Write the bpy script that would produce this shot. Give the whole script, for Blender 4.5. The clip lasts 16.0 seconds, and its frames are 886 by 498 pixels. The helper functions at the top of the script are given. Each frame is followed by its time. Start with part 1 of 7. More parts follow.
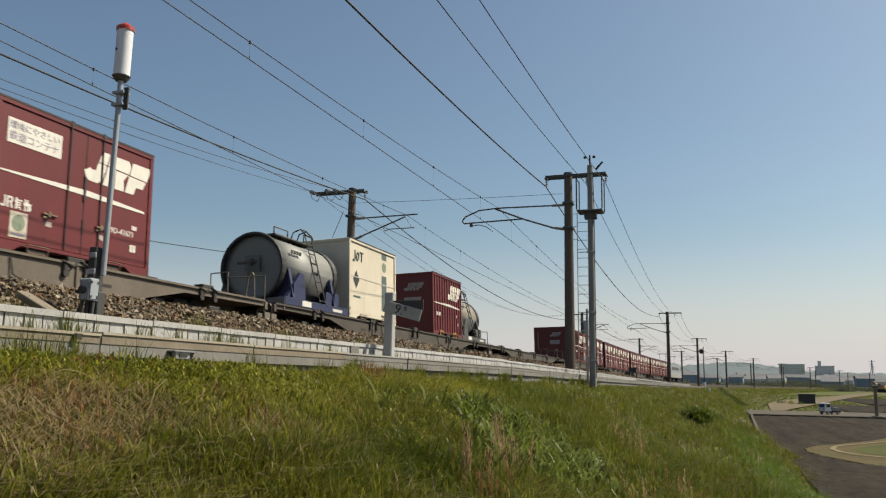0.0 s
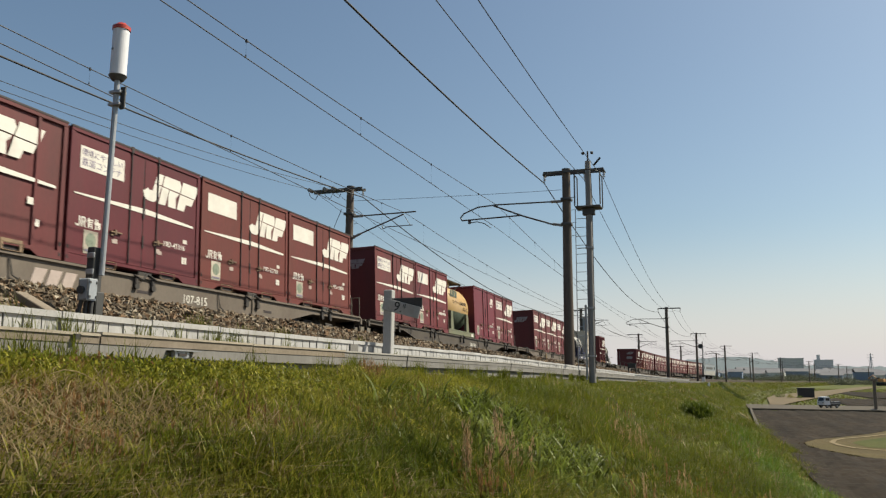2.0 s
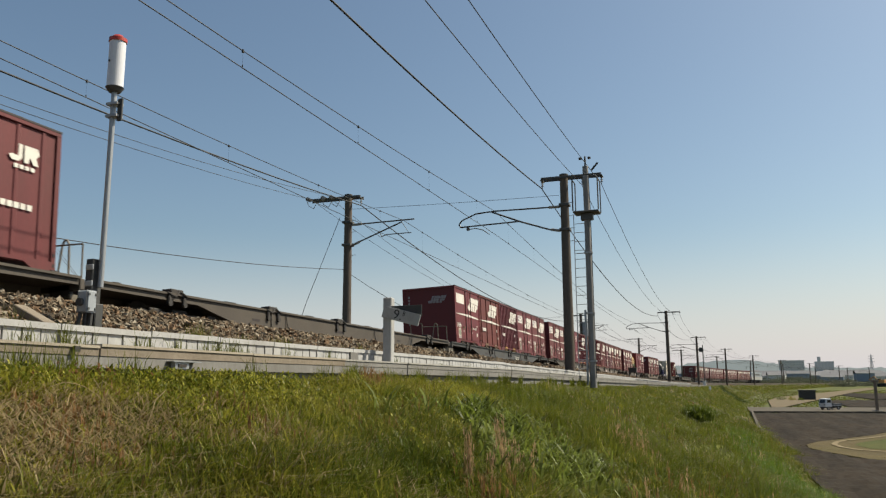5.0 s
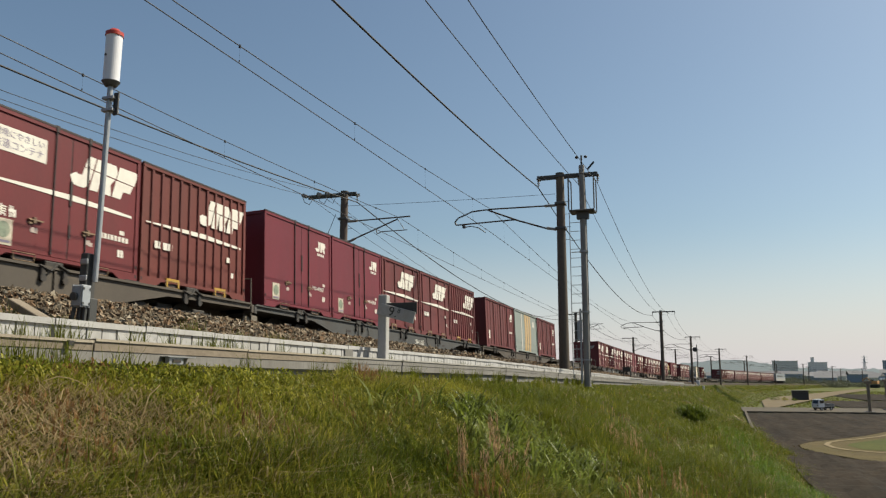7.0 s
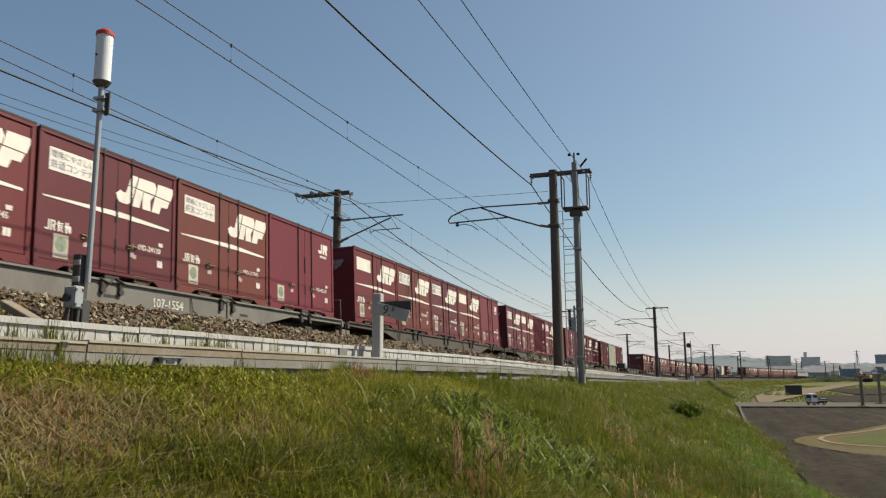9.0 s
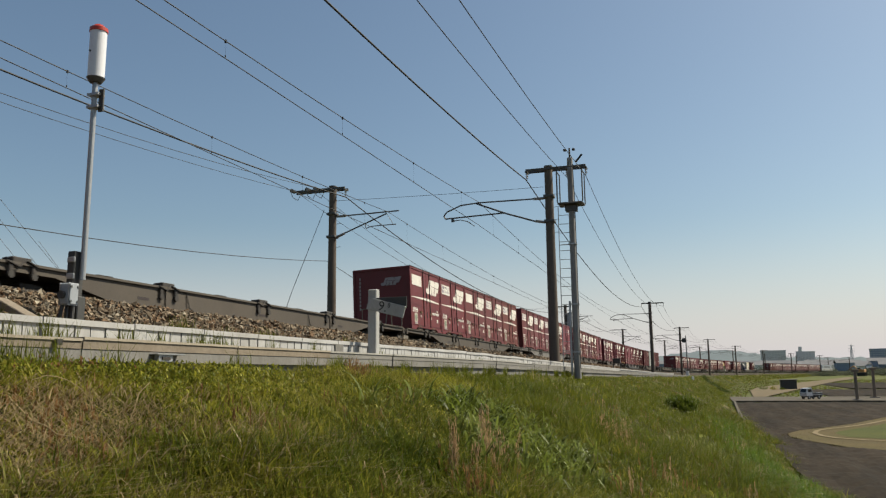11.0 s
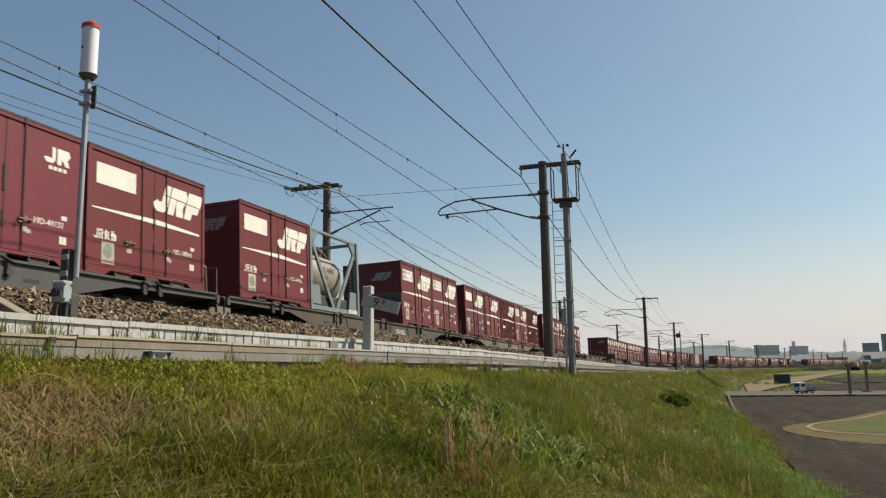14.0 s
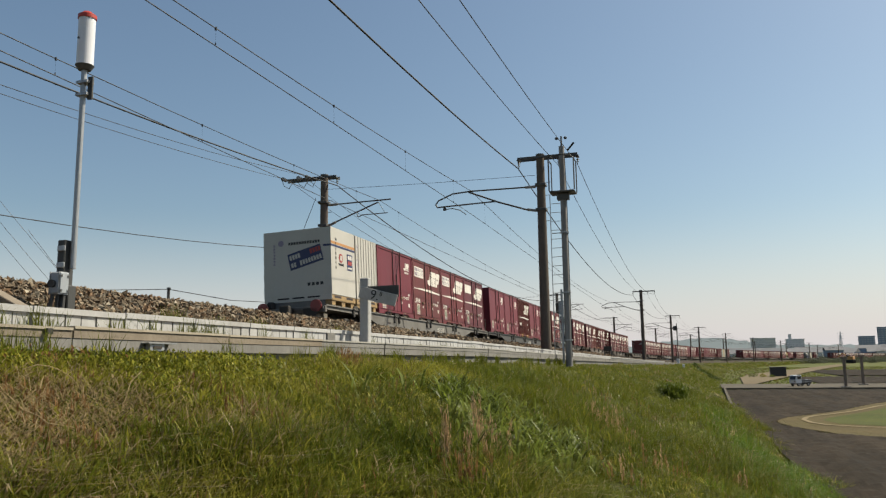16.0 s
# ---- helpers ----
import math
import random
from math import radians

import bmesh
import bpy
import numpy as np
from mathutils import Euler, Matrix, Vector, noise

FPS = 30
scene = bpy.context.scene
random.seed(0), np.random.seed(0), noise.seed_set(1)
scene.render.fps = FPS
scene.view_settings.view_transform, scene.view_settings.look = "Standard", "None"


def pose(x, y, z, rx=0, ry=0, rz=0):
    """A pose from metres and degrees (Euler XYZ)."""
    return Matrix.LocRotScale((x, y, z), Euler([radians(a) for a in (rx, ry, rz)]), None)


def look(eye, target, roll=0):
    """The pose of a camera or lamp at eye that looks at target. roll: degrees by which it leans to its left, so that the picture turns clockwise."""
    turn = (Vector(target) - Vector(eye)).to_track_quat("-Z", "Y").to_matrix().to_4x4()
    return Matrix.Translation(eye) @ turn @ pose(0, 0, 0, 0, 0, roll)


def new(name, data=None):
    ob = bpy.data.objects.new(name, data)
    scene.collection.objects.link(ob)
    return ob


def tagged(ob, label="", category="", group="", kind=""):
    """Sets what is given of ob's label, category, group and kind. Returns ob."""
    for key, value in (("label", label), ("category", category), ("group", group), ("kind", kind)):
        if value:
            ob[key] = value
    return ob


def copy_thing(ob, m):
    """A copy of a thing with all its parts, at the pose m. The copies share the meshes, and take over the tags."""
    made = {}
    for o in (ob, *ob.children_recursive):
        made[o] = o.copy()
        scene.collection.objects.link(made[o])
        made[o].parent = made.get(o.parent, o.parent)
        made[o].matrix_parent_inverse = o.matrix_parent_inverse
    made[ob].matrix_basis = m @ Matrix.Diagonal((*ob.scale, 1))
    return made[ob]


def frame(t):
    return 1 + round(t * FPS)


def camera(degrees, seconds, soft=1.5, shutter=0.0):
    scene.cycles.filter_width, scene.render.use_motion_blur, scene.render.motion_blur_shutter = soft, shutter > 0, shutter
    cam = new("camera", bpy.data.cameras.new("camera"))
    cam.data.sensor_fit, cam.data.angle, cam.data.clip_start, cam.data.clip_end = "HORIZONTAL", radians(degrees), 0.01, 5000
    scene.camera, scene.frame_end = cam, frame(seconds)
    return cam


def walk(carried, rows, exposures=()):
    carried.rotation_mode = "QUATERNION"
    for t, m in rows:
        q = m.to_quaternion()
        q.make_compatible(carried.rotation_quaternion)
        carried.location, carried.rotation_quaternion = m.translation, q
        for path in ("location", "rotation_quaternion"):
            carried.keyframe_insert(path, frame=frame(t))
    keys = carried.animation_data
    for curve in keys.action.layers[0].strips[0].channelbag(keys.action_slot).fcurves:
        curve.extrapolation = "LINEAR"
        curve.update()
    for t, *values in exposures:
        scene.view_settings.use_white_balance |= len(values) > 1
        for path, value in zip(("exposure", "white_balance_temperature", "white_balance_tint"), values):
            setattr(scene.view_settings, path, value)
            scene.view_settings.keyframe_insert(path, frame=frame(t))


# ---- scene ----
# ---- camera ----
EYE = (11.946, -2.631, -0.943)
cam = camera(58.88, 16.0, soft=1.25, shutter=0.06)


def view(yaw, pitch, roll):
    """A camera at EYE: yaw to the right of north, pitch up, roll to its left."""
    return (Matrix.Translation(EYE) @ pose(0, 0, 0, 0, 0, -yaw) @ pose(0, 0, 0, 90 + pitch, 0, 0)
            @ pose(0, 0, 0, 0, 0, roll))


PATH = [
    (0, view(-19.744, 8.973, 0.668)),
    (0.5, view(-19.803, 9.004, 0.786)),
    (1, view(-19.738, 8.851, 0.561)),
    (1.5, view(-19.624, 8.747, 0.477)),
    (2, view(-19.632, 8.766, 0.170)),
    (2.5, view(-19.630, 8.967, -0.546)),
    (3, view(-19.441, 9.130, -0.756)),
    (3.5, view(-19.370, 9.245, -0.641)),
    (4, view(-19.469, 9.323, -0.739)),
    (6.5, view(-19.472, 9.123, -0.254)),
    (7, view(-19.221, 9.102, -0.164)),
    (7.5, view(-19.069, 9.148, -0.534)),
    (8, view(-18.938, 9.088, -0.687)),
    (8.5, view(-18.754, 9.017, -0.650)),
    (9, view(-18.751, 8.961, -0.681)),
    (11.5, view(-18.366, 8.579, -0.939)),
    (12, view(-18.333, 8.522, -0.937)),
    (12.5, view(-18.269, 8.498, -0.914)),
    (13, view(-18.142, 8.491, -0.907)),
    (13.5, view(-18.102, 8.455, -0.973)),
    (14, view(-18.029, 8.372, -1.160)),
    (14.5, view(-18.038, 8.235, -1.058)),
    (15, view(-18.005, 8.089, -1.017)),
    (15.5, view(-17.904, 7.904, -0.945)),
    (16, view(-17.848, 7.805, -1.047)),
]
walk(cam, PATH, [(t, stops, 6900, 5) for t, stops in ((0, 0.59), (1, 0.66), (2.5, 0.69), (4, 0.69), (6.5, 0.65), (8, 0.69), (9, 0.67), (11.5, 0.62), (12.5, 0.63), (14, 0.67), (16, 0.7))])

# ---- light ----
SUN_AZ, SUN_EL = 52.0, 49.0      # degrees east of north, and up
world = bpy.data.worlds.new("world")
scene.world = world
world.use_nodes = True
wn = world.node_tree
sky = wn.nodes.new("ShaderNodeTexSky")
sky.sky_type = "NISHITA"
sky.sun_disc = False
sky.sun_elevation, sky.sun_rotation = radians(SUN_EL), radians(SUN_AZ)
sky.air_density, sky.dust_density, sky.ozone_density = 1.0, 1.6, 2.4
wn.nodes["Background"].inputs["Strength"].default_value = 0.0705
# pale haze low over the horizon
way, split, low, veil = (wn.nodes.new("ShaderNode" + k) for k in ("TexCoord", "SeparateXYZ", "MapRange", "Mix"))
wn.links.new(way.outputs["Generated"], split.inputs[0])
wn.links.new(split.outputs["Z"], low.inputs["Value"])
low.interpolation_type = "SMOOTHSTEP"
low.inputs["From Min"].default_value, low.inputs["From Max"].default_value = -0.05, 0.19
low.inputs["To Min"].default_value, low.inputs["To Max"].default_value = 0.86, 0.0
veil.data_type = "RGBA"
wn.links.new(low.outputs[0], veil.inputs["Factor"])
# slightly cyan cast of the clear spring air
cast = wn.nodes.new("ShaderNodeMix")
cast.data_type, cast.blend_type = "RGBA", "MULTIPLY"
cast.inputs["Factor"].default_value = 1.0
cast.inputs["B"].default_value = (0.99, 1.015, 1.0, 1)
wn.links.new(sky.outputs["Color"], cast.inputs["A"])
wn.links.new(cast.outputs["Result"], veil.inputs["A"])
veil.inputs["B"].default_value = (7.1, 6.75, 7.6, 1)
wn.links.new(veil.outputs["Result"], wn.nodes["Background"].inputs["Color"])
sun = new("sun", bpy.data.lights.new("sun", "SUN"))
sun.data.energy, sun.data.angle, sun.data.color = 5.0, radians(0.6), (1.0, 0.93, 0.82)
a, e = radians(SUN_AZ), radians(SUN_EL)
sun.matrix_world = look((0, 0, 60), (-60 * math.sin(a) * math.cos(e), -60 * math.cos(a) * math.cos(e), 60 - 60 * math.sin(e)))

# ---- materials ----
BASE_SCALE = 0.84      # scales every base colour down, to deepen the shaded sides


def material(name, color, rough=0.7, metal=0.0, vary=0.15, scale=4.0, fine=40.0, bump=0.15, dirt=None, dirt_amount=0.3,
             stretch=(1, 1, 1), island=0.0, random_object=0.0, generated=False):
    """Principled surface with two scales of variation, optional dirt patches and per-piece tint."""
    m = bpy.data.materials.new(name)
    m.use_nodes = True
    n, l = m.node_tree.nodes, m.node_tree.links
    b = n["Principled BSDF"]
    b.inputs["Metallic"].default_value = metal
    color = [c * BASE_SCALE for c in color]
    dirt = dirt and [c * BASE_SCALE for c in dirt]
    if rough > 0.8:
        b.inputs["Specular IOR Level"].default_value = 0.08
    tc = n.new("ShaderNodeTexCoord")
    mp = n.new("ShaderNodeMapping")
    mp.inputs["Scale"].default_value = stretch
    l.new(tc.outputs["Object"], mp.inputs["Vector"])
    big, small = n.new("ShaderNodeTexNoise"), n.new("ShaderNodeTexNoise")
    for tex, sc, det in ((big, scale, 5), (small, fine, 3)):
        tex.inputs["Scale"].default_value, tex.inputs["Detail"].default_value = sc, det
        l.new(mp.outputs["Vector"], tex.inputs["Vector"])
    add = n.new("ShaderNodeMath")
    add.operation = "ADD"
    l.new(big.outputs["Fac"], add.inputs[0])
    l.new(small.outputs["Fac"], add.inputs[1])
    mr = n.new("ShaderNodeMapRange")
    mr.inputs["From Min"].default_value, mr.inputs["From Max"].default_value = 0.6, 1.4
    mr.inputs["To Min"].default_value, mr.inputs["To Max"].default_value = 1 - vary, 1 + vary
    l.new(add.outputs[0], mr.inputs["Value"])
    value = mr.outputs[0]
    for amount, socket in ((island, ("ShaderNodeNewGeometry", "Random Per Island")), (random_object, ("ShaderNodeObjectInfo", "Random"))):
        if amount:
            src = n.new(socket[0])
            r2 = n.new("ShaderNodeMapRange")
            r2.inputs["To Min"].default_value, r2.inputs["To Max"].default_value = 1 - amount, 1 + amount
            l.new(src.outputs[socket[1]], r2.inputs["Value"])
            mu = n.new("ShaderNodeMath")
            mu.operation = "MULTIPLY"
            l.new(value, mu.inputs[0])
            l.new(r2.outputs[0], mu.inputs[1])
            value = mu.outputs[0]
    hue = n.new("ShaderNodeHueSaturation")
    hue.inputs["Color"].default_value = (*color, 1)
    l.new(value, hue.inputs["Value"])
    out = hue.outputs["Color"]
    if dirt:
        patch = n.new("ShaderNodeTexNoise")
        patch.inputs["Scale"].default_value, patch.inputs["Detail"].default_value = scale * 0.6, 8
        patch.inputs["Roughness"].default_value = 0.7
        l.new(mp.outputs["Vector"], patch.inputs["Vector"])
        pr = n.new("ShaderNodeMapRange")
        pr.inputs["From Min"].default_value, pr.inputs["From Max"].default_value = 0.45, 0.75
        pr.inputs["To Max"].default_value = dirt_amount
        l.new(patch.outputs["Fac"], pr.inputs["Value"])
        mix = n.new("ShaderNodeMix")
        mix.data_type = "RGBA"
        l.new(pr.outputs[0], mix.inputs["Factor"])
        l.new(out, mix.inputs["A"])
        mix.inputs["B"].default_value = (*dirt, 1)
        out = mix.outputs["Result"]
    l.new(out, b.inputs["Base Color"])
    rr = n.new("ShaderNodeMapRange")
    rr.inputs["To Min"].default_value, rr.inputs["To Max"].default_value = max(rough - 0.12, 0.02), min(rough + 0.12, 1)
    l.new(big.outputs["Fac"], rr.inputs["Value"])
    l.new(rr.outputs[0], b.inputs["Roughness"])
    if bump:
        bp = n.new("ShaderNodeBump")
        bp.inputs["Strength"].default_value, bp.inputs["Distance"].default_value = bump, 0.02
        l.new(small.outputs["Fac"], bp.inputs["Height"])
        l.new(bp.outputs[0], b.inputs["Normal"])
    return m


MAROON = material("container_maroon", (0.138, 0.0232, 0.0258), 0.5, vary=0.1, scale=1.3, fine=30, bump=0.05,
                  dirt=(0.0629, 0.0296, 0.0252), dirt_amount=0.45, stretch=(1, 1, 0.35), random_object=0.0)
MAROON_RED = material("container_red", (0.152, 0.0235, 0.034), 0.5, vary=0.1, scale=1.3, fine=30, bump=0.05,
                      dirt=(0.0666, 0.0266, 0.0252), dirt_amount=0.4, stretch=(1, 1, 0.35))
MAROON_DULL = material("container_dull_maroon", (0.134, 0.03, 0.031), 0.6, vary=0.13, scale=1.5, fine=30, bump=0.06,
                       dirt=(0.0592, 0.0333, 0.0281), dirt_amount=0.6, stretch=(1, 1, 0.3))
MAROON_BROWN = material("container_brown_maroon", (0.136, 0.033, 0.027), 0.6, vary=0.14, scale=1.2, fine=25, bump=0.06,
                        dirt=(0.07, 0.034, 0.024), dirt_amount=0.6, stretch=(1, 1, 0.3))
MAROON_DEEP = material("container_deep_maroon", (0.112, 0.0215, 0.027), 0.5, vary=0.12, scale=1.6, fine=30, bump=0.05,
                       dirt=(0.06, 0.026, 0.024), dirt_amount=0.5, stretch=(1, 1, 0.3))
for paint in (MAROON, MAROON_RED, MAROON_DULL, MAROON_BROWN, MAROON_DEEP):
    paint.node_tree.nodes["Principled BSDF"].inputs["Specular IOR Level"].default_value = 0.28
# dark trim; on slots and pockets it paints the shade of a hollow
DARK_SEAM = material("dark_trim_and_hollows", (0.0222, 0.0133, 0.0133), 0.7, bump=0.05)
WHITE_PAINT = material("white_marking_paint", (0.7, 0.67, 0.6), 0.55, vary=0.08, scale=3, bump=0.03,
                       dirt=(0.37, 0.296, 0.266), dirt_amount=0.35)
GREY_INK = material("grey_marking_ink", (0.259, 0.222, 0.296), 0.6, vary=0.1, bump=0)
GREEN_INK = material("green_emblem_paint", (0.17, 0.21, 0.15), 0.6, vary=0.5, scale=9, fine=30, bump=0, dirt=(0.36, 0.33, 0.25), dirt_amount=0.8)
STICKER = material("cream_sticker", (0.5, 0.45, 0.36), 0.6, vary=0.15, scale=5, bump=0, dirt=(0.3, 0.23, 0.16), dirt_amount=0.6, random_object=0.2)
YELLOW_STEEL = material("yellow_painted_steel", (0.407, 0.237, 0.0296), 0.5, vary=0.15, bump=0.05, dirt=(0.111, 0.074, 0.0444))
WAGON_GREY = material("wagon_grey_steel", (0.066, 0.052, 0.038), 0.7, vary=0.2, scale=1.5, fine=25, bump=0.1,
                      dirt=(0.0444, 0.0318, 0.0222), dirt_amount=0.75, stretch=(1, 1, 0.5))
WAGON_TAN = material("wagon_dusty_tan_steel", (0.132, 0.105, 0.08), 0.7, vary=0.2, scale=1.5, fine=25, bump=0.1,
                     dirt=(0.07, 0.046, 0.03), dirt_amount=0.75, stretch=(1, 1, 0.5))
WAGON_PALE = material("wagon_pale_grey_steel", (0.15, 0.14, 0.125), 0.7, vary=0.18, scale=1.5, fine=25, bump=0.1,
                      dirt=(0.07, 0.055, 0.042), dirt_amount=0.7, stretch=(1, 1, 0.5))
WAGON_BLUE = material("wagon_blue_grey_steel", (0.05, 0.051, 0.05), 0.7, vary=0.2, scale=1.5, fine=25, bump=0.1,
                      dirt=(0.0444, 0.0333, 0.0244), dirt_amount=0.75, stretch=(1, 1, 0.5))
BOGIE = material("bogie_dark_steel", (0.024, 0.021, 0.0185), 0.75, vary=0.25, scale=5, bump=0.15, dirt=(0.055, 0.034, 0.021), dirt_amount=0.5)
RAIL = material("rail_steel", (0.163, 0.126, 0.0962), 0.45, 0.7, vary=0.2, scale=3, bump=0.05)
CONCRETE = material("concrete", (0.205, 0.2, 0.19), 0.85, vary=0.15, scale=1.5, fine=25, bump=0.25, dirt=(0.0962, 0.0851, 0.0666), dirt_amount=0.6)
CONCRETE_WHITE = material("white_concrete", (0.385, 0.38, 0.372), 0.8, vary=0.12, scale=2, fine=30, bump=0.15, dirt=(0.2, 0.185, 0.16), dirt_amount=0.6, stretch=(1, 1, 0.5), random_object=0.06)
CONCRETE_PALE = material("pale_grey_concrete", (0.225, 0.215, 0.2), 0.85, vary=0.15, scale=1.8, fine=25, bump=0.25, dirt=(0.13, 0.118, 0.1), dirt_amount=0.65, stretch=(1, 1, 0.4))
CONCRETE_CREAM = material("cream_worn_concrete", (0.36, 0.315, 0.25), 0.85, vary=0.12, scale=2, fine=30, bump=0.2, dirt=(0.25, 0.2, 0.15), dirt_amount=0.6)
CONCRETE_WORN = material("worn_pale_concrete", (0.35, 0.335, 0.305), 0.85, vary=0.14, scale=2, fine=30, bump=0.2, dirt=(0.22, 0.2, 0.165), dirt_amount=0.6)
CONCRETE_TAN = material("tan_concrete", (0.235, 0.196, 0.152), 0.85, vary=0.15, scale=1.5, fine=25, bump=0.25, dirt=(0.126, 0.0962, 0.074), dirt_amount=0.6)
POLE = material("pole_weathered_concrete", (0.135, 0.112, 0.095), 0.85, vary=0.18, scale=1.2, fine=30, bump=0.2, dirt=(0.0814, 0.0629, 0.0481), dirt_amount=0.6, stretch=(1, 1, 0.25))
GALV = material("galvanised_steel", (0.37, 0.377, 0.385), 0.45, 0.6, vary=0.12, scale=3, bump=0.05)
STEEL_DARK = material("dark_line_steel", (0.0888, 0.0851, 0.0814), 0.6, 0.3, vary=0.15, bump=0.05)
WIRE = material("wire_metal", (0.037, 0.037, 0.0385), 0.5, 0.4, vary=0.05, bump=0)
CABLE = material("black_cable_sheath", (0.014, 0.014, 0.015), 0.7, vary=0.05, bump=0)
PORCELAIN = material("porcelain_insulator", (0.259, 0.244, 0.229), 0.3, vary=0.1, bump=0)
BALLAST = material("ballast_stone", (0.165, 0.128, 0.09), 0.9, vary=0.25, scale=6, fine=60, bump=0.4, island=0.5)
BALLAST_PALE = material("pale_ballast_stone", (0.25, 0.215, 0.165), 0.9, vary=0.25, scale=6, fine=60, bump=0.4, island=0.45)
BALLAST_RUST = material("rusty_ballast_stone", (0.14, 0.09, 0.055), 0.9, vary=0.25, scale=6, fine=60, bump=0.4, island=0.5)
# bed under the loose stones, coloured dark for the shade in their gaps
BALLAST_BED = material("ballast_bed_gap_shade", (0.05, 0.04, 0.03), 0.95, vary=0.3, scale=5, fine=40, bump=0.5)
SOIL = material("ploughed_soil", (0.02, 0.0146, 0.0092), 0.95, vary=0.45, scale=1.1, fine=8, bump=0.9, dirt=(0.052, 0.038, 0.026), dirt_amount=0.8, stretch=(1, 0.18, 1))
EARTH = material("grassy_earth", (0.048, 0.05, 0.015), 0.95, vary=0.5, scale=1.3, fine=12, bump=0.5, dirt=(0.075, 0.056, 0.028), dirt_amount=0.6)
MEADOW = material("far_meadow", (0.088, 0.098, 0.03), 0.95, vary=0.25, scale=0.06, fine=1.5, bump=0.4, dirt=(0.11, 0.1, 0.042), dirt_amount=0.6)

# ---- the track's line ----
CURVE_AT, CURVE = [-60.0, 20.0, 80.0, 140.0, 200.0, 260.0, 420.0], [-0.5666, -0.3247, 0.6984, 1.4564, 1.1038, 1.2159, 1.2674]   # 1 / km, to the right
SLOPE_AT, SLOPE = [-60.0, 0.0, 60.0, 130.0, 220.0, 420.0], [-0.0169, -0.0169, -0.0155, -0.0149, -0.0125, -0.0129]
S = np.arange(-480, 640, 0.5)
bend = np.interp(S, CURVE_AT, CURVE) / 1000
bend[S < -60] = 0
head = np.cumsum(bend) * 0.5
head -= np.interp(0, S, head)
east, north = np.cumsum(np.sin(head)) * 0.5, np.cumsum(np.cos(head)) * 0.5
east, north = east - np.interp(0, S, east), north - np.interp(0, S, north)
up = np.cumsum(np.interp(S, SLOPE_AT, SLOPE)) * 0.5
up -= np.interp(0, S, up)
CANT = 0.037
TRACK_2 = 3.65        # the near track's centre beside the far one's


def on_track(s, o=0.0, z=0.0):
    """The point s metres along the line, o to its right and z over its rails."""
    h = np.interp(s, S, head)
    return Vector((np.interp(s, S, east) + o * math.cos(h), np.interp(s, S, north) - o * math.sin(h), np.interp(s, S, up) + z))


def grid_points(s, o, z):
    """on_track for arrays that broadcast."""
    h = np.interp(s, S, head)
    return np.stack(np.broadcast_arrays(np.interp(s, S, east) + o * np.cos(h), np.interp(s, S, north) - o * np.sin(h), np.interp(s, S, up) + z), -1)


def track_pose(s, o=0.0, z=0.0, canted=True):
    """A frame at that point with y along the line and x to its right."""
    h, g = np.interp(s, S, head), np.interp(s, S, np.gradient(up, S))
    lean = -CANT * np.interp(s, [40, 110], [1, 0]) if canted else 0
    return Matrix.Translation(on_track(s, o, z)) @ pose(0, 0, 0, 0, 0, -math.degrees(h)) @ pose(0, 0, 0, math.degrees(math.atan(g)), 0, 0) @ pose(0, 0, 0, 0, math.degrees(lean), 0)


FIELD_AT, FIELD = [-480, 0, 70, 160, 320, 800], [4.2, -3.55, -4.65, -5.3, -6.2, -7.0]


def field_z(y):
    return np.interp(y, FIELD_AT, FIELD)


# ---- mesh helpers ----
def link(name, bm, mat, parent=None, label="", smooth=False):
    me = bpy.data.meshes.new(name)
    bm.to_mesh(me)
    bm.free()
    return put(name, me, mat, parent, label, smooth)


def put(name, me, mat, parent=None, label="", smooth=False):
    for m in (mat if isinstance(mat, (list, tuple)) else [mat]):
        me.materials.append(m)
    if smooth:
        me.polygons.foreach_set("use_smooth", [True] * len(me.polygons))
    ob = new(name, me)
    if parent:
        ob.parent = parent
    if label:
        ob["label"] = label
    return ob


part = link


def empty(name, m=None):
    ob = new(name)
    ob.empty_display_size = 0.3
    if m is not None:
        ob.matrix_world = m
    return ob


def mesh(points, faces):
    me = bpy.data.meshes.new("mesh")
    me.from_pydata([tuple(p) for p in points], [], faces)
    me.update()
    return me


def box(bm, x0, x1, y0, y1, z0, z1, bevel=0.0):
    """A box by its limits."""
    made = bmesh.ops.create_cube(bm, size=1.0, matrix=Matrix.Translation(((x0 + x1) / 2, (y0 + y1) / 2, (z0 + z1) / 2)) @ Matrix.Diagonal((x1 - x0, y1 - y0, z1 - z0, 1)))
    if bevel:
        vs = set(made["verts"])
        bmesh.ops.bevel(bm, geom=[ed for ed in bm.edges if ed.verts[0] in vs and ed.verts[1] in vs], offset=bevel, segments=1, affect="EDGES")
    return bm


def boxes(*limits, bevel=0.0):
    bm = bmesh.new()
    for b in limits:
        box(bm, *b, bevel=bevel)
    return bm


def rod(bm, a, b, r, r2=None, sides=10):
    """A round bar from a to b."""
    a, b = Vector(a), Vector(b)
    d = b - a
    m = Matrix.Translation((a + b) / 2) @ d.to_track_quat("Z", "Y").to_matrix().to_4x4()
    bmesh.ops.create_cone(bm, cap_ends=True, segments=sides, radius1=r, radius2=r if r2 is None else r2, depth=d.length, matrix=m)
    return bm


def rods(*ends, r=0.02, sides=8):
    bm = bmesh.new()
    for line in ends:
        for a, b in zip(line, line[1:]):
            rod(bm, a, b, r, sides=sides)
    return bm


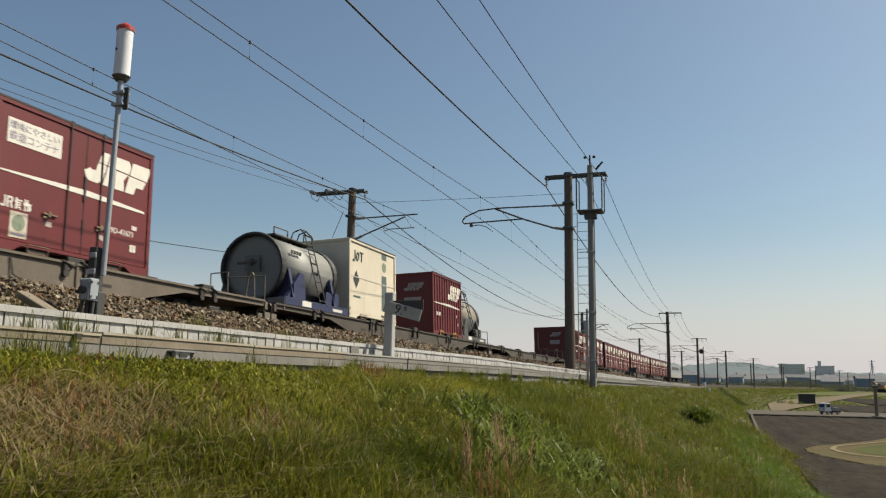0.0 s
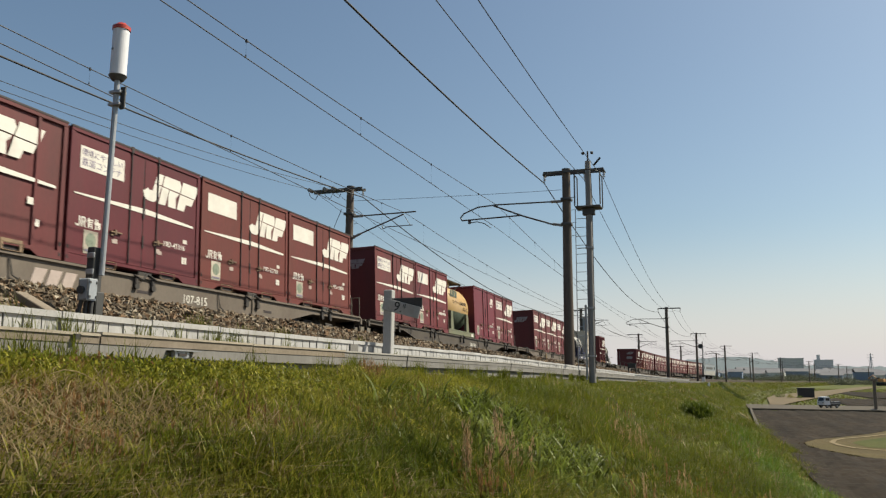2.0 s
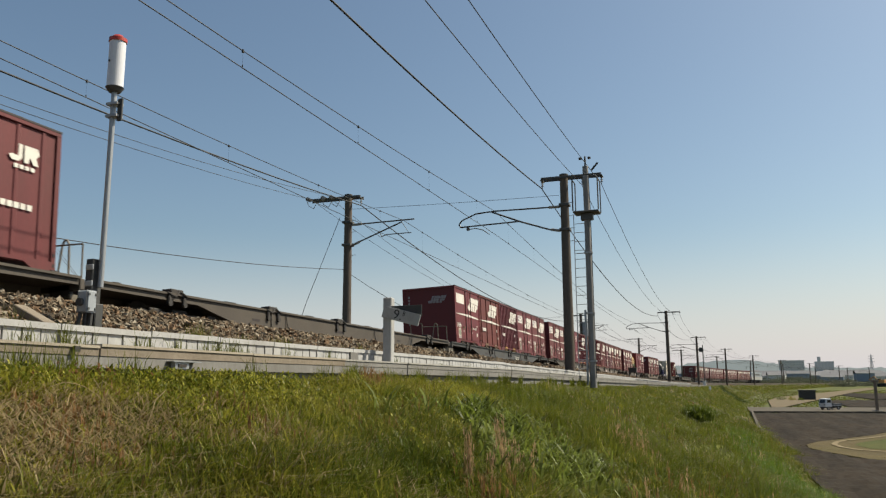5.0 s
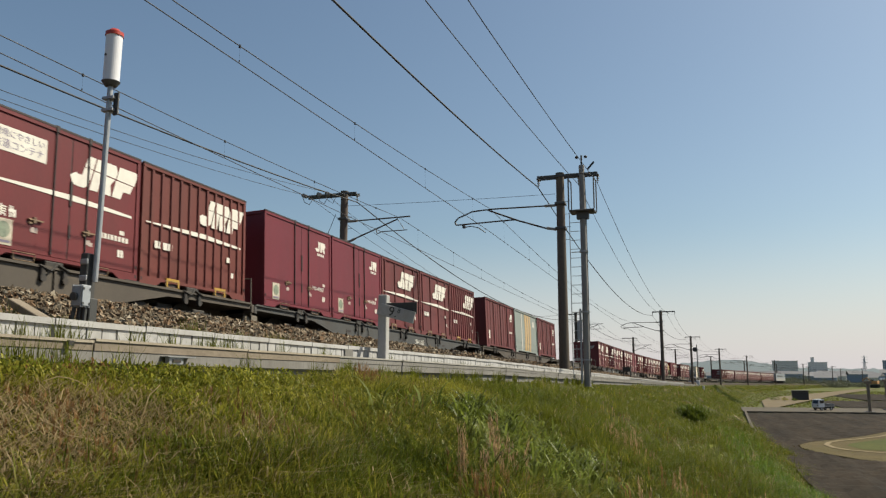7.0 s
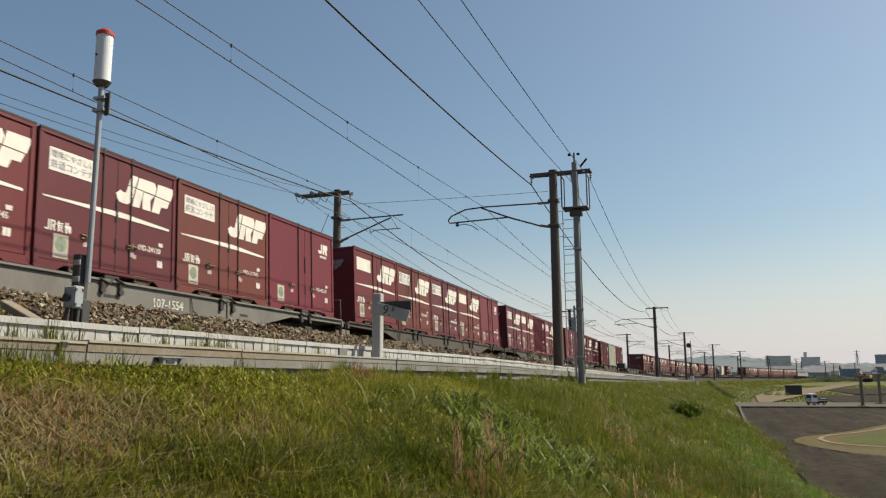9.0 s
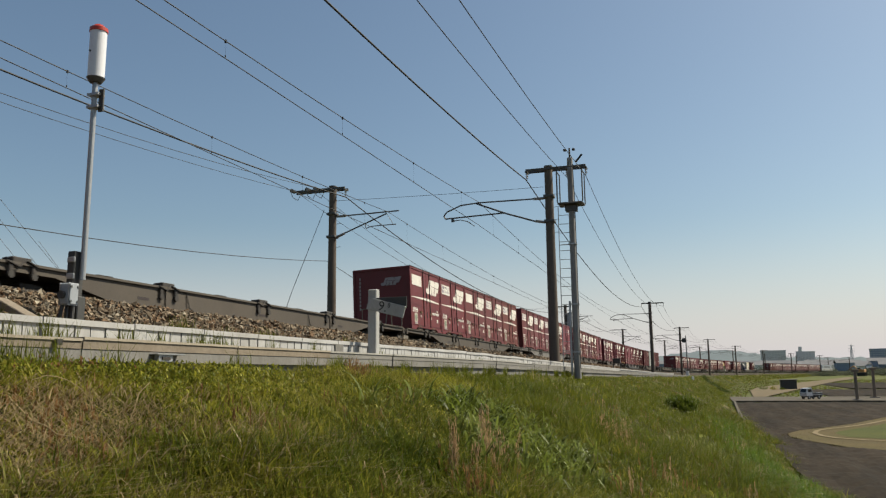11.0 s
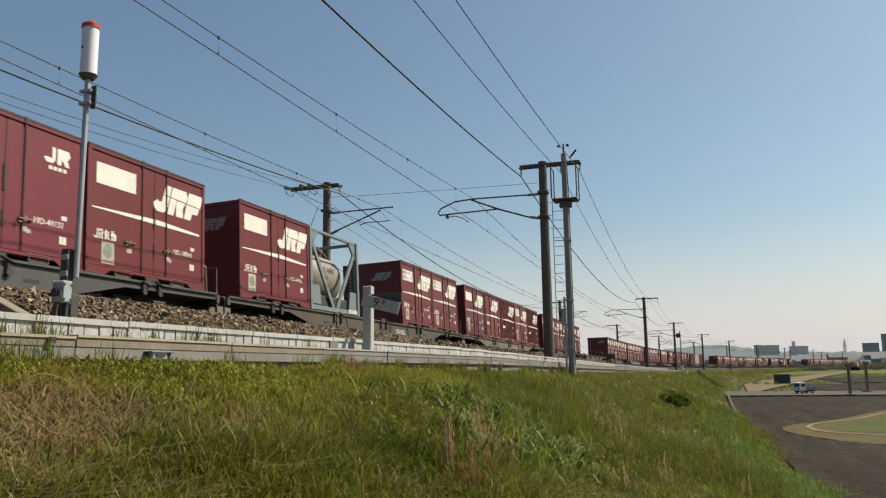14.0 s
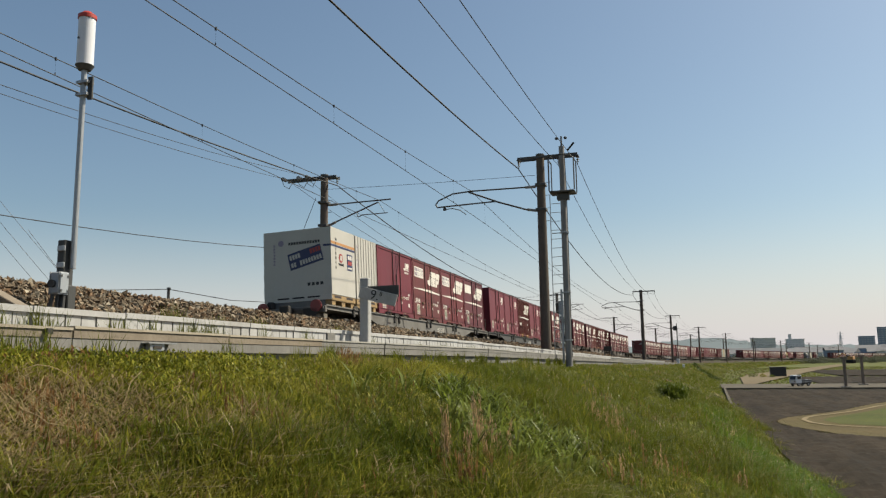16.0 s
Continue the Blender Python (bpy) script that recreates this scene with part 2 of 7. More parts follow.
def plate(bm, outline, x, depth=0.006):
    """A flat plate facing +x: outline of (y, z) points."""
    front = [bm.verts.new((x + depth, y, z)) for y, z in outline]
    back = [bm.verts.new((x, y, z)) for y, z in outline]
    bm.faces.new(front)
    n = len(outline)
    for i in range(n):
        bm.faces.new((front[i], back[i], back[(i + 1) % n], front[(i + 1) % n]))
    bmesh.ops.recalc_face_normals(bm, faces=bm.faces)
    return bm


def lettering(text, height, m, mat, parent, label="", name="lettering", weight=0.0):
    """Writing with the built-in font; m maps its plane (x right, y up) into the parent."""
    cu = bpy.data.curves.new("text", "FONT")
    cu.body, cu.size, cu.extrude = text, height * 1.38, 0.002
    cu.resolution_u, cu.offset = 2, weight
    tmp = bpy.data.objects.new("text", cu)
    me = bpy.data.meshes.new_from_object(tmp)
    bpy.data.objects.remove(tmp)
    me.transform(m)
    return put(name, me, mat, parent, label)


def side_text(y, z, x=1.232):
    """The plane of writing on a side that faces +x: reads along +y."""
    return Matrix(((0, 0, 1, x), (1, 0, 0, y), (0, 1, 0, z), (0, 0, 0, 1)))


# ---- ground ----
def ground_sheet():
    xs = np.array([-3000, -1200, -500, -200, -90, -40, -20, 0, 14, 20, 30, 45, 70, 110, 180, 320, 600, 1200, 3200.0])
    ys = np.array([-900, -480, -300, -150, -60, -20, 0, 20, 40, 60, 80, 110, 150, 200, 260, 320, 420, 600, 900, 1600, 3600.0])
    pts = [(x, y, field_z(y) - 0.02) for y in ys for x in xs]
    w = len(xs)
    fs = [(j * w + i, j * w + i + 1, (j + 1) * w + i + 1, (j + 1) * w + i) for j in range(len(ys) - 1) for i in range(w - 1)]
    return tagged(put("ground", mesh(pts, fs), MEADOW), "wide flat green farmland reaching the horizon", "ground", kind="structure")


ground_sheet()

# the embankment's cross-section: offset to the right of the far track, height over its rails
EDGE_O, EDGE_Z, FALL = 7.72, -0.9, 0.41


def bank_z(s, o):
    """Height over the rails of the grass slope and the beds."""
    s, o = np.broadcast_arrays(np.asarray(s, float), np.asarray(o, float))
    prof_o = [-20, -4.6, -3.6, -2.5, -1.7, 5.3, 5.7, 6.75, 7.0, EDGE_O, EDGE_O + 18]
    prof_z = [-0.95 - 0.5 * 15.4, -0.95, -0.75, -0.62, -0.2, -0.13, -0.13, -0.64, -0.7, EDGE_Z, EDGE_Z - FALL * 18]
    z = np.interp(o, prof_o, prof_z)
    bumps = 0.05 * np.sin(s * 0.9 + o * 1.7) + 0.06 * np.sin(s * 0.37 - o * 0.8 + 1.3) + 0.03 * np.sin(s * 2.3 + o * 3.1)
    return z + np.where((o > EDGE_O), bumps * np.clip((o - EDGE_O) / 1.2, 0, 1), 0)


def strip(name, s, o, z_of, mat):
    s, o = np.asarray(s, float), np.asarray(o, float)
    p = grid_points(s[:, None], o[None, :], z_of(s[:, None], o[None, :])).reshape(-1, 3)
    w = len(o)
    fs = [(j * w + i, j * w + i + 1, (j + 1) * w + i + 1, (j + 1) * w + i) for j in range(len(s) - 1) for i in range(w - 1)]
    return put(name, mesh(p, fs), mat, smooth=True)


s_fine = np.r_[np.arange(-470, -20, 15), np.arange(-20, 70, 0.7), np.arange(70, 160, 3), np.arange(160, 600, 12)]
tagged(strip("embankment", s_fine, np.r_[-20, -14, -9, -4.6, -3.6, np.arange(-2.6, 7.0, 0.8), np.arange(7.0, EDGE_O, 0.35), np.arange(EDGE_O, 15.5, 0.45), 17, 20, 25], bank_z, EARTH),
       "grass-covered railway embankment with an earth core", "embankment", kind="structure")


# ---- ballast, rails, edging ----
def ballast_bed():
    """The stone bed as one sheet with loose stones scattered on its near flank."""
    rng = np.random.default_rng(4)
    base = strip("ballast", s_fine, [-2.6, -1.75, -1.0, 0, 1, 2, 3, 4, 5.2, 5.7, 6.2, 6.8], lambda s, o: bank_z(s, o) + 0.03, BALLAST_BED)
    tagged(base, "bed of brown crushed stone under the tracks", "ballast", kind="structure")
    n = 44000
    s = np.r_[0.5 + 13.5 * rng.uniform(0, 1, n * 5 // 8) ** 1.2, rng.uniform(14, 60, n * 3 // 8)]
    o = rng.uniform(5.0, 6.95, n)
    c = grid_points(s, o, bank_z(s, o) + 0.03 + rng.uniform(-0.02, 0.025, n))
    r = (0.013 + 0.025 * rng.uniform(0, 1, n) ** 1.6) * np.interp(s, [0, 12, 30], [1.0, 1.25, 1.9])
    unit = np.array([(1, 0, 0), (-1, 0, 0), (0, 1, 0), (0, -1, 0), (0, 0, 1), (0, 0, -1)], float)
    tri = np.array([(0, 2, 4), (2, 1, 4), (1, 3, 4), (3, 0, 4), (2, 0, 5), (1, 2, 5), (3, 1, 5), (0, 3, 5)])
    ang = rng.uniform(0, 6.28, (n, 2))
    jitter = unit[None] * rng.uniform(0.65, 1.35, (n, 6, 1)) + rng.uniform(-0.4, 0.4, (n, 6, 3))
    ca, sa, cb, sb = np.cos(ang[:, 0]), np.sin(ang[:, 0]), np.cos(ang[:, 1]), np.sin(ang[:, 1])
    x, y, z = jitter[..., 0], jitter[..., 1], jitter[..., 2]
    x, y = x * ca[:, None] - y * sa[:, None], x * sa[:, None] + y * ca[:, None]
    y, z = y * cb[:, None] - z * sb[:, None], y * sb[:, None] + z * cb[:, None]
    v = (np.stack([x, y, z], -1) * r[:, None, None] + c[:, None, :]).reshape(-1, 3)
    f = (tri[None] + 6 * np.arange(n)[:, None, None]).reshape(-1, 3)
    stones = put("ballast_stones", mesh(v, f.tolist()), [BALLAST, BALLAST_PALE, BALLAST_RUST])
    which = rng.choice([0, 0, 0, 0, 1, 2, 2], n).astype(np.int32)
    stones.data.polygons.foreach_set("material_index", np.repeat(which, 8))
    tagged(stones, "loose brown and grey crushed ballast stones", "ballast", kind="stuff")


ballast_bed()


def sweep(name, section, s, mat, parent=None, canted=False, o=0.0):
    """A bar of that (o, z) section along the line."""
    p = np.stack([grid_points(np.asarray(s, float), o + a, b) for a, b in section], 1).reshape(-1, 3)
    k = len(section)
    fs = [(j * k + i, j * k + (i + 1) % k, (j + 1) * k + (i + 1) % k, (j + 1) * k + i) for j in range(len(s) - 1) for i in range(k)]
    fs += [tuple(range(k))[::-1], tuple((len(s) - 1) * k + i for i in range(k))]
    return put(name, mesh(p, fs), mat, parent)


s_rail = np.r_[np.arange(-460, 0, 10), np.arange(0, 120, 3), np.arange(120, 600, 8)]
RAIL_SECTION = [(-0.06, -0.15), (-0.01, -0.12), (-0.01, -0.04), (-0.033, -0.03), (-0.033, 0), (0.033, 0), (0.033, -0.03), (0.01, -0.04), (0.01, -0.12), (0.06, -0.15)]
for centre in (0.0, TRACK_2):
    for side in (-0.535, 0.535):
        tagged(sweep("rail", RAIL_SECTION, s_rail, RAIL, o=centre + side), "rusty-sided steel rail on the ballast bed", "rail", "running rails", kind="structure")


RISE_AT, RISE = [0.0, 3.0, 8.0, 14.0], [-0.025, -0.012, 0.035, 0.075]      # the edging climbs a little against the rails


def bar_piece(name, x0, x1, z0, z1, s0, s1, mat, parent):
    """A piece of edging between two stations."""
    v = []
    for s in (s0, s1):
        up_by = np.interp(s, RISE_AT, RISE)
        v += [grid_points(np.float64(s), np.float64(a), np.float64(b + up_by)) for a, b in ((x0, z0), (x1, z0), (x1, z1), (x0, z1))]
    return put(name, mesh(v, [(3, 2, 1, 0), (4, 5, 6, 7), (0, 1, 5, 4), (1, 2, 6, 5), (2, 3, 7, 6), (3, 0, 4, 7)]), mat, parent)


def white_edging():
    """A low wall of white concrete panels with upright ribs."""
    wall = tagged(empty("edging_wall"), "low wall of white concrete panels with upright ribs along the track", "edging", kind="structure")
    rng = random.Random(12)
    s = -8.0
    while s < 110:
        e = s + 1.0
        sink = rng.uniform(-0.008, 0.006)
        bar_piece("panel", 7.14, 7.18, -0.85, -0.5, s + 0.006, e - 0.006, CONCRETE_WHITE, wall)
        bar_piece("coping", 7.11, 7.235, -0.503 + sink, -0.455 + sink, s + 0.007, e - 0.007, CONCRETE_WHITE, wall)
        if s < 45:
            for k in range(6):
                m = s + 0.087 + k * 0.165
                bar_piece("rib", 7.18, 7.22 + rng.uniform(-0.006, 0.004), -0.85, -0.505 + sink, m - rng.uniform(0.071, 0.078), m + rng.uniform(0.071, 0.078), CONCRETE_WHITE, wall)
        s = e
    # darker grey piece laid on the white wall before the distance post
    bar_piece("cover_plate", 7.224, 7.24, -0.62, -0.506, 6.9, 7.14, CONCRETE, wall)


white_edging()


def cable_trough():
    """Concrete cable trough with lids, in front of the white wall."""
    run = tagged(empty("cable_trough"), "grey concrete cable trough with lids beside the track", "trough", kind="structure")
    rng = random.Random(3)
    s = -8.0
    while s < 130:
        e = s + 2.0
        step = rng.uniform(-0.01, 0.008)
        push = rng.uniform(-0.012, 0.006)
        bar_piece("foot", 7.34, 7.56, -1.1, -0.8, s + 0.004, e - 0.004, CONCRETE, run)
        bar_piece("body", 7.3, 7.612 + push, -0.8, -0.712, s + 0.004, e - 0.004, CONCRETE_PALE, run)
        bar_piece("lid", 7.28, 7.618 + push, -0.71, -0.652 + step, s + 0.006, e - 0.006, CONCRETE_TAN if s < 5 else CONCRETE_PALE, run)
        bar_piece("lid_top", 7.275, 7.628 + push, -0.65 + step, -0.63 + step, s + 0.006, e - 0.006, CONCRETE_CREAM if s < 5 else CONCRETE_WORN, run)
        s = e
    bar_piece("clamp", 7.623, 7.645, -0.69, -0.65, 1.73, 1.78, BOGIE, run)
    bar_piece("metal_box", 7.625, 7.67, -0.79, -0.735, 2.78, 2.96, GALV, run)
    bar_piece("metal_box_lid", 7.671, 7.678, -0.775, -0.75, 2.82, 2.92, BOGIE, run)
    bar_piece("metal_shelf", 7.6, 7.69, -0.734, -0.726, 2.74, 3.1, GALV, run)


cable_trough()


OFF_TAG = material("faded_pink_white_tag", (0.42, 0.34, 0.3), 0.6, vary=0.15, scale=8, bump=0)
HANDRAIL = material("worn_handrail_steel", (0.17, 0.145, 0.11), 0.55, 0.2, vary=0.15, bump=0.05)
WORN_EDGE = material("worn_tan_steel", (0.24, 0.16, 0.09), 0.6, vary=0.25, scale=8, bump=0.1, dirt=(0.06, 0.03, 0.025), dirt_amount=0.7)
SLOT = 3.8


# ---- wagons ----
def flat_wagon(mat):
    """A container flat wagon, y from 0 at its rear container edge to 18.9; rails at z 0."""
    w = empty("flat_wagon")
    part("deck", boxes((-1.15, 1.15, -0.55, 19.45, 0.86, 0.93), (-0.35, 0.35, -0.4, 19.3, 0.6, 0.86)), mat, w)
    for sx in (-1, 1):
        bm = bmesh.new()
        prof = [(-0.45, 0.98), (19.35, 0.98), (19.35, 0.85), (16.3, 0.83), (14.4, 0.44), (4.5, 0.44), (2.6, 0.83), (-0.45, 0.85)]
        plate(bm, prof, 0, 0.05)
        for v in bm.verts:
            v.co.x = sx * (1.12 + v.co.x)
        for y in (5.6, 13.3):
            box(bm, min(sx * 1.165, sx * 1.2), max(sx * 1.165, sx * 1.2), y - 0.025, y + 0.025, 0.4, 0.94)
        box(bm, min(sx * 1.1, sx * 1.215), max(sx * 1.1, sx * 1.215), -0.45, 19.35, 0.955, 1.0)
        bmesh.ops.recalc_face_normals(bm, faces=bm.faces)
        sill = part("side_sill", bm, mat, w)
        # sill holes are laid-on plates with the shade in their dark colour
        for y in (4.9, 9.45, 14.0):
            part("slot", boxes((min(sx * 1.171, sx * 1.174), max(sx * 1.171, sx * 1.174), y - 0.17, y + 0.17, 0.66, 0.72)), DARK_SEAM, sill)
    for y in (-0.5, 19.36):
        part("end_beam", boxes((-1.2, 1.2, y, y + 0.12, 0.76, 0.96), bevel=0.01), mat, w)
        s = 1 if y > 0 else -1
        part("coupler", boxes((-0.12, 0.12, min(y, y + s * 0.4), max(y, y + s * 0.4), 0.78, 0.95), (-0.16, 0.16, min(y + s * 0.25, y + s * 0.42), max(y + s * 0.25, y + s * 0.42), 0.72, 1.0), bevel=0.02), BOGIE, w)
        part("buffer_box", boxes((0.5, 0.95, min(y, y + s * 0.1), max(y, y + s * 0.1), 0.66, 0.9)), BOGIE, w)
    for y in (2.35, 16.55):
        bog = part("bogie", boxes((-1.0, -0.86, y - 1.4, y + 1.4, 0.38, 0.62), (0.86, 1.0, y - 1.4, y + 1.4, 0.38, 0.62), (-0.9, 0.9, y - 0.25, y + 0.25, 0.4, 0.72),
                                  (0.98, 1.06, y - 1.15, y - 0.75, 0.3, 0.66), (0.98, 1.06, y + 0.75, y + 1.15, 0.3, 0.66), bevel=0.02), BOGIE, w)
        for dy in (-0.95, 0.95):
            bm = bmesh.new()
            rod(bm, (-0.6, y + dy, 0.43), (-0.48, y + dy, 0.43), 0.43, sides=20)
            rod(bm, (0.48, y + dy, 0.43), (0.6, y + dy, 0.43), 0.43, sides=20)
            rod(bm, (-1.0, y + dy, 0.43), (1.0, y + dy, 0.43), 0.08)
            part("wheelset", bm, BOGIE, bog)
    # corner handrails and brake gear
    for y, s in ((-0.5, -1), (19.48, 1)):
        if s < 0:
            part("handrail", rods([(0.3, y, 0.92), (0.42, y, 1.72), (0.47, y, 1.8), (0.53, y, 1.8), (0.58, y, 1.72), (0.6, y, 1.02), (1.08, y, 0.96), (1.12, y, 0.88), (1.12, y, 0.5)], r=0.02), HANDRAIL, w)
        else:
            part("handrail", rods([(0.0, y, 0.9), (0.0, y, 1.8), (-0.52, y, 1.8), (-0.52, y, 0.9)], [(-0.52, y, 1.3), (0.0, y, 1.3)], [(0.0, y, 1.66), (1.1, y, 1.62), (1.1, y, 0.6)], r=0.016), HANDRAIL, w)
        part("brake_wheel", boxes((-0.95, -0.72, y - s * 0.3 - 0.12, y - s * 0.3 + 0.12, 0.98, 1.22), bevel=0.05), BOGIE, w)
        part("step", boxes((0.95, 1.2, y - 0.12, y + 0.12, 0.32, 0.35), (0.95, 0.97, y - 0.12, y + 0.12, 0.35, 0.7), (1.18, 1.2, y - 0.12, y + 0.12, 0.35, 0.7)), HANDRAIL, w)
    part("brake_box", boxes((0.7, 1.05, 7.4, 8.3, 0.45, 0.75), bevel=0.02), BOGIE, w)
    part("air_tank", rod(bmesh.new(), (0.9, 9.2, 0.6), (0.9, 10.2, 0.6), 0.16, sides=14), BOGIE, w)
    part("brake_rod", rods([(1.02, 3.5, 0.52), (1.02, 15.4, 0.52)], r=0.025), BOGIE, w)
    for y in (0.1, 3.68, 3.9, 7.48, 7.7, 11.28, 11.5, 15.08, 15.3, 18.8):
        part("lock", boxes((1.0, 1.2, y - 0.09, y + 0.09, 0.985, 1.02)), BOGIE, w)
    for k in range(5):
        y = 1.86 + SLOT * k
        for dy in (-0.24, 0.24):
            bm = boxes((1.17, 1.225, y + dy - 0.055, y + dy + 0.055, 0.8, 0.97), bevel=0.02)
            rod(bm, (1.17, y + dy, 0.78), (1.23, y + dy, 0.78), 0.065, sides=12)
            part("ratchet", bm, BOGIE, w)
        part("lock_lever", rods([(1.22, y - 0.34, 1.0), (1.24, y - 0.1, 0.92), (1.22, y + 0.05, 1.05), (1.24, y + 0.3, 0.95)], r=0.02, sides=6), BOGIE, w)
        part("lock_base", boxes((0.95, 1.2, y - 0.2, y + 0.2, 0.985, 1.09), bevel=0.015), BOGIE, w)
    for y in (6.3, 11.9):
        part("hanger", rods([(1.19, y, 0.9), (1.21, y + 0.05, 0.62), (1.2, y + 0.22, 0.56)], r=0.014, sides=6), BOGIE, w)
    for y in (1.0, 3.9, 15.0, 17.9):
        part("brake_beam", rods([(1.04, y - 0.7, 0.36), (1.06, y + 0.7, 0.32)], [(1.05, y, 0.34), (1.05, y, 0.62)], r=0.022, sides=6), BOGIE, w)
    return w


# ---- containers: y from 0 to their length, side markings on +x, base at z 0 ----
def slant(points, k=0.28):
    return [(y + k * (z - 1.6), z) for y, z in points]


def mark_big(parent, x, y=0.0, z=-0.04):
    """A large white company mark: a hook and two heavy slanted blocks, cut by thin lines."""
    bm = bmesh.new()
    for shape in ([(2.0, 1.77), (2.09, 1.62), (2.2, 1.6), (2.33, 1.6), (2.42, 1.68), (2.437, 1.985), (2.25, 1.99), (2.235, 1.83), (2.13, 1.83), (2.11, 1.86)],
                  [(2.25, 2.008), (2.438, 2.003), (2.447, 2.23), (2.28, 2.23)],
                  [(2.455, 1.6), (2.64, 1.6), (2.66, 1.968), (2.462, 1.978)],
                  [(2.72, 1.6), (2.945, 1.6), (2.88, 1.82), (2.955, 1.948), (2.675, 1.962), (2.67, 1.84)],
                  [(2.468, 1.998), (2.968, 1.973), (2.978, 2.12), (2.905, 2.23), (2.475, 2.23)],
                  [(2.972, 1.6), (3.18, 1.6), (3.205, 1.76), (3.375, 1.76), (3.405, 1.922), (2.982, 1.945)],
                  [(2.99, 1.966), (3.43, 1.943), (3.475, 2.23), (3.0, 2.23)]):
        plate(bm, [(3.5 - (3.46 - a) * 1.12 + y, b + z) for a, b in slant(shape, 0.22)], x)
    return part("company_mark", bm, WHITE_PAINT, parent)


def mark_small(parent, x, y, z, mat=None):
    """A small white two-part company mark."""
    bm = bmesh.new()
    plate(bm, [(y, z + 0.08), (y + 0.06, z), (y + 0.2, z), (y + 0.27, z + 0.07), (y + 0.27, z + 0.3), (y + 0.19, z + 0.3), (y + 0.19, z + 0.09), (y + 0.07, z + 0.1)], x)
    plate(bm, [(y + 0.31, z), (y + 0.4, z), (y + 0.42, z + 0.12), (y + 0.5, z), (y + 0.6, z), (y + 0.55, z + 0.13), (y + 0.62, z + 0.2), (y + 0.58, z + 0.3), (y + 0.31, z + 0.3)], x)
    for k in range(4):
        plate(bm, [(y + 0.12 + k * 0.11, z - 0.12), (y + 0.2 + k * 0.11, z - 0.12), (y + 0.2 + k * 0.11, z - 0.05), (y + 0.12 + k * 0.11, z - 0.05)], x)
    return part("company_mark", bm, mat or WHITE_PAINT, parent)


def bars(parent, x, y, z, widths, height, name="marking", mat=None, gap=0.03):
    bm = bmesh.new()
    for w in widths:
        plate(bm, [(y, z), (y + w, z), (y + w, z + height), (y, z + height)], x)
        y += w + gap
    return part(name, bm, mat or WHITE_PAINT, parent)


def small_name(parent, x, y, z):
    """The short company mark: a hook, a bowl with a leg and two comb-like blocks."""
    bm = bmesh.new()
    hook = [(0, 0.05), (0.03, 0), (0.09, 0), (0.115, 0.03), (0.115, 0.19), (0.085, 0.19), (0.085, 0.035), (0.03, 0.035)]
    bowl = [(0, 0), (0.03, 0), (0.03, 0.16), (0.08, 0.16), (0.08, 0.115), (0.045, 0.115), (0.045, 0.083), (0.055, 0.083), (0.082, 0), (0.115, 0), (0.088, 0.085), (0.11, 0.108), (0.11, 0.165), (0.09, 0.19), (0, 0.19)]
    comb = [(0.02, 0), (0.05, 0), (0.05, 0.03), (0.11, 0.03), (0.11, 0), (0.14, 0), (0.12, 0.05), (0.05, 0.05), (0.05, 0.068), (0.13, 0.068), (0.13, 0.09), (0.05, 0.09), (0.05, 0.106), (0.13, 0.106), (0.13, 0.128), (0.05, 0.128),
            (0.05, 0.148), (0.15, 0.148), (0.15, 0.168), (0.05, 0.168), (0.05, 0.195), (0.02, 0.195), (0.02, 0.15), (0, 0.14), (0, 0.12), (0.02, 0.12)]
    fork = [(0.02, 0), (0.05, 0), (0.05, 0.085), (0.075, 0.1), (0.075, 0.06), (0.06, 0.01), (0.08, 0.01), (0.1, 0.1), (0.112, 0.1), (0.095, 0.01), (0.135, 0.01), (0.15, 0.03), (0.15, 0.14), (0.09, 0.14), (0.09, 0.195), (0.07, 0.195), (0.07, 0.14),
            (0.05, 0.14), (0.05, 0.195), (0.02, 0.195), (0.02, 0.14), (0, 0.13), (0, 0.1), (0.02, 0.09)]
    for line, shift in ((hook, 0), (bowl, 0.14), (comb, 0.285), (fork, 0.46)):
        plate(bm, [(y + shift + a, z + b) for a, b in line], x)
    return part("company_mark", bm, WHITE_PAINT, parent)


def stripe(parent, x, length=3.715):
    bm = bmesh.new()
    plate(bm, [(0.14, 1.27), (length - 0.2, 1.24), (length - 0.2, 1.285), (length * 0.55, 1.36), (0.14, 1.295)], x)
    return part("stripe", bm, WHITE_PAINT, parent)


